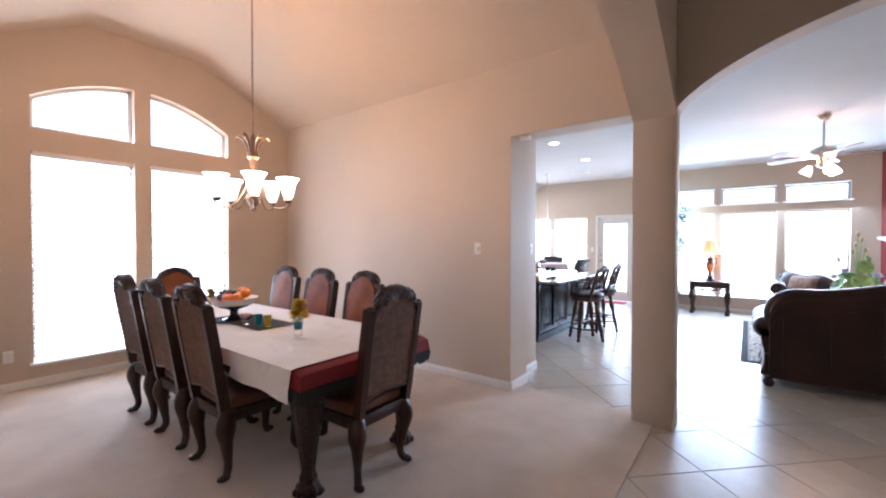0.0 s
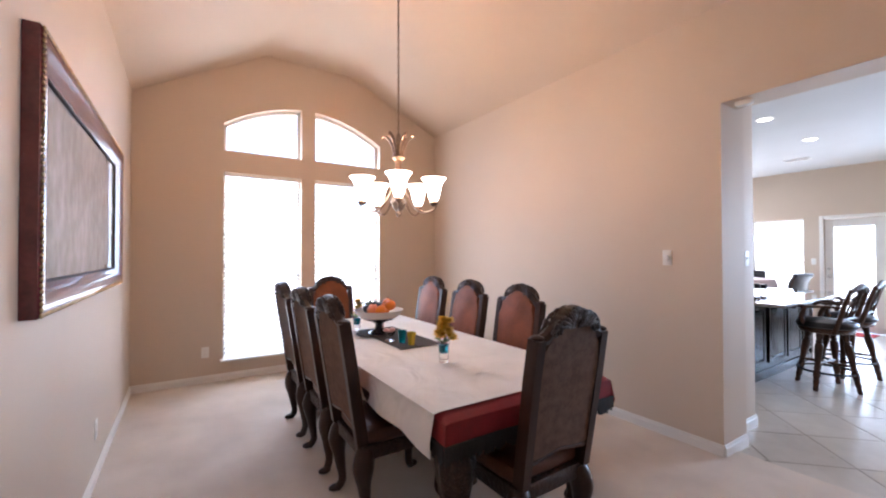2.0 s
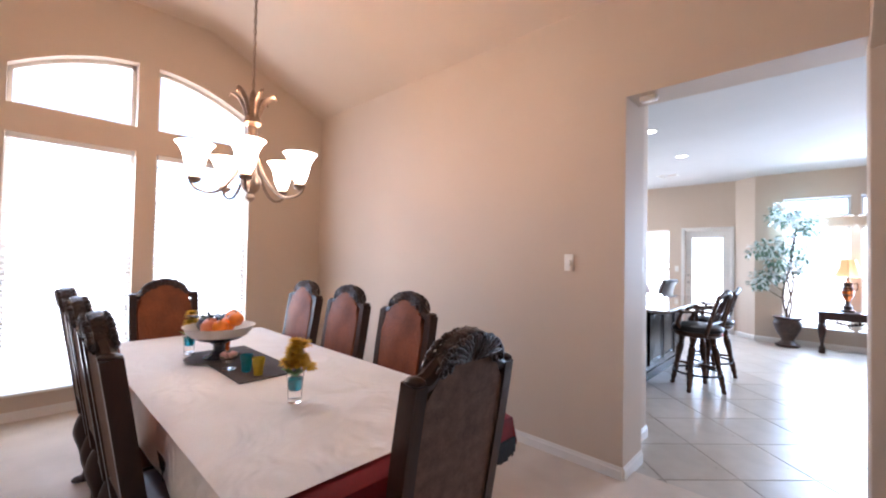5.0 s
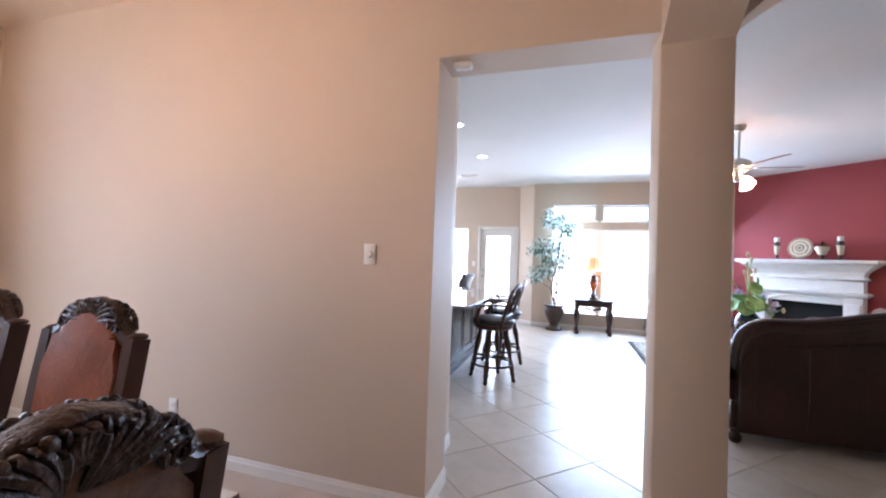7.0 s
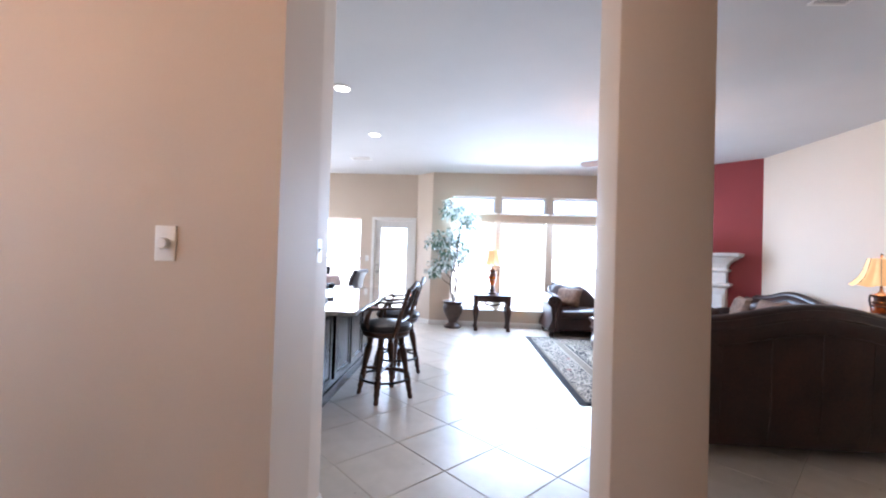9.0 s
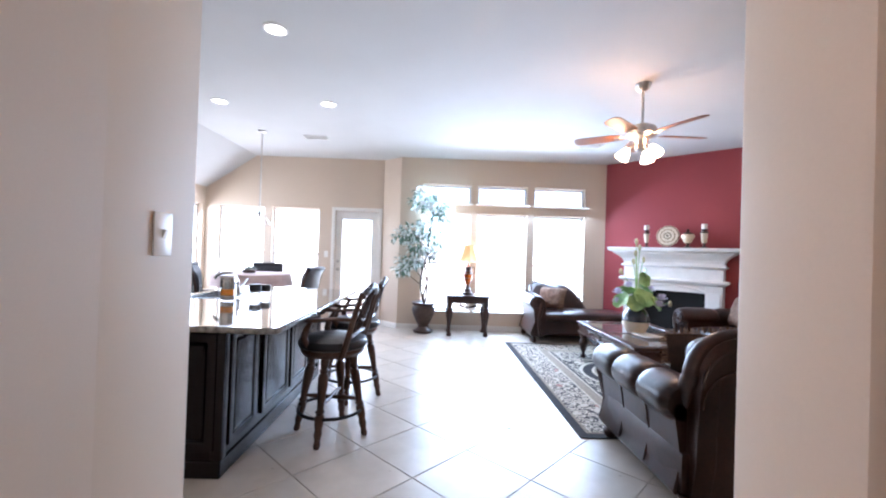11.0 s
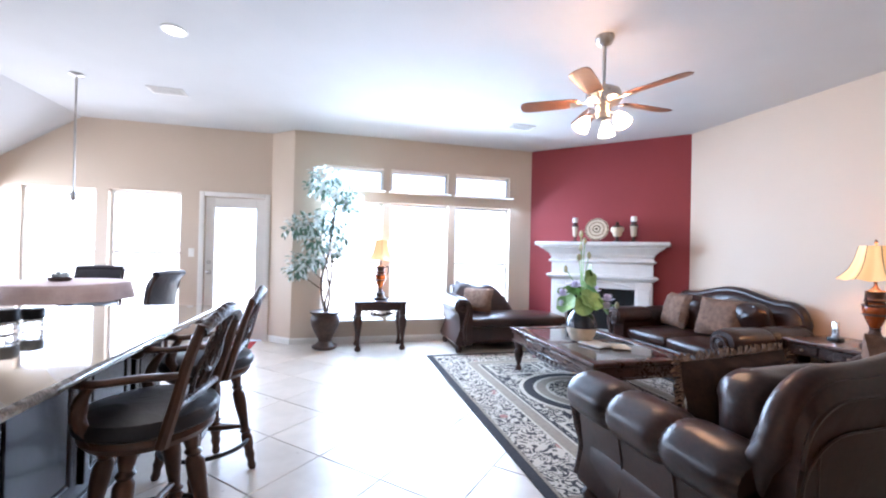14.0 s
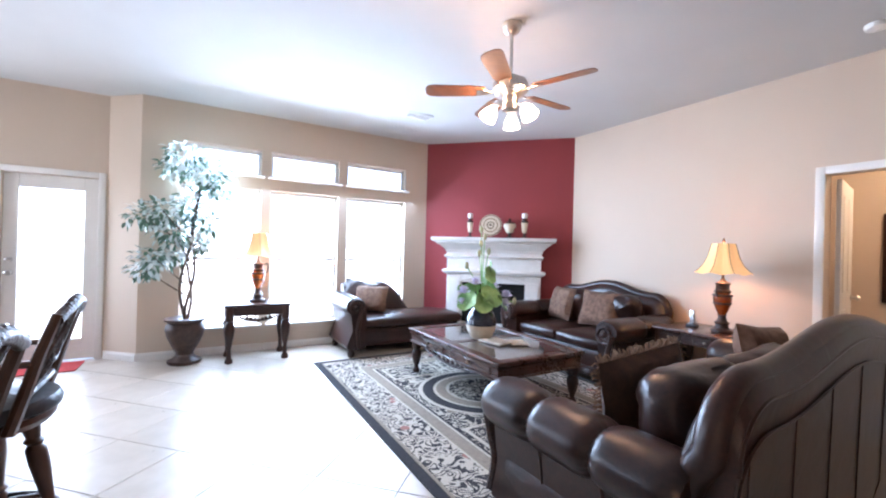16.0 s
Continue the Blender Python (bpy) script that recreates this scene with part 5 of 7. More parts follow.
sink = thing("sink", pose(0, 0, 0), "stainless steel undermount kitchen sink in the island", "sink")
bm = bmesh.new()
for x0, x1, y0, y1, z0, z1 in ((SX0 + 0.001, SX0 + 0.012, SY0, SY1, 0.72, 0.905), (SX1 - 0.012, SX1 - 0.001, SY0, SY1, 0.72, 0.905), (SX0 + 0.012, SX1 - 0.012, SY0 + 0.001, SY0 + 0.012, 0.72, 0.905), (SX0 + 0.012, SX1 - 0.012, SY1 - 0.012, SY1 - 0.001, 0.72, 0.905), (SX0, SX1, SY0, SY1, 0.708, 0.72)):
    box(bm, x0, x1, y0, y1, z0, z1)
part("basin", bm, M_STEEL, sink)
bm = bmesh.new()
lathe(bm, [(0.04, 0.721), (0.04, 0.724), (0.02, 0.7245)], (-2.41, 6.78, 0), 16)
part("drain", bm, M_STEEL, sink)
fc = thing("faucet", pose(-2.16, 6.62, 0.911), "chrome arched kitchen faucet with a side lever", "faucet")
bm = bmesh.new()
lathe(bm, [(0.03, 0), (0.03, 0.01), (0.02, 0.02), (0.018, 0.09), (0.012, 0.10)], n=16)
part("base", bm, M_STEEL, fc)
bm = bmesh.new()
tube(bm, curve([(0, 0, 0.08), (-0.02, 0, 0.16), (-0.08, 0, 0.20), (-0.17, 0, 0.185), (-0.20, 0, 0.15)], 6), [0.014] * 20 + [0.012] * 5, 10)
part("spout", bm, M_STEEL, fc)
bm = bmesh.new()
tube(bm, [(0, 0.015, 0.08), (0.02, 0.05, 0.11), (0.03, 0.10, 0.15)], [0.009, 0.008, 0.006], 8)
part("lever", bm, M_STEEL, fc)

can = thing("kitchen_canister", pose(-2.15, 6.43, 0.911), "tall steel canister with an orange label on the worktop", "canister")
bm = bmesh.new()
lathe(bm, [(0.055, 0), (0.057, 0.004), (0.057, 0.165), (0.052, 0.17)], n=28)
part("body", bm, M_STEEL, can)
bm = bmesh.new()
lathe(bm, [(0.058, 0.17), (0.058, 0.185), (0.05, 0.195), (0.01, 0.197)], n=28)
part("lid", bm, M_STEEL, can)
bm = bmesh.new()
for i in range(8):
    a0, a1 = radians(-120 + 12 * i), radians(-120 + 12 * (i + 1))
    q = 0.0578
    hexa(bm, [(q * math.cos(a0), q * math.sin(a0), 0.04), ((q + 0.0006) * math.cos(a0), (q + 0.0006) * math.sin(a0), 0.04), ((q + 0.0006) * math.cos(a1), (q + 0.0006) * math.sin(a1), 0.04), (q * math.cos(a1), q * math.sin(a1), 0.04), (q * math.cos(a0), q * math.sin(a0), 0.085), ((q + 0.0006) * math.cos(a0), (q + 0.0006) * math.sin(a0), 0.085), ((q + 0.0006) * math.cos(a1), (q + 0.0006) * math.sin(a1), 0.085), (q * math.cos(a1), q * math.sin(a1), 0.085)])
part("label", bm, M_LIT_ORANGE, can, "orange printed label")


def jar(x, y, s):
    r = thing("spice_jar", pose(x, y, 0.911), "glass kitchen jar with a wide black lid", "jar", "jars on the island")
    bm = bmesh.new()
    lathe(bm, [(0.042 * s, 0), (0.046 * s, 0.01 * s), (0.046 * s, 0.04 * s), (0.036 * s, 0.052 * s)], n=22)
    part("body", bm, M_GLASS, r)
    bm = bmesh.new()
    lathe(bm, [(0.046 * s, 0.052 * s), (0.049 * s, 0.056 * s), (0.049 * s, 0.105 * s), (0.044 * s, 0.11 * s)], n=22)
    part("lid", bm, M_BLACKIRON, r, "black lid")


jar(-2.03, 6.64, 1.0)
jar(-1.99, 6.75, 0.9)


def bar_stool(m):
    """Counter stool that faces local +y."""
    r = thing("bar_stool", m, "turned walnut bar stool with black leather seat and carved back", "bar stool", "stools at the island")
    prof = [(0.014, 0.0), (0.019, 0.02), (0.015, 0.05), (0.022, 0.09), (0.018, 0.12), (0.024, 0.15), (0.024, 0.20), (0.017, 0.215), (0.026, 0.23), (0.017, 0.245), (0.020, 0.30), (0.027, 0.40), (0.027, 0.46), (0.018, 0.48), (0.026, 0.495), (0.018, 0.51), (0.024, 0.55), (0.024, 0.60)]
    for i in range(4):
        a = math.pi / 4 + i * math.pi / 2 + math.pi / 4
        bm = bmesh.new()
        rings = []
        for rr, z in prof:
            q = 0.255 - 0.115 * z / 0.60
            rings.append(ring((q * math.cos(a), q * math.sin(a), z), 1.3 * rr, 12))
        bridge(bm, rings)
        part("leg", bm, M_STOOL, r)
    bm = bmesh.new()
    loop_tube(bm, (0, 0, 0.185), 0.228, 0.012, 40, 8)
    part("foot_ring", bm, M_BLACKIRON, r, "black metal foot ring")
    for i in range(2):
        a = math.pi / 2 + i * math.pi / 2
        bm = bmesh.new()
        c, s = math.cos(a), math.sin(a)
        tube(bm, [(-0.205 * c, -0.205 * s, 0.26 + 0.006 * i), (-0.1 * c, -0.1 * s, 0.26 + 0.006 * i), (0, 0, 0.26 + 0.006 * i), (0.1 * c, 0.1 * s, 0.26 + 0.006 * i), (0.205 * c, 0.205 * s, 0.26 + 0.006 * i)], [0.010, 0.017, 0.012, 0.017, 0.010], 10)
        part("stretcher", bm, M_STOOL, r)
    bm = bmesh.new()
    lathe(bm, [(0.17, 0.575), (0.21, 0.585), (0.228, 0.61), (0.224, 0.635)], n=32)
    part("seat_frame", bm, M_STOOL, r)
    bm = bmesh.new()
    lathe(bm, [(0.222, 0.632), (0.242, 0.645), (0.246, 0.67), (0.232, 0.695), (0.18, 0.712), (0.08, 0.72), (0.01, 0.722)], n=36)
    part("seat", bm, M_BLACKLEATHER, r, "round black leather seat")
    for s in (-1, 1):
        bm = bmesh.new()
        pts = curve([(s * 0.185, -0.13, 0.60), (s * 0.195, -0.175, 0.75), (s * 0.20, -0.215, 0.90), (s * 0.19, -0.26, 1.045)], 5)
        tube(bm, pts, [0.024 - 0.006 * i / len(pts) for i in range(len(pts))], 8)
        part("back_post", bm, M_STOOL, r)
        bm = bmesh.new()
        pts = curve([(s * 0.197, -0.20, 0.86), (s * 0.235, -0.08, 0.865), (s * 0.245, 0.06, 0.85), (s * 0.235, 0.15, 0.855), (s * 0.235, 0.185, 0.845)], 5)
        tube(bm, pts, [0.018 + 0.010 * (i / len(pts)) ** 3 for i in range(len(pts))], 10, flat=0.75)
        ball(bm, (s * 0.235, 0.185, 0.842), 0.032, 0.03, 0.03, 10)
        part("armrest", bm, M_STOOL, r)
        bm = bmesh.new()
        rings = []
        for i in range(15):
            z = 0.62 + 0.225 * i / 14
            x = s * (0.195 + 0.04 * i / 14)
            y = 0.075 + 0.05 * math.sin(math.pi * i / 14)
            q = 0.017 + 0.007 * math.sin(math.pi * i / 14)
            rings.append([Vector((x + q * (1 + 0.12 * math.cos(3 * t + i * 1.1)) * math.cos(t), y + q * (1 + 0.12 * math.cos(3 * t + i * 1.1)) * math.sin(t), z)) for t in [2 * math.pi * j / 12 for j in range(12)]])
        bridge(bm, rings)
        part("arm_post", bm, M_STOOL, r)
    bm = bmesh.new()
    pts = curve([(-0.19, -0.255, 1.02), (-0.10, -0.275, 1.055), (0, -0.285, 1.075), (0.10, -0.275, 1.055), (0.19, -0.255, 1.02)], 5)
    tube(bm, pts, 0.024, 10)
    for i in range(-4, 5):
        ball(bm, (0.036 * i, -0.28 + 0.0007 * i * i, 1.085 - 0.0028 * i * i), 0.022, 0.018, 0.022, 8)
    part("crest_rail", bm, M_CARVED, r, "carved crest rail")
    bm = bmesh.new()
    for s in (-1, 0, 1):
        tube(bm, curve([(s * 0.05, -0.165, 0.74), (s * 0.10, -0.21, 0.86), (s * 0.035, -0.25, 0.96), (s * 0.08, -0.275, 1.05)], 5), 0.011, 6)
    loop = [(0.06 * math.cos(t), -0.222 - 0.12 * (0.07 * math.sin(t)), 0.90 + 0.07 * math.sin(t)) for t in [2 * math.pi * i / 16 for i in range(17)]]
    tube(bm, loop, 0.010, 6)
    tube(bm, [(-0.19, -0.17, 0.735), (0, -0.18, 0.74), (0.19, -0.17, 0.735)], 0.016, 8)
    part("splat", bm, M_CARVED, r, "carved open scrollwork splat")
    return r


stool = bar_stool(pose(-1.25, 6.18, 0.0, 0, 0, 84))
copy_thing(stool, pose(-1.26, 6.95, 0.0, 0, 0, 92))

# side run of cabinets on the kitchen wall
sc = thing("base_cabinet", pose(0, 0, 0), "espresso base cabinet with drawers on the kitchen wall", "cabinet")
bm = bmesh.new()
box(bm, KX + 0.002, -4.10, 5.2, 8.38, 0.0, 0.88, 0.003)
part("body", bm, M_CABINET, sc)
for i in range(6):
    y0 = 5.24 + i * 0.52
    bm = bmesh.new()
    box(bm, -4.0995, -4.08, y0, y0 + 0.49, 0.70, 0.85, 0.006)
    part("drawer", bm, M_CABINET, sc)
    bm = bmesh.new()
    raised_panel(bm, y0, y0 + 0.49, 0.12, 0.68, -0.0005)
    bmesh.ops.transform(bm, matrix=Matrix.Translation((-4.10, 0, 0)) @ Matrix.Rotation(radians(90), 4, "Z"), verts=bm.verts)
    part("cabinet_door", bm, M_CABINET, sc)
bm = bmesh.new()
box(bm, KX + 0.002, -4.05, 5.18, 8.41, 0.8805, 0.92, 0.012, 3)
tagged(part("wall_worktop", bm, M_GRANITE), "dark speckled granite worktop along the kitchen wall", "worktop")
pic = thing("framed_picture", pose(KX, 8.28, 1.57, 0, 0, 90), "small dark framed picture with a pale mount", "picture")
bm = bmesh.new()
prof = [(0.0, 0.001), (0.0, 0.022), (0.02, 0.026), (0.035, 0.016), (0.035, 0.001)]
bridge(bm, [[Vector((cx - math.copysign(p, cx), -d, cz - math.copysign(p, cz))) for p, d in prof] for cx, cz in [(-0.2, -0.22), (0.2, -0.22), (0.2, 0.22), (-0.2, 0.22)]], False, True)
part("frame", bm, M_WOOD, pic)
bm = bmesh.new()
box(bm, -0.17, 0.17, -0.008, -0.001, -0.19, 0.19)
part("mount", bm, M_PAPER, pic, "pale paper mount")
for z0, z1, c in ((-0.10, -0.03, M_BLUELEATHER), (-0.03, 0.02, M_POD), (0.02, 0.11, M_CREAM)):
    bm = bmesh.new()
    box(bm, -0.10, 0.10, -0.0095, -0.008, z0, z1)
    part("print", bm, c, pic)

# ---- breakfast nook ----
NX, NY, NZ = -3.23, 9.28, 0.92
nt = thing("nook_table", pose(NX, NY, 0), "round tall breakfast table under a pale cloth", "table")
bm = bmesh.new()
lathe(bm, [(0.30, 0), (0.31, 0.03), (0.12, 0.06), (0.07, 0.12), (0.09, 0.40), (0.06, 0.75), (0.16, 0.89)], n=24)
part("pedestal", bm, M_WOOD, nt)
bm = bmesh.new()
lathe(bm, [(0.50, 0.89), (0.52, 0.905), (0.52, 0.93), (0.50, 0.94)], n=40)
part("tabletop", bm, M_WOOD, nt)
bm = bmesh.new()
rings = []
for q, z in ((0.02, 0.945), (0.3, 0.945), (0.50, 0.945), (0.53, 0.94), (0.545, 0.91), (0.55, 0.83), (0.56, 0.77)):
    rings.append([Vector(((q + (0.02 * math.sin(9 * t) if z < 0.9 else 0)) * math.cos(t), (q + (0.02 * math.sin(9 * t) if z < 0.9 else 0)) * math.sin(t), z)) for t in [2 * math.pi * i / 72 for i in range(72)]])
bridge(bm, rings, False)
nc = tagged(part("round_tablecloth", bm, grained("pale_rose_cloth", (0.45, 0.33, 0.31), (0.62, 0.50, 0.47), 8, (0.8, 0.95), 0.3, fine=140)), "pale rose patterned tablecloth on the round table", "tablecloth")
nc.location = (NX, NY, 0.0)
cp = thing("centrepiece", pose(NX - 0.05, NY, 0.946), "low green plant centrepiece on the round table", "plant")
bm = bmesh.new()
lathe(bm, [(0.07, 0), (0.09, 0.01), (0.10, 0.04), (0.09, 0.045)], n=20)
part("dish", bm, M_URN, cp)
bm = bmesh.new()
rnd = random.Random(8)
for i in range(60):
    a = rnd.uniform(0, 6.28)
    leaf(bm, (rnd.uniform(-0.06, 0.06), rnd.uniform(-0.06, 0.06), 0.045), (math.cos(a), math.sin(a), rnd.uniform(0.2, 1.2)), (0, 0, 1), rnd.uniform(0.05, 0.1), 0.025)
part("leaves", bm, M_LEAF, cp)


def nook_chair(m, mat=M_BLACKLEATHER):
    r = thing("nook_chair", m, "dark leather high dining chair with a scrolled back", "chair", "chairs round the nook table")
    for x in (-0.19, 0.19):
        for y in (-0.18, 0.19):
            bm = bmesh.new()
            tube(bm, [(x, y, 0.0), (x * 0.97, y * 0.97, 0.30), (x * 0.94, y * 0.94, 0.60)], [0.018, 0.02, 0.026], 8)
            part("leg", bm, M_WOOD, r)
    bm = bmesh.new()
    softbox(bm, -0.23, 0.23, -0.22, 0.23, 0.58, 0.68, 0.04, 4, 0.01)
    part("seat", bm, mat, r)
    bm = bmesh.new()
    rings = []
    for i in range(9):
        z = 0.66 + 0.42 * i / 8
        y = -0.20 - 0.05 * (i / 8) ** 1.5 - (0.05 * max(0, (i - 5) / 3) ** 2)
        w = 0.22 + 0.015 * i / 8
        rings.append([Vector((-w, y - 0.035, z)), Vector((-w * 0.5, y - 0.05, z)), Vector((w * 0.5, y - 0.05, z)), Vector((w, y - 0.035, z)), Vector((w, y + 0.03, z)), Vector((w * 0.5, y + 0.022, z)), Vector((-w * 0.5, y + 0.022, z)), Vector((-w, y + 0.03, z))])
    bridge(bm, rings)
    part("backrest", bm, mat, r)
    bm = bmesh.new()
    tube(bm, [(-0.24, -0.30, 1.085), (0, -0.31, 1.095), (0.24, -0.30, 1.085)], 0.038, 10)
    part("back_roll", bm, mat, r)
    for s in (-1, 1):
        bm = bmesh.new()
        tube(bm, curve([(s * 0.235, -0.21, 0.60), (s * 0.24, -0.235, 0.85), (s * 0.238, -0.29, 1.08)], 5), 0.016, 8)
        part("back_post", bm, M_WOOD, r)
    for o in r.children:
        for v in o.data.vertices:
            v.co.z *= 0.95
    return r


c0 = nook_chair(pose(-3.62, 8.74, 0, 0, 0, -35))
copy_thing(c0, pose(-2.58, 9.30, 0, 0, 0, 80))
copy_thing(c0, pose(-3.38, 9.98, 0, 0, 0, 185))
copy_thing(c0, pose(-4.02, 9.42, 0, 0, 0, -95))

pd = thing("pendant_lamp", pose(-3.04, 9.0, 0), "thin nickel pendant lamp with a clear glass shade", "pendant lamp")
bm = bmesh.new()
lathe(bm, [(0.06, CEIL - 0.001), (0.06, CEIL - 0.015), (0.03, CEIL - 0.03), (0.006, CEIL - 0.035)], n=20)
part("canopy", bm, M_NICKEL, pd)
bm = bmesh.new()
tube(bm, [(0, 0, CEIL - 0.03), (0, 0, 1.86)], 0.010, 8)
part("rod", bm, M_NICKEL, pd)
bm = bmesh.new()
lathe(bm, [(0.012, 1.75), (0.024, 1.77), (0.028, 1.81), (0.012, 1.84), (0.008, 1.87)], n=16)
part("socket", bm, M_NICKEL, pd)
bm = bmesh.new()
lathe(bm, [(0.03, 1.83), (0.07, 1.80), (0.12, 1.73), (0.15, 1.66), (0.148, 1.66), (0.118, 1.728), (0.068, 1.797), (0.03, 1.826)], n=28, cap=False)
part("shade", bm, M_GLASS, pd, "clear glass bell shade")

bm = bmesh.new()
box(bm, -2.26, -1.62, 10.08, 10.48, 0.0005, 0.012, 0.004)
tagged(part("door_mat", bm, M_MAT), "flat red door mat before the patio door", "mat")
# ---- living room ----
def scroll_material(name, dark, light, scale, bands, cut, stain):
    """Woven scrollwork: winding bands of two colours, with a third as small accents."""
    m = material(name, light, 0.95)
    t = m.node_tree
    b = t.nodes["Principled BSDF"]
    co = t.nodes.new("ShaderNodeTexCoord")
    n1 = t.nodes.new("ShaderNodeTexNoise")
    n1.inputs["Scale"].default_value, n1.inputs["Detail"].default_value, n1.inputs["Distortion"].default_value = scale, 0.6, 1.1
    t.links.new(co.outputs["Object"], n1.inputs["Vector"])
    mul = t.nodes.new("ShaderNodeMath")
    mul.operation, mul.inputs[1].default_value = "MULTIPLY", bands
    fr = t.nodes.new("ShaderNodeMath")
    fr.operation = "FRACT"
    gt = t.nodes.new("ShaderNodeMath")
    gt.operation, gt.inputs[1].default_value = "GREATER_THAN", cut
    t.links.new(n1.outputs[0], mul.inputs[0])
    t.links.new(mul.outputs[0], fr.inputs[0])
    t.links.new(fr.outputs[0], gt.inputs[0])
    mix = t.nodes.new("ShaderNodeMix")
    mix.data_type = "RGBA"
    mix.inputs["A"].default_value, mix.inputs["B"].default_value = (*dark, 1), (*light, 1)
    t.links.new(gt.outputs[0], mix.inputs["Factor"])
    v = t.nodes.new("ShaderNodeTexVoronoi")
    v.inputs["Scale"].default_value = scale * 0.45
    t.links.new(co.outputs["Object"], v.inputs["Vector"])
    lt = t.nodes.new("ShaderNodeMath")
    lt.operation, lt.inputs[1].default_value = "LESS_THAN", 0.16
    t.links.new(v.outputs["Distance"], lt.inputs[0])
    mix2 = t.nodes.new("ShaderNodeMix")
    mix2.data_type = "RGBA"
    t.links.new(lt.outputs[0], mix2.inputs["Factor"])
    t.links.new(mix.outputs["Result"], mix2.inputs["A"])
    mix2.inputs["B"].default_value = (*stain, 1)
    n2 = t.nodes.new("ShaderNodeTexNoise")
    n2.inputs["Scale"].default_value = 220
    t.links.new(co.outputs["Object"], n2.inputs["Vector"])
    hs = t.nodes.new("ShaderNodeHueSaturation")
    mr = t.nodes.new("ShaderNodeMapRange")
    mr.inputs["To Min"].default_value, mr.inputs["To Max"].default_value = 0.75, 1.2
    t.links.new(n2.outputs[0], mr.inputs["Value"])
    t.links.new(mr.outputs[0], hs.inputs["Value"])
    t.links.new(mix2.outputs["Result"], hs.inputs["Color"])
    t.links.new(hs.outputs[0], b.inputs["Base Color"])
    bp = t.nodes.new("ShaderNodeBump")
    bp.inputs["Strength"].default_value, bp.inputs["Distance"].default_value = 0.5, 0.004
    t.links.new(n2.outputs[0], bp.inputs["Height"])
    t.links.new(bp.outputs[0], b.inputs["Normal"])
    return m


M_RUGBLACK = grained("black_rug_wool", (0.012, 0.011, 0.014), (0.028, 0.026, 0.03), 30, (0.95, 1.0), 0.6, fine=220)
M_RUGTAUPE = grained("taupe_rug_wool", (0.20, 0.17, 0.13), (0.29, 0.25, 0.20), 30, (0.95, 1.0), 0.6, fine=220)
M_RUGCREAM = grained("cream_rug_wool", (0.42, 0.38, 0.31), (0.54, 0.49, 0.41), 30, (0.95, 1.0), 0.6, fine=220)
M_RUGBORDER = scroll_material("rug_border_scrolls", (0.03, 0.028, 0.03), (0.48, 0.43, 0.36), 10, 5, 0.40, (0.30, 0.14, 0.12))
M_RUGFIELD = scroll_material("rug_field_scrolls", (0.018, 0.017, 0.02), (0.44, 0.40, 0.33), 9, 5, 0.58, (0.20, 0.17, 0.13))

RGX0, RGX1, RGY0, RGY1 = 0.59, 3.00, 6.17, 9.35
rug = thing("area_rug", pose((RGX0 + RGX1) / 2, (RGY0 + RGY1) / 2, 0), "large black, cream and taupe rug with scrolls and medallion", "rug")
rw, rl = (RGX1 - RGX0) / 2, (RGY1 - RGY0) / 2


def flat(name, x0, x1, y0, y1, z, mat, parent=rug):
    bm = bmesh.new()
    box(bm, x0, x1, y0, y1, 0.002 if z < 0.009 else z - 0.003, z, 0.001)
    return part(name, bm, mat, parent)


flat("base", -rw, rw, -rl, rl, 0.008, M_RUGBLACK)


def rug_frame(name, d0, d1, z, mat):
    for x0, x1, y0, y1 in ((-rw + d0, -rw + d1, -rl + d0, rl - d0), (rw - d1, rw - d0, -rl + d0, rl - d0), (-rw + d1, rw - d1, -rl + d0, -rl + d1), (-rw + d1, rw - d1, rl - d1, rl - d0)):
        flat(name, x0, x1, y0, y1, z, mat)


rug_frame("narrow_band", 0.072, 0.095, 0.0095, M_RUGTAUPE)
rug_frame("border", 0.095, 0.39, 0.0105, M_RUGBORDER)
rug_frame("stripe", 0.39, 0.41, 0.0098, M_RUGCREAM)
rug_frame("taupe_band", 0.41, 0.51, 0.0105, M_RUGTAUPE)
rug_frame("stripe", 0.51, 0.53, 0.0098, M_RUGCREAM)
fx, fy = rw - 0.55, rl - 0.55
flat("field", -fx, fx, -fy, fy, 0.0095, M_RUGFIELD)
for y0, y1 in ((-fy + 0.03, -0.62), (0.62, fy - 0.03)):
    for x0, x1 in ((-fx + 0.03, -0.03), (0.03, fx - 0.03)):
        flat("panel", x0, x1, y0, y1, 0.0125, M_RUGCREAM)
        flat("panel", x0 + 0.03, x1 - 0.03, y0 + 0.03, y1 - 0.03, 0.0145, M_RUGFIELD)
for q, z, mt in ((0.60, 0.0125, M_RUGCREAM), (0.56, 0.0137, M_RUGBLACK), (0.46, 0.0149, M_RUGCREAM), (0.43, 0.0161, M_RUGTAUPE), (0.34, 0.0173, M_RUGCREAM), (0.31, 0.0185, M_RUGFIELD)):
    bm = bmesh.new()
    lathe(bm, [(q, z - 0.0011), (q, z), (0.002, z)], n=56)
    part("medallion_ring", bm, mt, rug)
RUGZ = 0.0105

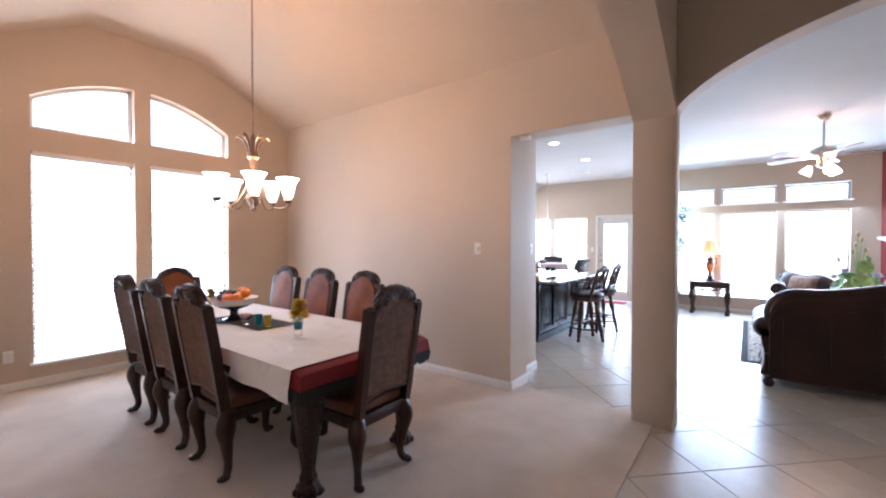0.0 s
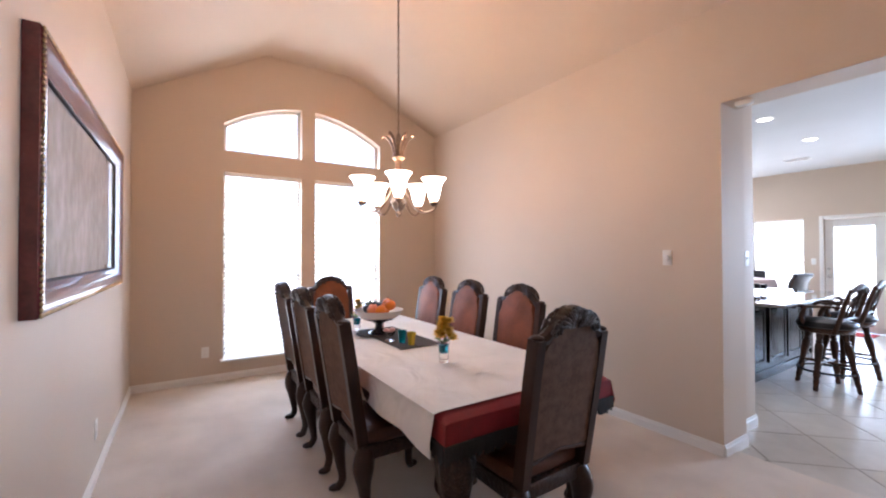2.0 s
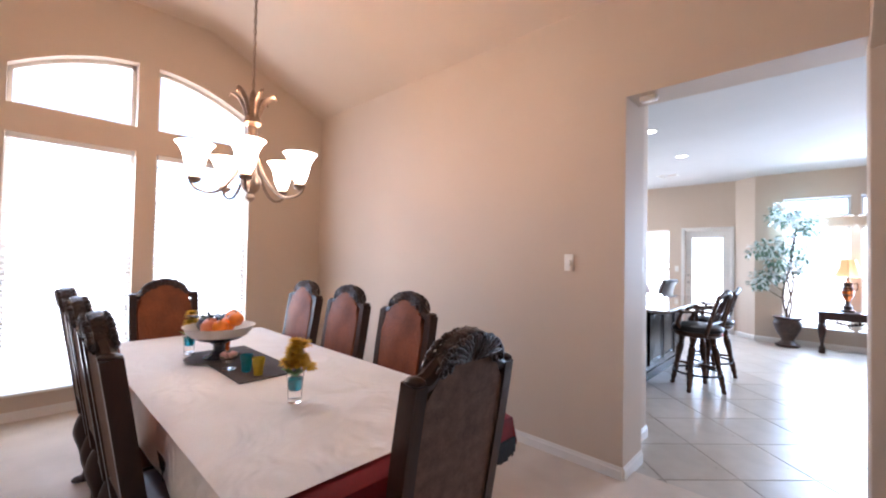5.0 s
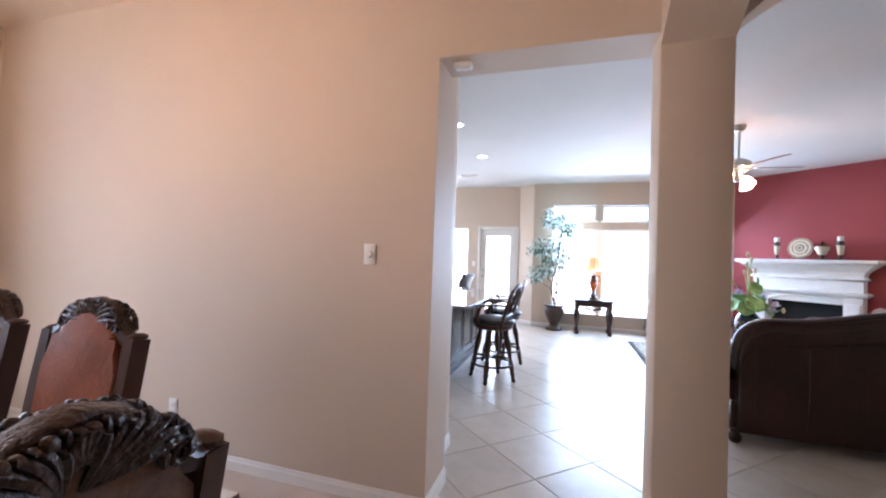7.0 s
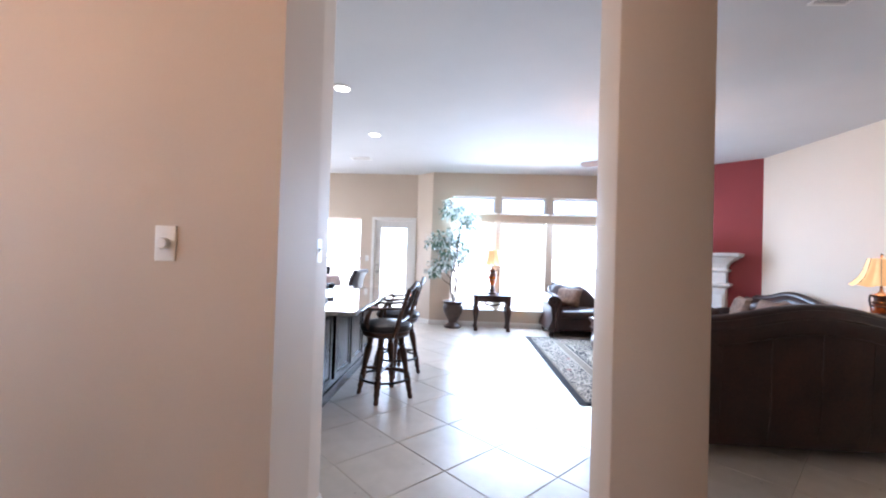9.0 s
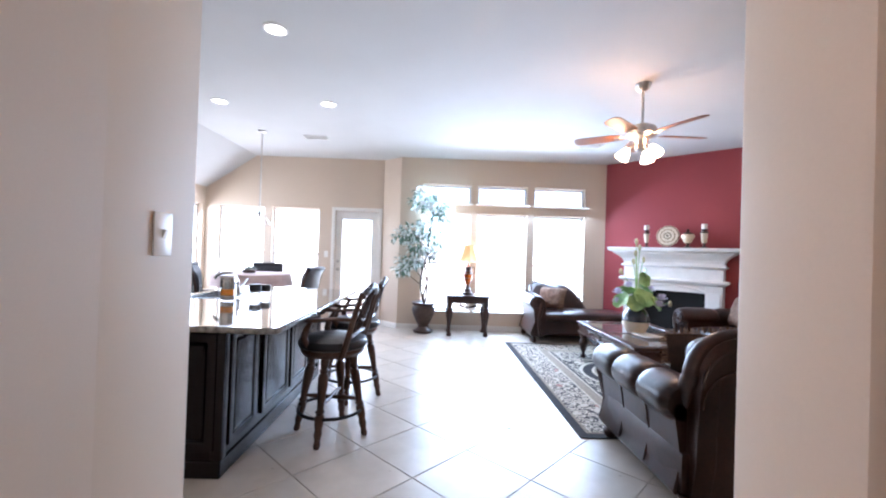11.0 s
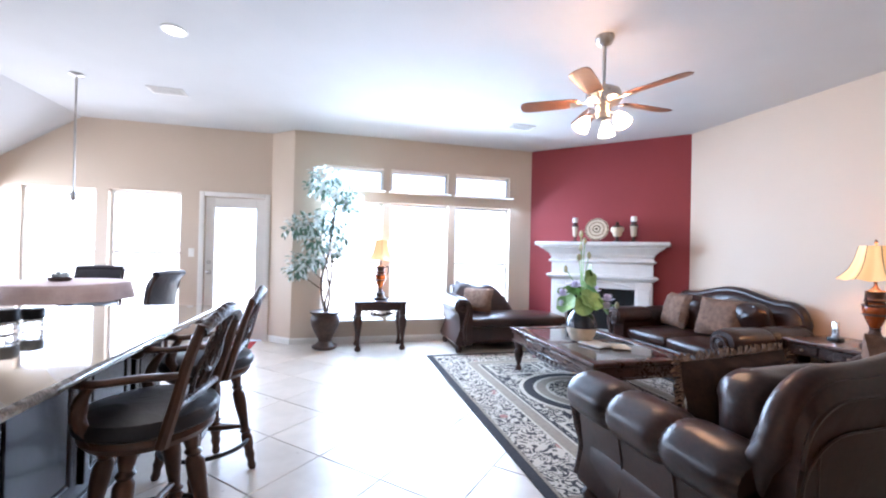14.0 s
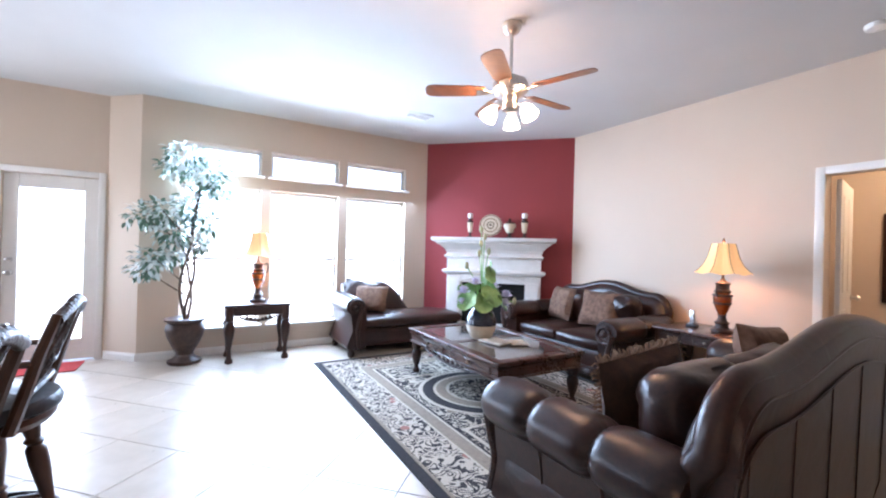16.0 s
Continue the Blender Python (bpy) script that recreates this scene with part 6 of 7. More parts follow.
# coffee table
ct = thing("coffee_table", pose(1.905, 7.83, RUGZ), "reddish-brown carved coffee table with inset glass top", "coffee table")
cw, cl, cz = 0.49, 0.78, 0.475
bm = bmesh.new()
for x0, x1, y0, y1 in ((-cw, -cw + 0.10, -cl, cl), (cw - 0.10, cw, -cl, cl), (-cw + 0.10, cw - 0.10, -cl, -cl + 0.10), (-cw + 0.10, cw - 0.10, cl - 0.10, cl)):
    box(bm, x0, x1, y0, y1, cz - 0.035, cz, 0.008, 2)
box(bm, -cw + 0.08, cw - 0.08, -0.04, 0.04, cz - 0.03, cz - 0.004, 0.003)
part("top_frame", bm, M_REDWOOD, ct)
for y0, y1 in ((-cl + 0.10, -0.04), (0.04, cl - 0.10)):
    bm = bmesh.new()
    box(bm, -cw + 0.095, cw - 0.095, y0 - 0.005, y1 + 0.005, cz - 0.018, cz - 0.008, 0.002)
    part("glass_panel", bm, material("dark_glass_inset", (0.10, 0.085, 0.075), 0.05, 0.0, 0.6), ct, "dark glass inset")
bm = bmesh.new()
box(bm, -cw + 0.03, cw - 0.03, -cl + 0.03, cl - 0.03, cz - 0.15, cz - 0.036, 0.004)
part("apron", bm, M_REDWOOD, ct)
bm = bmesh.new()
for z in (cz - 0.05, cz - 0.14):
    for x0, x1, y0, y1 in ((-cw + 0.012, -cw + 0.03, -cl + 0.012, cl - 0.012), (cw - 0.03, cw - 0.012, -cl + 0.012, cl - 0.012), (-cw + 0.03, cw - 0.03, -cl + 0.012, -cl + 0.03), (-cw + 0.03, cw - 0.03, cl - 0.03, cl - 0.012)):
        box(bm, x0, x1, y0, y1, z - 0.008, z + 0.008, 0.004)
part("moulding", bm, M_REDWOOD, ct)
for s in (-1, 1):
    for y0, y1 in ((-cl + 0.12, -0.06), (0.06, cl - 0.12)):
        bm = bmesh.new()
        x = s * (cw - 0.03)
        box(bm, min(x, x + s * 0.012), max(x, x + s * 0.012), y0, y1, cz - 0.125, cz - 0.06, 0.005)
        d = part("drawer_front", bm, M_REDWOOD, ct)
        bm = bmesh.new()
        ball(bm, (x + s * 0.02, (y0 + y1) / 2, cz - 0.092), 0.014, 0.014, 0.014, 10)
        part("knob", bm, M_BRONZE, d)
for x in (-cw + 0.075, cw - 0.075):
    for y in (-cl + 0.075, cl - 0.075):
        bm = bmesh.new()
        lathe(bm, [(0.026, 0), (0.036, 0.012), (0.034, 0.035), (0.020, 0.055), (0.022, 0.075), (0.04, 0.12), (0.052, 0.18), (0.05, 0.22), (0.03, 0.25), (0.045, 0.262), (0.045, 0.28), (0.05, 0.285), (0.05, 0.33)], (x, y, 0), 20)
        part("leg", bm, M_WOOD, ct)
for s in (-1, 1):
    bm = bmesh.new()
    pts = [(s * (cw - 0.04), y, cz - 0.155 - 0.045 * (1 - (y / 0.45) ** 2)) for y in [-0.45 + 0.09 * i for i in range(11)]]
    tube(bm, pts, 0.014, 8)
    for i in range(7):
        ball(bm, (s * (cw - 0.04), -0.24 + 0.08 * i, cz - 0.175), 0.012, 0.03, 0.022, 8)
    part("carved_swag", bm, M_CARVED, ct)
CTZ = RUGZ + cz

fv = thing("flower_arrangement", pose(1.83, 7.84, CTZ) @ Matrix.Scale(1.18, 4), "navy and cream vase with lotus leaves and lilac blooms", "vase")
bm = bmesh.new()
lathe(bm, [(0.07, 0.0), (0.085, 0.01), (0.115, 0.07), (0.125, 0.115)], n=30)
part("vase_base", bm, M_CREAM, fv, "cream lower half of the vase")
bm = bmesh.new()
lathe(bm, [(0.125, 0.115), (0.122, 0.16), (0.10, 0.21), (0.07, 0.25), (0.06, 0.265), (0.068, 0.285), (0.062, 0.285), (0.05, 0.262)], n=30, cap=False)
part("vase_neck", bm, M_NAVY, fv, "dark navy glazed upper half")
rnd = random.Random(11)


def lotus_leaf(c, q, tilt, turn):
    bm = bmesh.new()
    m = Matrix.Translation(c) @ Matrix.Rotation(turn, 4, "Z") @ Matrix.Rotation(tilt, 4, "X")
    rings = []
    for i in range(5):
        f = i / 4
        rings.append([m @ Vector((q * f * math.cos(t), q * f * math.sin(t), 0.10 * q * math.sin(5 * t) * f * f + 0.28 * q * f * f)) for t in [2 * math.pi * j / 22 for j in range(22)]])
    rings[0] = [m @ Vector((0.004 * math.cos(2 * math.pi * j / 22), 0.004 * math.sin(2 * math.pi * j / 22), 0)) for j in range(22)]
    bridge(bm, rings, False)
    b2 = rings[0][0]
    part("lotus_leaf", bm, M_BIGLEAF, fv)
    bm = bmesh.new()
    tube(bm, curve([(0, 0, 0.24), (b2.x * 0.4, b2.y * 0.4, 0.24 + (b2.z - 0.24) * 0.6), b2], 5), 0.005, 6)
    part("stem", bm, M_BIGLEAF, fv)


for c, q, tl, tr in (((0.02, -0.08, 0.34), 0.10, 0.9, 0.1), ((-0.15, -0.02, 0.31), 0.09, 1.0, -1.2), ((0.10, 0.05, 0.42), 0.085, 0.7, 1.4), ((0.05, -0.02, 0.52), 0.075, 1.3, 0.3), ((-0.06, 0.10, 0.38), 0.10, 0.6, 2.8), ((0.14, -0.06, 0.30), 0.09, 1.1, 0.9), ((-0.05, -0.09, 0.30), 0.085, 1.2, -0.5), ((0.07, 0.0, 0.60), 0.055, 1.4, 1.0)):
    lotus_leaf(c, q, tl, tr)
for c in ((-0.02, 0.0, 0.78), (0.03, 0.02, 0.84), (-0.05, -0.02, 0.70), (0.0, 0.03, 0.90), (-0.16, 0.0, 0.60), (0.30, -0.06, 0.30), (0.06, 0.0, 0.72)):
    bm = bmesh.new()
    ball(bm, c, 0.018, 0.018, 0.032, 10)
    p = part("bud", bm, M_POD, fv)
    bm = bmesh.new()
    tube(bm, curve([(0, 0, 0.25), (c[0] * 0.4, c[1] * 0.4, 0.25 + (c[2] - 0.25) * 0.6), c], 6), 0.004, 6)
    part("stem", bm, M_BIGLEAF, fv)
for c in ((0.19, -0.07, 0.27), (-0.20, -0.03, 0.38), (0.16, 0.05, 0.40), (-0.17, 0.04, 0.28), (0.24, -0.02, 0.33), (-0.12, -0.08, 0.45)):
    bm = bmesh.new()
    for k2 in range(3):
        for j in range(9):
            t = 2 * math.pi * j / 9 + k2
            leaf(bm, c, (math.cos(t), math.sin(t), 0.1 + 0.6 * k2), (0, 0, 1), 0.065, 0.030, -0.3)
    part("blossom", bm, M_LILAC, fv)
for i in range(22):
    a = rnd.uniform(0, 6.28)
    if i == 0:
        bm = bmesh.new()
    leaf(bm, (0.03 * math.cos(a), 0.03 * math.sin(a), 0.28), (math.cos(a), math.sin(a), rnd.uniform(0.2, 1.6)), (0, 0, 1), rnd.uniform(0.12, 0.24), 0.024)
part("grass_blades", bm, M_BIGLEAF, fv)


def book(m, w, l, h, mat, label):
    r = thing("book", m, label, "book", "books on the coffee table")
    bm = bmesh.new()
    box(bm, -w, w, -l, l, 0, 0.003, 0.001)
    box(bm, -w, w, -l, l, h - 0.003, h, 0.001)
    box(bm, -w, -w + 0.004, -l, l, 0.003, h - 0.003)
    part("cover", bm, mat, r)
    bm = bmesh.new()
    box(bm, -w + 0.004, w - 0.004, -l + 0.004, l - 0.004, 0.003, h - 0.003)
    part("pages", bm, M_PAPER, r)


book(pose(1.86, 7.64, CTZ + 0.0005, 0, 0, 12), 0.10, 0.13, 0.016, M_PAPER, "thin pale hardback book lying on the coffee table")
book(pose(2.02, 7.52, CTZ + 0.0005, 0, 0, -20), 0.08, 0.10, 0.010, M_CREAM, "thin cream booklet lying on the coffee table")


# upholstery
def rolled_arm(r, x, s, y0, y1, z, n=3, rad=0.12):
    """A rolled arm of stuffed segments along y; s points outwards."""
    L = (y1 - y0) / n
    for i in range(n):
        a, b = y0 + L * i, y0 + L * (i + 1)
        bm = bmesh.new()
        rings = []
        for j in range(17):
            f = j / 16
            y = a + L * f
            g = abs(2 * f - 1)
            q = rad * (0.84 + 0.22 * (1 - g ** 6))
            gather = 0.03 * max(0.0, (g - 0.78) / 0.22)
            rings.append([Vector((x + s * q * 1.18 * (1 + gather * math.cos(24 * t)) * math.cos(t), y, z + q * 0.95 * (1 + gather * math.cos(24 * t)) * math.sin(t))) for t in [2 * math.pi * k2 / 72 for k2 in range(72)]])
        bridge(bm, rings)
        part("arm_roll", bm, M_LEATHER, r)


def scroll_front(r, x, y, z, rad, foot):
    """The carved scroll face at the front of an arm, with the post under it."""
    bm = bmesh.new()
    pts = []
    for i in range(34):
        t = i * 0.42
        q = rad * (1 - i / 40)
        pts.append((x + q * math.cos(t), y, z + q * math.sin(t)))
    tube(bm, pts, [0.02 - 0.010 * i / 34 for i in range(34)], 8)
    ball(bm, (x, y, z), rad * 0.30, 0.03, rad * 0.30, 10)
    tube(bm, curve([(x + rad * 0.9, y, z), (x + rad * 0.5, y, z - 0.16), (x + rad * 0.2, y, z - 0.30), (x + rad * 0.5, y, foot)], 5), [0.03] * 8 + [0.026] * 8, 8)
    part("arm_scroll", bm, M_CARVED, r, "carved wooden arm scroll")


def plump(bm, hx, hy, hz, m, seed, e=0.5, n=40):
    """A stuffed leather cushion with blunt corners and soft wrinkles."""
    def blunt(c):
        return math.copysign(abs(c) ** e, c)
    rings = []
    for i in range(1, n // 2):
        lat = -math.pi / 2 + math.pi * i / (n // 2)
        ring = []
        for j in range(n):
            lon = 2 * math.pi * j / n
            cx, cz, cy = blunt(math.cos(lat)) * blunt(math.cos(lon)), blunt(math.cos(lat)) * blunt(math.sin(lon)), math.sin(lat)
            fold = 0.026 * noise.noise(Vector((cx * 2.2 + seed, cy * 1.5, cz * 2.2))) + 0.026 * abs(noise.noise(Vector((cx * 4.5 + cz * 2, cy * 2, cz * 2.5 + seed)))) - 0.006
            ring.append(m @ Vector((hx * cx, hy * cy + fold * (1 if cy > 0 else -1), hz * cz + fold * 0.6 * cz)))
        rings.append(ring)
    bridge(bm, rings)


def settee(name, m, w, label, seats, crest=0.11, segs=3, back_seams=7, h=0.95):
    """A leather sofa that faces local +y, w wide, with its back at y = 0."""
    r = thing(name, m, label, "sofa")
    d = 1.08
    bm = bmesh.new()
    softbox(bm, -w / 2 + 0.05, w / 2 - 0.05, 0.06, d - 0.10, 0.10, 0.34, 0.04, 4)
    part("base", bm, M_LEATHER, r)
    bm = bmesh.new()
    box(bm, -w / 2 + 0.08, w / 2 - 0.08, d - 0.12, d - 0.06, 0.07, 0.16, 0.015, 2)
    for i in range(9):
        ball(bm, (-w / 2 + 0.2 + (w - 0.4) * i / 8, d - 0.06, 0.11), 0.07, 0.025, 0.035, 8)
    part("front_rail", bm, M_CARVED, r, "carved dark wooden front rail")
    # shaped back with rounded shoulders
    hw = w / 2 - 0.10
    def top(u):
        a = abs(u)
        k = max(0.0, (a - 0.80) / 0.20)
        return h + crest * (0.5 + 0.5 * math.cos(math.pi * min(1, a * 1.35))) - 0.20 * (1 - math.sqrt(max(0.0, 1 - k * k)))
    us = [math.sin(math.pi / 2 * (-1 + 2 * i / 48)) for i in range(49)]
    bm = bmesh.new()
    rings = []
    for u in us:
        t = top(u)
        rings.append([Vector((u * hw, y, z)) for y, z in ((0.055, 0.09), (0.015, 0.30), (0.0, t - 0.12), (-0.01, t - 0.04), (0.01, t), (0.06, t + 0.012), (0.115, t - 0.02), (0.15, t - 0.10), (0.24, 0.40), (0.24, 0.12))])
    bridge(bm, rings)
    part("back", bm, M_LEATHER, r)
    bm = bmesh.new()
    roll = [(-hw + 0.015, 0.16, 0.52), (-hw + 0.005, 0.11, 0.66)] + [(u * hw, 0.062, top(u) - 0.012) for u in us] + [(hw - 0.005, 0.11, 0.66), (hw - 0.015, 0.16, 0.52)]
    tube(bm, roll, 0.050, 12)
    part("crest_rail", bm, M_LEATHER, r, "padded leather crest roll")
    for drop, q in ((0.055, 0.010), (0.165, 0.005)):
        bm = bmesh.new()
        tube(bm, [(u * hw * 0.985, -0.004, top(u) - drop) for u in us], q, 6)
        part("seam", bm, M_LEATHER, r)
    for i in range(back_seams):
        x = -w / 2 + 0.20 + (w - 0.40) * i / (back_seams - 1)
        t = top(x / hw)
        bm = bmesh.new()
        tube(bm, [(x, 0.052, 0.12), (x, 0.0145, 0.30), (x, 0.001, t - 0.165)], 0.0035, 6)
        part("seam", bm, M_LEATHER, r)
    cw2 = (w - 0.50) / seats
    for i in range(seats):
        x0 = -w / 2 + 0.25 + cw2 * i
        bm = bmesh.new()
        softbox(bm, x0 + 0.004, x0 + cw2 - 0.004, 0.22, d - 0.06, 0.33, 0.47, 0.055, 4, 0.02)
        part("seat_cushion", bm, M_LEATHER, r)
        bm = bmesh.new()
        plump(bm, cw2 / 2 + 0.005, 0.135, 0.22, Matrix.Translation((x0 + cw2 / 2, 0.32, 0.67)) @ Matrix.Rotation(radians(-14), 4, "X"), 4.7 + i * 3.1)
        part("back_cushion", bm, M_LEATHER, r)
    for s in (-1, 1):
        bm = bmesh.new()
        ax = s * (w / 2 - 0.125)
        rings = []
        for y in (0.10, 0.35, 0.6, 0.85, d - 0.04):
            rings.append([Vector((ax + s * a, y, z)) for a, z in ((-0.11, 0.10), (-0.115, 0.55), (0.0, 0.60), (0.10, 0.56), (0.075, 0.42), (0.055, 0.28), (0.09, 0.12), (0.08, 0.10))])
        bridge(bm, rings)
        part("arm_side", bm, M_LEATHER, r)
        for y in (0.40, 0.72):
            bm = bmesh.new()
            tube(bm, [(ax + s * 0.092, y, 0.13), (ax + s * 0.058, y, 0.29), (ax + s * 0.078, y, 0.42), (ax + s * 0.10, y, 0.54)], 0.006, 6)
            part("seam", bm, M_LEATHER, r)
        rolled_arm(r, ax + s * 0.01, s, 0.10, d + 0.01, 0.575, segs)
        scroll_front(r, ax, d + 0.02, 0.55, 0.095 * s, 0.10)
        for y in (0.10, d - 0.08):
            bm = bmesh.new()
            lathe(bm, [(0.03, 0), (0.045, 0.02), (0.05, 0.05), (0.03, 0.08), (0.045, 0.11)], (s * (w / 2 - 0.10), y, 0), 14)
            part("foot", bm, M_WOOD, r)
    return r


settee("sofa", pose(1.94, 5.22, 0.0), 2.42, "large dark brown leather sofa with rolled arms", 3)
settee("loveseat", pose(3.96, 7.96, 0.0, 0, 0, 90), 1.72, "dark brown leather loveseat with carved scroll arms", 2, 0.10, 2, 5, 0.875)


def throw_pillow(m, w, h, t, mat, label, fringe=False, seed=1):
    r = thing("throw_pillow", m, label, "pillow")
    bm = bmesh.new()
    pillow(bm, w, h, t, Matrix.Identity(4), 10, 0.5, seed, 0.02)
    part("cushion", bm, mat, r)
    if fringe:
        bm = bmesh.new()
        rnd2 = random.Random(seed)
        for side in range(4):
            n = int((w if side % 2 == 0 else h) / 0.009)
            for i in range(n):
                f = -0.5 + (i + 0.5) / n
                x, z = ((f * w, -h / 2), (w / 2, f * h), (f * w, h / 2), (-w / 2, f * h))[side]
                ox, oz = ((0, -1), (1, 0), (0, 1), (-1, 0))[side]
                L = rnd2.uniform(0.022, 0.04)
                a, b = rnd2.uniform(-0.012, 0.012), rnd2.uniform(-0.015, 0.015)
                tube(bm, [(x * 0.985, 0, z * 0.985), (x + ox * L * 0.6 + a * oz, b, z + oz * L * 0.6 + a * ox), (x + ox * L + a, b * 1.6, z + oz * L)], 0.0036, 4)
        part("fringe", bm, M_FRINGE, r, "brown eyelash fringe")
    return r


# loveseat pillows, in front of its back cushions
throw_pillow(pose(3.50, 8.36, 0.69, 16, 0, 78), 0.44, 0.42, 0.16, M_PILLOW, "brown damask pillow on the loveseat", False, 3)
throw_pillow(pose(3.50, 7.78, 0.69, 18, 0, 98), 0.50, 0.42, 0.17, M_PILLOW, "large brown damask pillow leaning on the loveseat", False, 5)
# sofa pillows
throw_pillow(pose(1.36, 5.83, 0.675, -6, -2, 3), 0.70, 0.38, 0.13, M_DARKPILLOW, "brown fringed pillow standing on the sofa", True, 8)
throw_pillow(pose(2.35, 5.72, 0.72, -14, 6, -6), 0.46, 0.44, 0.16, M_PILLOW, "brown damask pillow on the sofa", False, 9)

# chaise
chs = thing("chaise", pose(1.02, 9.38, RUGZ * 0), "dark brown leather chaise longue with a rolled arm", "chaise")
bm = bmesh.new()
softbox(bm, 0.06, 1.58, 0.04, 0.76, 0.10, 0.36, 0.05, 4)
part("base", bm, M_LEATHER, chs)
bm = bmesh.new()
softbox(bm, 0.16, 1.62, 0.0, 0.66, 0.32, 0.47, 0.065, 4, 0.02)
part("seat_cushion", bm, M_LEATHER, chs)
bm = bmesh.new()
rings = []
for i in range(20):
    f = i / 19
    x = 0.10 + 0.98 * f
    t = 0.85 - 0.36 * max(0, (f - 0.55) / 0.45) ** 1.8 + 0.02 * math.sin(math.pi * f)
    rings.append([Vector((x, y, z)) for y, z in ((0.82, 0.10), (0.84, t - 0.10), (0.80, t - 0.01), (0.74, t), (0.68, t - 0.03), (0.62, t - 0.14), (0.60, 0.40), (0.62, 0.12))])
bridge(bm, rings)
part("back", bm, M_LEATHER, chs)
bm = bmesh.new()
rings = []
for y in (0.0, 0.2, 0.45, 0.7, 0.80):
    rings.append([Vector((x, y, z)) for x, z in ((0.20, 0.10), (0.20, 0.60), (0.10, 0.66), (-0.06, 0.62), (0.01, 0.50), (0.03, 0.32), (-0.04, 0.14), (-0.02, 0.10))])
bridge(bm, rings)
part("arm_side", bm, M_LEATHER, chs)
bm = bmesh.new()
rings = []
for j in range(9):
    f = j / 8
    q = 0.115 * (0.92 + 0.1 * (1 - (2 * f - 1) ** 4))
    rings.append([Vector((0.06 + q * 1.1 * math.cos(t), -0.01 + 0.82 * f, 0.62 + q * math.sin(t))) for t in [2 * math.pi * k2 / 20 for k2 in range(20)]])
bridge(bm, rings)
part("arm_roll", bm, M_LEATHER, chs)
scroll_front(chs, 0.06, -0.02, 0.62, 0.09, 0.10)
for x, y in ((0.03, 0.05), (0.03, 0.74), (1.5, 0.06), (1.5, 0.7)):
    bm = bmesh.new()
    lathe(bm, [(0.03, 0), (0.042, 0.02), (0.045, 0.05), (0.03, 0.08), (0.042, 0.11)], (x, y, 0.0), 14)
    part("foot", bm, M_WOOD, chs)
throw_pillow(pose(1.42, 9.80, 0.66, -26, 0, -38), 0.46, 0.36, 0.15, M_PILLOW, "brown pillow leaning on the chaise arm", False, 12)
throw_pillow(pose(1.34, 9.98, 0.72, -34, 10, -30), 0.50, 0.38, 0.14, M_LEATHER, "dark brown leather pillow on the chaise", False, 13)

# side table by the windows, and the end table by the loveseat
def side_table(name, m, w, d, h, label, swag=True):
    r = thing(name, m, label, "side table")
    bm = bmesh.new()
    box(bm, -w / 2, w / 2, -d / 2, d / 2, h - 0.03, h, 0.010, 3)
    part("tabletop", bm, M_REDWOOD if not swag else M_WOOD, r)
    bm = bmesh.new()
    box(bm, -w / 2 + 0.03, w / 2 - 0.03, -d / 2 + 0.03, d / 2 - 0.03, h - 0.13, h - 0.031, 0.005)
    part("apron", bm, M_CARVED, r)
    for s in (-1, 1):
        for t in (-1, 1):
            bm = bmesh.new()
            lathe(bm, [(0.030, 0), (0.042, 0.01), (0.040, 0.04), (0.024, 0.07), (0.022, 0.16), (0.034, 0.24), (0.048, 0.32), (0.054, 0.40), (0.044, 0.45), (0.030, 0.47), (0.044, 0.48), (0.044, 0.50), (0.046, 0.505), (0.046, h - 0.03)], (s * (w / 2 - 0.055), t * (d / 2 - 0.055), 0), 18)
            part("leg", bm, M_WOOD, r)
    if swag:
        bm = bmesh.new()
        for y in (-d / 2 + 0.03,):
            tube(bm, [(-0.20 + 0.04 * i, y, h - 0.14 - 0.05 * (1 - ((i - 5) / 5) ** 2)) for i in range(11)], 0.012, 8)
            for i in range(7):
                ball(bm, (-0.12 + 0.04 * i, y, h - 0.15 - 0.012 * (3 - abs(i - 3))), 0.020, 0.012, 0.020, 8)
        part("carved_swag", bm, M_CARVED, r)
    else:
        for i in (-1, 1):
            bm = bmesh.new()
            box(bm, i * w / 4 - 0.11, i * w / 4 + 0.11, -d / 2 + 0.014, -d / 2 + 0.03, h - 0.12, h - 0.045, 0.006)
            q = part("drawer_front", bm, M_CARVED, r)
            bm = bmesh.new()
            ball(bm, (i * w / 4, -d / 2 + 0.008, h - 0.083), 0.014, 0.012, 0.014, 10)
            part("knob", bm, M_BRONZE, q)
    return r


side_table("side_table", pose(0.04, 9.90, 0.0), 0.70, 0.46, 0.66, "small dark carved side table before the windows")
side_table("end_table", pose(3.66, 6.72, 0.0, 0, 0, -90), 0.66, 0.62, 0.64, "reddish carved end table with drawers by the loveseat", False)


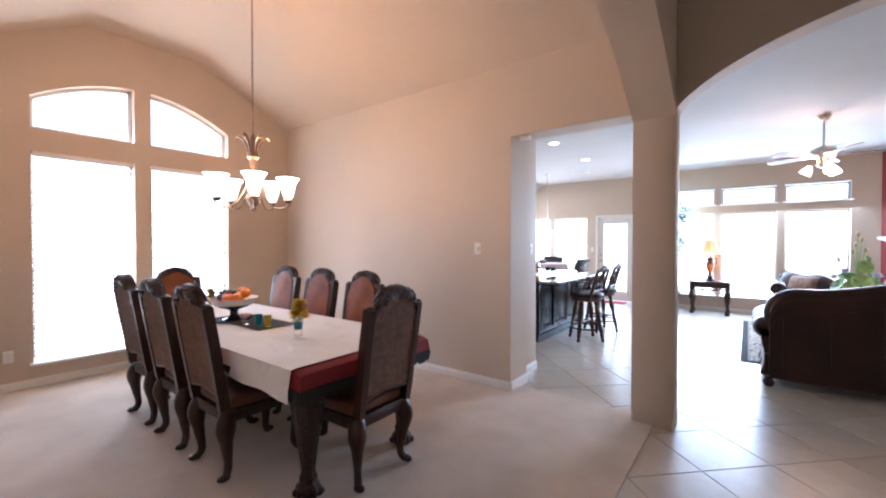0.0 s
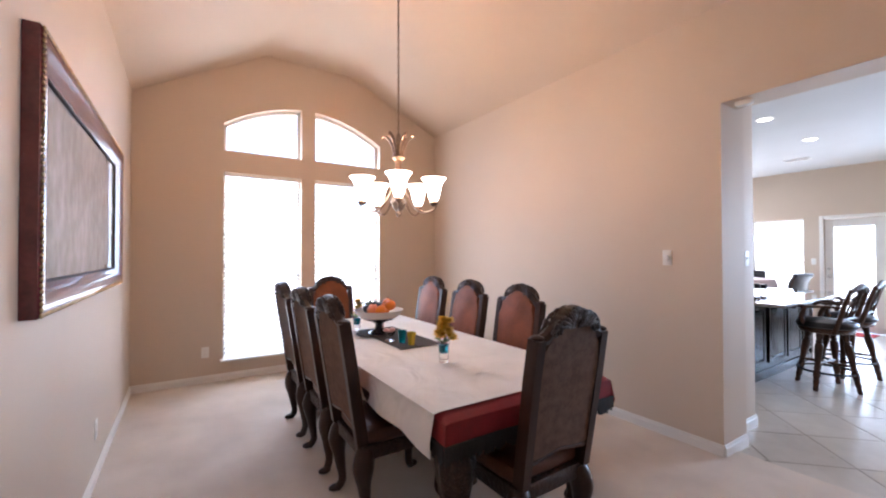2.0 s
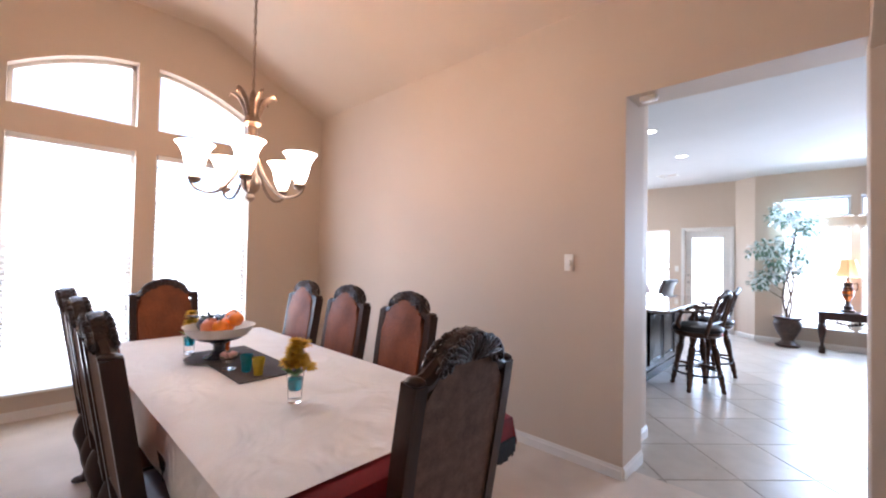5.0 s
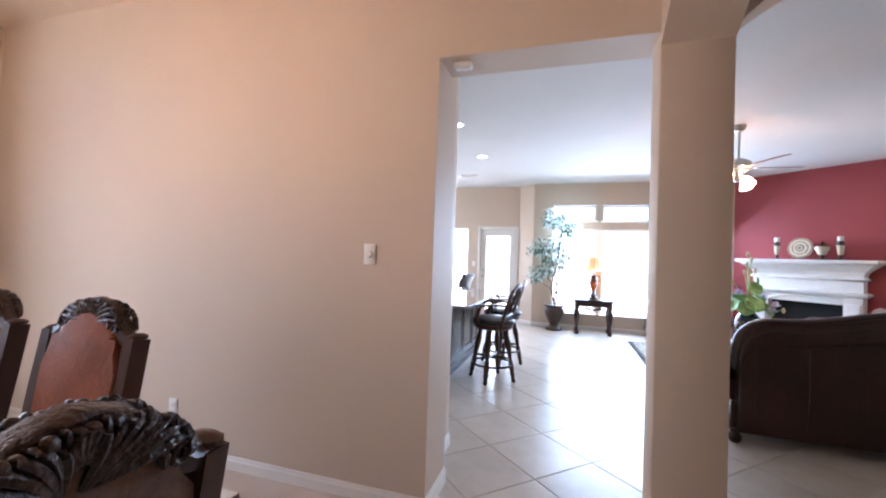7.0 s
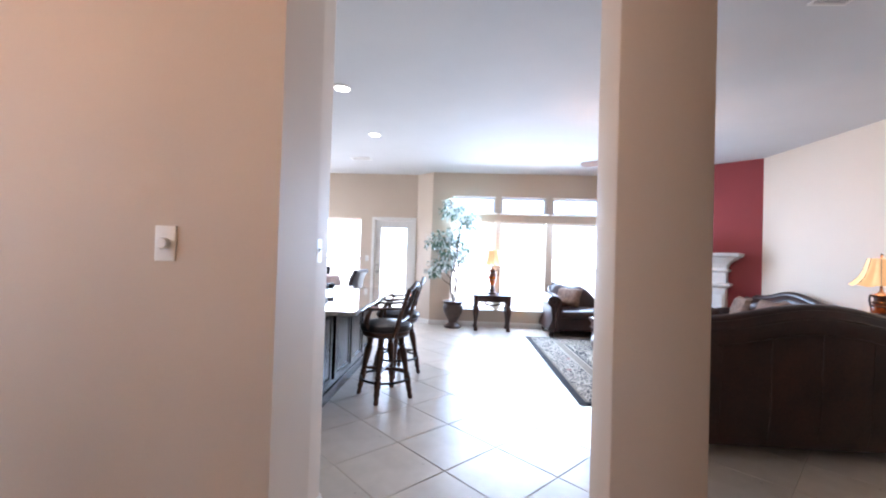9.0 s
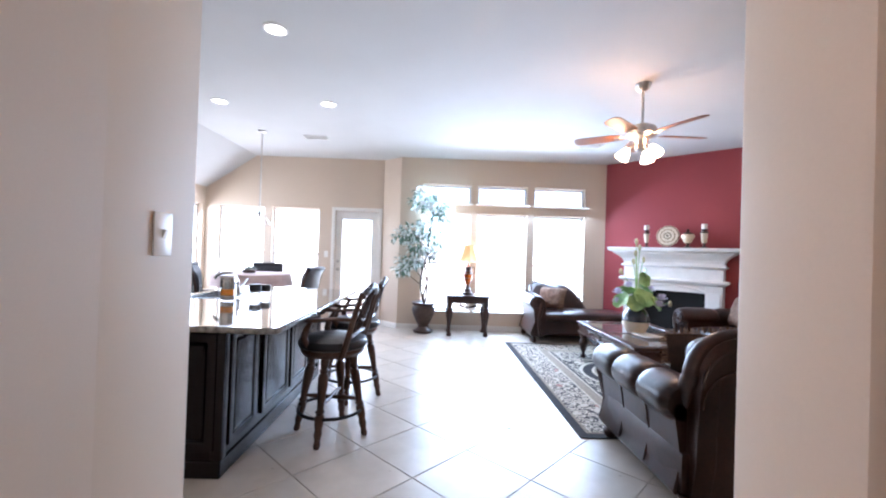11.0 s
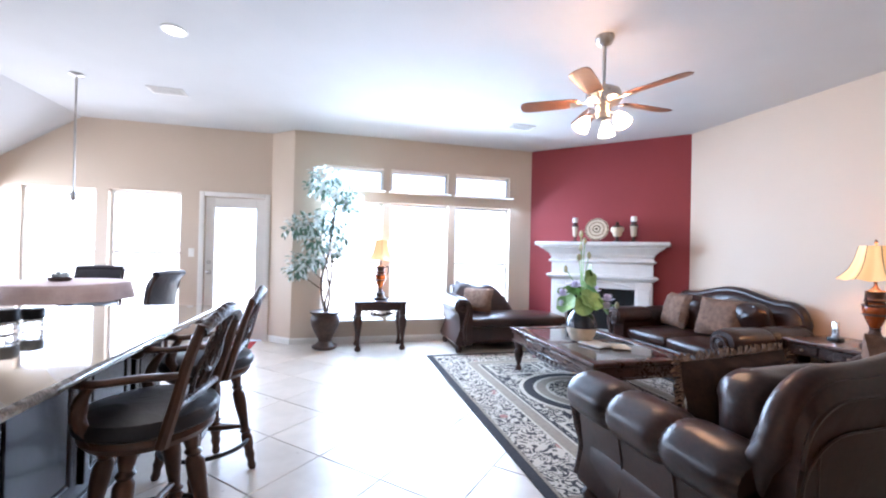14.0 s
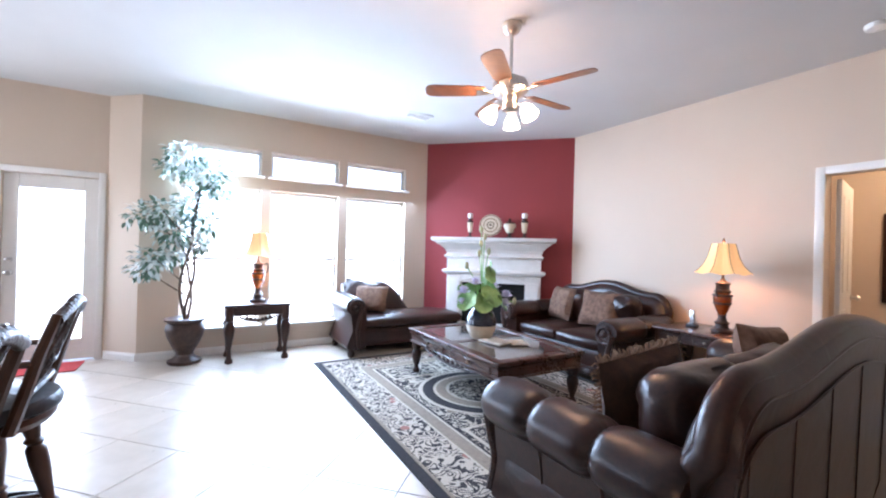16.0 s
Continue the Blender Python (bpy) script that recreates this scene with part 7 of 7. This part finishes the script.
def table_lamp(x, y, z, lit, label):
    r = thing("table_lamp", pose(x, y, z), label, "table lamp", "amber glass table lamps")
    bm = bmesh.new()
    lathe(bm, [(0.085, 0), (0.09, 0.012), (0.085, 0.03), (0.055, 0.045), (0.05, 0.075), (0.065, 0.09), (0.04, 0.11), (0.03, 0.15), (0.04, 0.165)], n=24)
    part("base", bm, M_URN, r)
    bm = bmesh.new()
    lathe(bm, [(0.030, 0.165), (0.046, 0.20), (0.064, 0.25), (0.076, 0.31), (0.074, 0.34), (0.052, 0.37)], n=24)
    part("body", bm, M_AMBER, r, "amber glass urn body")
    for q, zz in ((0.070, 0.272), (0.076, 0.345)):
        bm = bmesh.new()
        lathe(bm, [(q, zz - 0.010), (q + 0.006, zz - 0.004), (q + 0.006, zz + 0.004), (q - 0.002, zz + 0.010)], n=24)
        part("band", bm, M_URN, r, "dark bronze band")
    bm = bmesh.new()
    lathe(bm, [(0.065, 0.37), (0.07, 0.385), (0.05, 0.40), (0.055, 0.44), (0.065, 0.455), (0.03, 0.47), (0.012, 0.50), (0.010, 0.56)], n=20)
    part("neck", bm, M_URN, r)
    for s in (-1, 1):
        bm = bmesh.new()
        tube(bm, curve([(s * 0.065, 0, 0.44), (s * 0.10, 0, 0.455), (s * 0.11, 0, 0.40), (s * 0.095, 0, 0.34)], 5), 0.009, 6)
        part("handle", bm, M_URN, r)
    bm = bmesh.new()
    rings = []
    nn = 64
    for q, zz in ((0.095, 0.82), (0.105, 0.78), (0.125, 0.70), (0.155, 0.63), (0.20, 0.575), (0.225, 0.555)):
        rings.append([Vector((q * (1 + 0.035 * math.cos(8 * t)) * math.cos(t), q * (1 + 0.035 * math.cos(8 * t)) * math.sin(t), zz - 0.016 * (0.82 - zz) / 0.26 * (0.5 - 0.5 * math.cos(8 * t)))) for t in [2 * math.pi * i / nn for i in range(nn)]])
    bridge(bm, rings, False)
    part("shade", bm, M_LAMPSHADE, r, "lit flared silk bell shade")
    for i in range(8):
        t = 2 * math.pi * i / 8
        bm = bmesh.new()
        tube(bm, [(q * 1.037 * math.cos(t), q * 1.037 * math.sin(t), zz) for q, zz in ((0.095, 0.82), (0.105, 0.78), (0.125, 0.70), (0.155, 0.63), (0.20, 0.575), (0.225, 0.555))], 0.0028, 5)
        part("shade_rib", bm, M_FRINGE, r)
    bm = bmesh.new()
    lathe(bm, [(0.004, 0.80), (0.006, 0.83), (0.014, 0.845), (0.004, 0.875)], n=12)
    part("finial", bm, M_BRONZE, r)
    bulb(x, y, z + 0.68, lit, (1.0, 0.62, 0.32), 0.04)


table_lamp(0.04, 9.90, 0.6605, 5, "lit table lamp with amber glass body and silk shade")
table_lamp(3.62, 6.54, 0.6405, 8, "lit table lamp with amber glass body and silk shade")
ph = thing("cordless_phone", pose(3.62, 6.80, 0.6405), "small silver cordless phone in its cradle", "phone")
bm = bmesh.new()
box(bm, -0.04, 0.04, -0.045, 0.045, 0.0, 0.035, 0.010, 2)
part("cradle", bm, M_BLACKIRON, ph)
bm = bmesh.new()
box(bm, -0.012, 0.012, -0.024, 0.024, 0.03, 0.17, 0.008, 2)
part("handset", bm, M_STEEL, ph)

# potted tree
tree = thing("potted_tree", pose(-0.68, 9.98, 0), "artificial ficus tree with twisted stems in a bronze urn", "tree")
bm = bmesh.new()
lathe(bm, [(0.15, 0), (0.165, 0.015), (0.165, 0.04), (0.12, 0.06), (0.085, 0.10), (0.09, 0.13), (0.13, 0.20), (0.175, 0.30), (0.195, 0.38), (0.185, 0.43), (0.165, 0.455), (0.20, 0.48), (0.205, 0.50), (0.18, 0.505), (0.15, 0.49)], n=32)
part("urn", bm, M_URN, tree, "dark bronze footed urn")
for i in range(3):
    bm = bmesh.new()
    a0 = 2 * math.pi * i / 3
    pts = []
    for j in range(26):
        f = j / 25
        q = 0.075 * math.sin(math.pi * min(1, f * 1.6)) * (1 - 0.7 * f) + 0.012
        a = a0 + 4.4 * f
        pts.append((q * math.cos(a) + 0.10 * f * f, q * math.sin(a), 0.48 + 1.45 * f))
    tube(bm, pts, [0.017 - 0.009 * j / 25 for j in range(26)], 8)
    part("trunk", bm, M_BARK, tree)
clumps = [(tuple(c), q * 1.12) for c, q in [((0.02, 0.0, 2.22), 0.24), ((0.20, -0.05, 2.05), 0.24), ((0.32, 0.05, 1.93), 0.17), ((-0.10, 0.05, 2.12), 0.16), ((-0.20, -0.05, 1.62), 0.22), ((-0.38, 0.0, 1.55), 0.16), ((0.06, 0.05, 1.66), 0.20), ((0.20, 0.0, 1.50), 0.16), ((-0.10, -0.06, 1.38), 0.18), ((-0.26, 0.0, 1.10), 0.20), ((-0.36, 0.04, 0.98), 0.14), ((-0.10, 0.05, 1.14), 0.14), ((0.16, 0.0, 1.28), 0.12)]]
clumps = [((c[0] - 0.03, c[1], c[2] + 0.06), q) for c, q in clumps]
bm = bmesh.new()
for (c, q) in clumps:
    z0 = max(0.75, c[2] - 0.30)
    f = (z0 - 0.48) / 1.45
    tube(bm, curve([(0.10 * f * f, 0, z0), (c[0] * 0.5 + 0.02, c[1] * 0.5, (z0 + c[2]) / 2 - 0.02), c], 5), [0.008] * 6 + [0.005] * 5, 6)
part("branches", bm, M_BARK, tree)
bm = bmesh.new()
rnd = random.Random(21)
for (c, q) in clumps:
    for i in range(int(2300 * q * q) + 30):
        v = Vector((rnd.gauss(0, 1), rnd.gauss(0, 1), rnd.gauss(0, 1))).normalized() * q * rnd.uniform(0.35, 1.0)
        v.z *= 0.72
        w = (v.normalized() + Vector((rnd.uniform(-0.6, 0.6), rnd.uniform(-0.6, 0.6), rnd.uniform(-0.9, 0.2)))).normalized()
        leaf(bm, Vector(c) + v, w, (rnd.uniform(-0.4, 0.4), rnd.uniform(-0.4, 0.4), 1), rnd.uniform(0.06, 0.10), rnd.uniform(0.032, 0.052), 0.25)
part("crown", bm, M_FICUS, tree, "glossy green leaves, many painted white for the backlight")

# ceiling fan
FX, FY = 1.38, 6.94
fan = thing("ceiling_fan", pose(FX, FY, 0), "five-bladed walnut and nickel ceiling fan with lit lamps", "ceiling fan")
bm = bmesh.new()
lathe(bm, [(0.07, CEIL - 0.001), (0.07, CEIL - 0.02), (0.05, CEIL - 0.06), (0.018, CEIL - 0.075)], n=22)
part("canopy", bm, M_NICKEL, fan)
bm = bmesh.new()
tube(bm, [(0, 0, CEIL - 0.06), (0, 0, 2.58)], 0.012, 10)
part("downrod", bm, M_NICKEL, fan)
bm = bmesh.new()
lathe(bm, [(0.02, 2.73), (0.06, 2.72), (0.115, 2.69), (0.13, 2.66), (0.13, 2.62), (0.10, 2.59), (0.06, 2.575), (0.055, 2.53), (0.065, 2.52), (0.06, 2.48), (0.02, 2.46)], n=28)
part("motor", bm, M_NICKEL, fan)
for i in range(5):
    a = radians(3 + 72 * i)
    m = Matrix.Rotation(a, 4, "Z") @ Matrix.Translation((0, 0, 2.615)) @ Matrix.Rotation(radians(12), 4, "X") @ Matrix.Diagonal((0.93, 1, 1, 1))
    bm = bmesh.new()
    outl = [(0.20, -0.05), (0.30, -0.062), (0.60, -0.072), (0.645, -0.06), (0.665, -0.03), (0.665, 0.03), (0.645, 0.06), (0.60, 0.072), (0.30, 0.062), (0.20, 0.05)]
    prism(bm, outl, 0.007, m @ Matrix.Rotation(radians(90), 4, "X"), 0.002)
    b = part("blade", bm, M_BLADE, fan)
    bm = bmesh.new()
    box(bm, 0.10, 0.17, -0.014, 0.014, -0.012, -0.004, 0.003)
    box(bm, 0.17, 0.26, -0.032, 0.032, -0.012, -0.0075, 0.003)
    bmesh.ops.transform(bm, matrix=m, verts=bm.verts)
    part("blade_bracket", bm, M_NICKEL, b)
for i in range(3):
    a = radians(-75 + 120 * i)
    c, s = math.cos(a), math.sin(a)
    bm = bmesh.new()
    tube(bm, curve([(0.04 * c, 0.04 * s, 2.50), (0.09 * c, 0.09 * s, 2.505), (0.125 * c, 0.125 * s, 2.48)], 5), 0.010, 8)
    part("lamp_arm", bm, M_NICKEL, fan)
    bm = bmesh.new()
    m = Matrix.Translation((0.12 * c, 0.12 * s, 2.49)) @ Matrix.Rotation(a, 4, "Z") @ Matrix.Rotation(radians(-32), 4, "Y")
    rings = [[m @ p for p in ring((0, 0, z), q, 22)] for q, z in ((0.022, 0.0), (0.032, -0.018), (0.050, -0.05), (0.058, -0.085), (0.064, -0.105), (0.060, -0.105), (0.044, -0.05), (0.018, -0.012))]
    bridge(bm, rings, False)
    part("shade", bm, M_SHADE, fan, "lit white glass tulip shade")
    bulb(FX + 0.18 * c, FY + 0.18 * s, 2.255, 6)
    # extra point light above each shade, added to throw a warm glow on the ceiling
    bulb(FX + 0.17 * c, FY + 0.17 * s, 2.44, 6.5, (1.0, 0.5, 0.22))
for o in fan.children_recursive:
    if not o.name.startswith(("canopy", "downrod")):
        for v in o.data.vertices:
            v.co.z -= 0.115

# fireplace on the red wall
ux, uy = (RED1[0] - RED0[0]) / ln, (RED1[1] - RED0[1]) / ln
FMX, FMY = RED0[0] + ux * 1.09, RED0[1] + uy * 1.09
fire_m = Matrix.Translation((FMX, FMY, 0)) @ Matrix.Rotation(math.atan2(uy, ux), 4, "Z")
fp = thing("fireplace", fire_m, "white cast stone fireplace with moulded mantel and flat black panel for the shaded firebox depth", "fireplace")


def course(name, w, d, prof):
    """A moulded course: half-width w and depth d at reach 0."""
    bm = bmesh.new()
    rings = []
    for q, z in prof:
        rings.append([Vector((-(w + q), -0.001, z)), Vector((-(w + q), -(d + q), z)), Vector((w + q, -(d + q), z)), Vector((w + q, -0.001, z))])
    bridge(bm, rings)
    part(name, bm, M_STONE, fp)


course("mantel_shelf", 0.70, 0.16, [(0.0, 1.36), (0.012, 1.385), (0.012, 1.40), (0.04, 1.43), (0.09, 1.475), (0.13, 1.50), (0.13, 1.515), (0.18, 1.53), (0.195, 1.55), (0.195, 1.585), (0.185, 1.59)])
course("frieze", 0.69, 0.15, [(0.0, 1.10), (0.0, 1.27), (0.03, 1.285), (0.04, 1.305), (0.015, 1.325), (0.0, 1.36)])
course("lower_moulding", 0.70, 0.16, [(0.0, 1.02), (0.02, 1.035), (0.05, 1.055), (0.055, 1.08), (0.03, 1.095), (0.0, 1.10)])
for s in (-1, 1):
    bm = bmesh.new()
    box(bm, min(s * 0.47, s * 0.69), max(s * 0.47, s * 0.69), -0.15, -0.001, 0.28, 1.02, 0.006)
    part("jamb", bm, M_STONE, fp)
    bm = bmesh.new()
    box(bm, min(s * 0.50, s * 0.66), max(s * 0.50, s * 0.66), -0.165, -0.149, 0.40, 0.92, 0.008)
    part("jamb_panel", bm, M_STONE, fp)
bm = bmesh.new()
rings = []
for i in range(17):
    x = -0.47 + 0.94 * i / 16
    z = 0.90
    rings.append([(x, -0.145, z), (x, -0.001, z), (x, -0.001, 1.02), (x, -0.145, 1.02)])
bridge(bm, rings)
part("lintel", bm, M_STONE, fp)
bm = bmesh.new()
tube(bm, [(x, -0.148, 0.925 + 0.075 * (1 - (x / 0.46) ** 2)) for x in [-0.46 + 0.0575 * i for i in range(17)]], 0.018, 8)
part("arch_moulding", bm, M_STONE, fp)
# flat panel, not a recess: the dark of the opening is in its colour
bm = bmesh.new()
box(bm, -0.47, 0.47, -0.035, -0.002, 0.27, 0.96)
part("firebox", bm, M_FIRESHADE, fp, "flat black panel for the shaded firebox depth")
bm = bmesh.new()
box(bm, -0.78, 0.78, -0.42, -0.001, 0.0, 0.27, 0.010, 2)
part("hearth", bm, M_STONE, fp, "raised white stone hearth")

for o in fp.children:
    for v in o.data.vertices:
        v.co.z *= 0.962


def on_mantel(name, s, label, category, group=""):
    return thing(name, fire_m @ Matrix.Translation((s - 1.09, -0.19, 1.5305)), label, category, group)


def candle_holder(s, q):
    r = on_mantel("candle_holder", s, "dark wood and cream candle holder with a white candle", "candle holder", "candle holders on the mantel")
    bm = bmesh.new()
    lathe(bm, [(0.045 * q, 0), (0.048 * q, 0.01), (0.02 * q, 0.025), (0.016 * q, 0.06), (0.026 * q, 0.075)], n=18)
    part("foot", bm, M_WOOD, r)
    bm = bmesh.new()
    lathe(bm, [(0.026 * q, 0.075), (0.036 * q, 0.11), (0.044 * q, 0.20), (0.046 * q, 0.22)], n=18)
    part("body", bm, M_CREAM, r)
    bm = bmesh.new()
    lathe(bm, [(0.046 * q, 0.22), (0.052 * q, 0.225), (0.052 * q, 0.24), (0.03 * q, 0.25), (0.03 * q, 0.265), (0.044 * q, 0.275), (0.044 * q, 0.282)], n=18)
    part("collar", bm, M_WOOD, r)
    bm = bmesh.new()
    lathe(bm, [(0.038, 0.282), (0.038, 0.35), (0.034, 0.355), (0.004, 0.352), (0.002, 0.365)], n=18)
    part("candle", bm, M_TRIM, r, "white pillar candle")


candle_holder(0.75, 0.9)
candle_holder(1.54, 1.05)
pl = on_mantel("decor_plate", 1.05, "round cream and brown patterned plate on a stand", "plate")
for q, y, mt in ((0.165, 0.0, M_CREAM), (0.158, -0.003, M_PILLOW), (0.145, -0.005, M_CREAM), (0.105, -0.008, M_PILLOW), (0.095, -0.010, M_CREAM), (0.055, -0.013, M_URN), (0.042, -0.015, M_CREAM), (0.018, -0.018, M_URN)):
    bm = bmesh.new()
    bridge(bm, [ring((0, y + k2 * 0.005, 0), q - 0.001 * k2, 44, (1, 0, 0), (0, 0, 1)) for k2 in (0, 1)])
    bmesh.ops.transform(bm, matrix=Matrix.Translation((0, 0.02, 0.185)) @ Matrix.Rotation(radians(-10), 4, "X"), verts=bm.verts)
    part("rim" if q > 0.15 else "pattern_ring", bm, mt, pl)
bm = bmesh.new()
for s in (-1, 1):
    tube(bm, [(s * 0.06, 0.09, 0.006), (s * 0.05, 0.0, 0.006), (s * 0.05, -0.04, 0.012), (s * 0.05, -0.045, 0.05)], 0.005, 6)
    tube(bm, [(s * 0.05, 0.0, 0.006), (s * 0.04, 0.06, 0.16)], 0.005, 6)
tube(bm, [(-0.06, 0.0, 0.006), (0.06, 0.0, 0.006)], 0.005, 6)
part("stand", bm, M_WOOD, pl)
ur = on_mantel("lidded_urn", 1.33, "dark wood and cream lidded urn", "urn")
bm = bmesh.new()
lathe(bm, [(0.05, 0), (0.052, 0.012), (0.02, 0.03), (0.018, 0.05), (0.04, 0.075)], n=20)
part("foot", bm, M_WOOD, ur)
bm = bmesh.new()
lathe(bm, [(0.04, 0.075), (0.06, 0.10), (0.064, 0.13), (0.085, 0.15), (0.09, 0.18), (0.08, 0.205)], n=22)
part("body", bm, M_CREAM, ur)
bm = bmesh.new()
lathe(bm, [(0.08, 0.205), (0.06, 0.225), (0.03, 0.235), (0.018, 0.25), (0.024, 0.265), (0.01, 0.285)], n=20)
part("lid", bm, M_WOOD, ur)

hp = thing("hall_painting", pose(5.699, 5.72, 1.37, 0, 0, -90), "large dark framed painting on the hall wall", "painting")
bm = bmesh.new()
prof = [(0.0, 0.001), (0.0, 0.03), (0.03, 0.036), (0.06, 0.02), (0.06, 0.001)]
bridge(bm, [[Vector((cx - math.copysign(p, cx), -d, cz - math.copysign(p, cz))) for p, d in prof] for cx, cz in [(-0.24, -0.47), (0.24, -0.47), (0.24, 0.47), (-0.24, 0.47)]], False, True)
part("frame", bm, M_WOOD, hp)
bm = bmesh.new()
box(bm, -0.19, 0.19, -0.012, -0.001, -0.42, 0.42)
part("canvas", bm, M_BACKCLOTH, hp)
# unseen fill light without a fixture, added to warm and brighten the back hall
bulb(4.9, 5.3, 2.5, 45, (1.0, 0.72, 0.45), 0.08)
# ---- floor tiles, laid diagonally ----
PITCH = 0.500
half = PITCH / 2 - 0.0022
bm = bmesh.new()
q = half * math.sqrt(2)
vt = [bm.verts.new((x, y, 0.0)) for x, y in ((q - 0.004, 0), (0, q - 0.004), (-q + 0.004, 0), (0, -q + 0.004))]
vm = [bm.verts.new((x, y, -0.003)) for x, y in ((q, 0), (0, q), (-q, 0), (0, -q))]
vb = [bm.verts.new((x, y, -0.0095)) for x, y in ((q, 0), (0, q), (-q, 0), (0, -q))]
bm.faces.new(vt)
for i in range(4):
    j = (i + 1) % 4
    bm.faces.new((vm[i], vm[j], vt[j], vt[i]))
    bm.faces.new((vb[i], vb[j], vm[j], vm[i]))
tile_mesh = finish(bm, "tile", M_TILE, 0)
step = PITCH / math.sqrt(2)
for i in range(-18, 24):
    for j in range(-22, 24):
        if (i + j) % 2:
            continue
        x, y = -0.62 + step + step * i, 4.90 + step * j
        inside = (-4.8 < x < 4.2 and 3.5 < y < 10.7) or (-0.1 < x < 3.5 and -1.0 < y <= 3.5) or (4.1 < x < 5.7 and 4.5 < y < 7.1)
        if not inside or (x < -2.9 and y < 8.3):
            continue
        t = new("tile", tile_mesh)
        t.parent = tile_floor
        t.location = (x, y, 0.0)
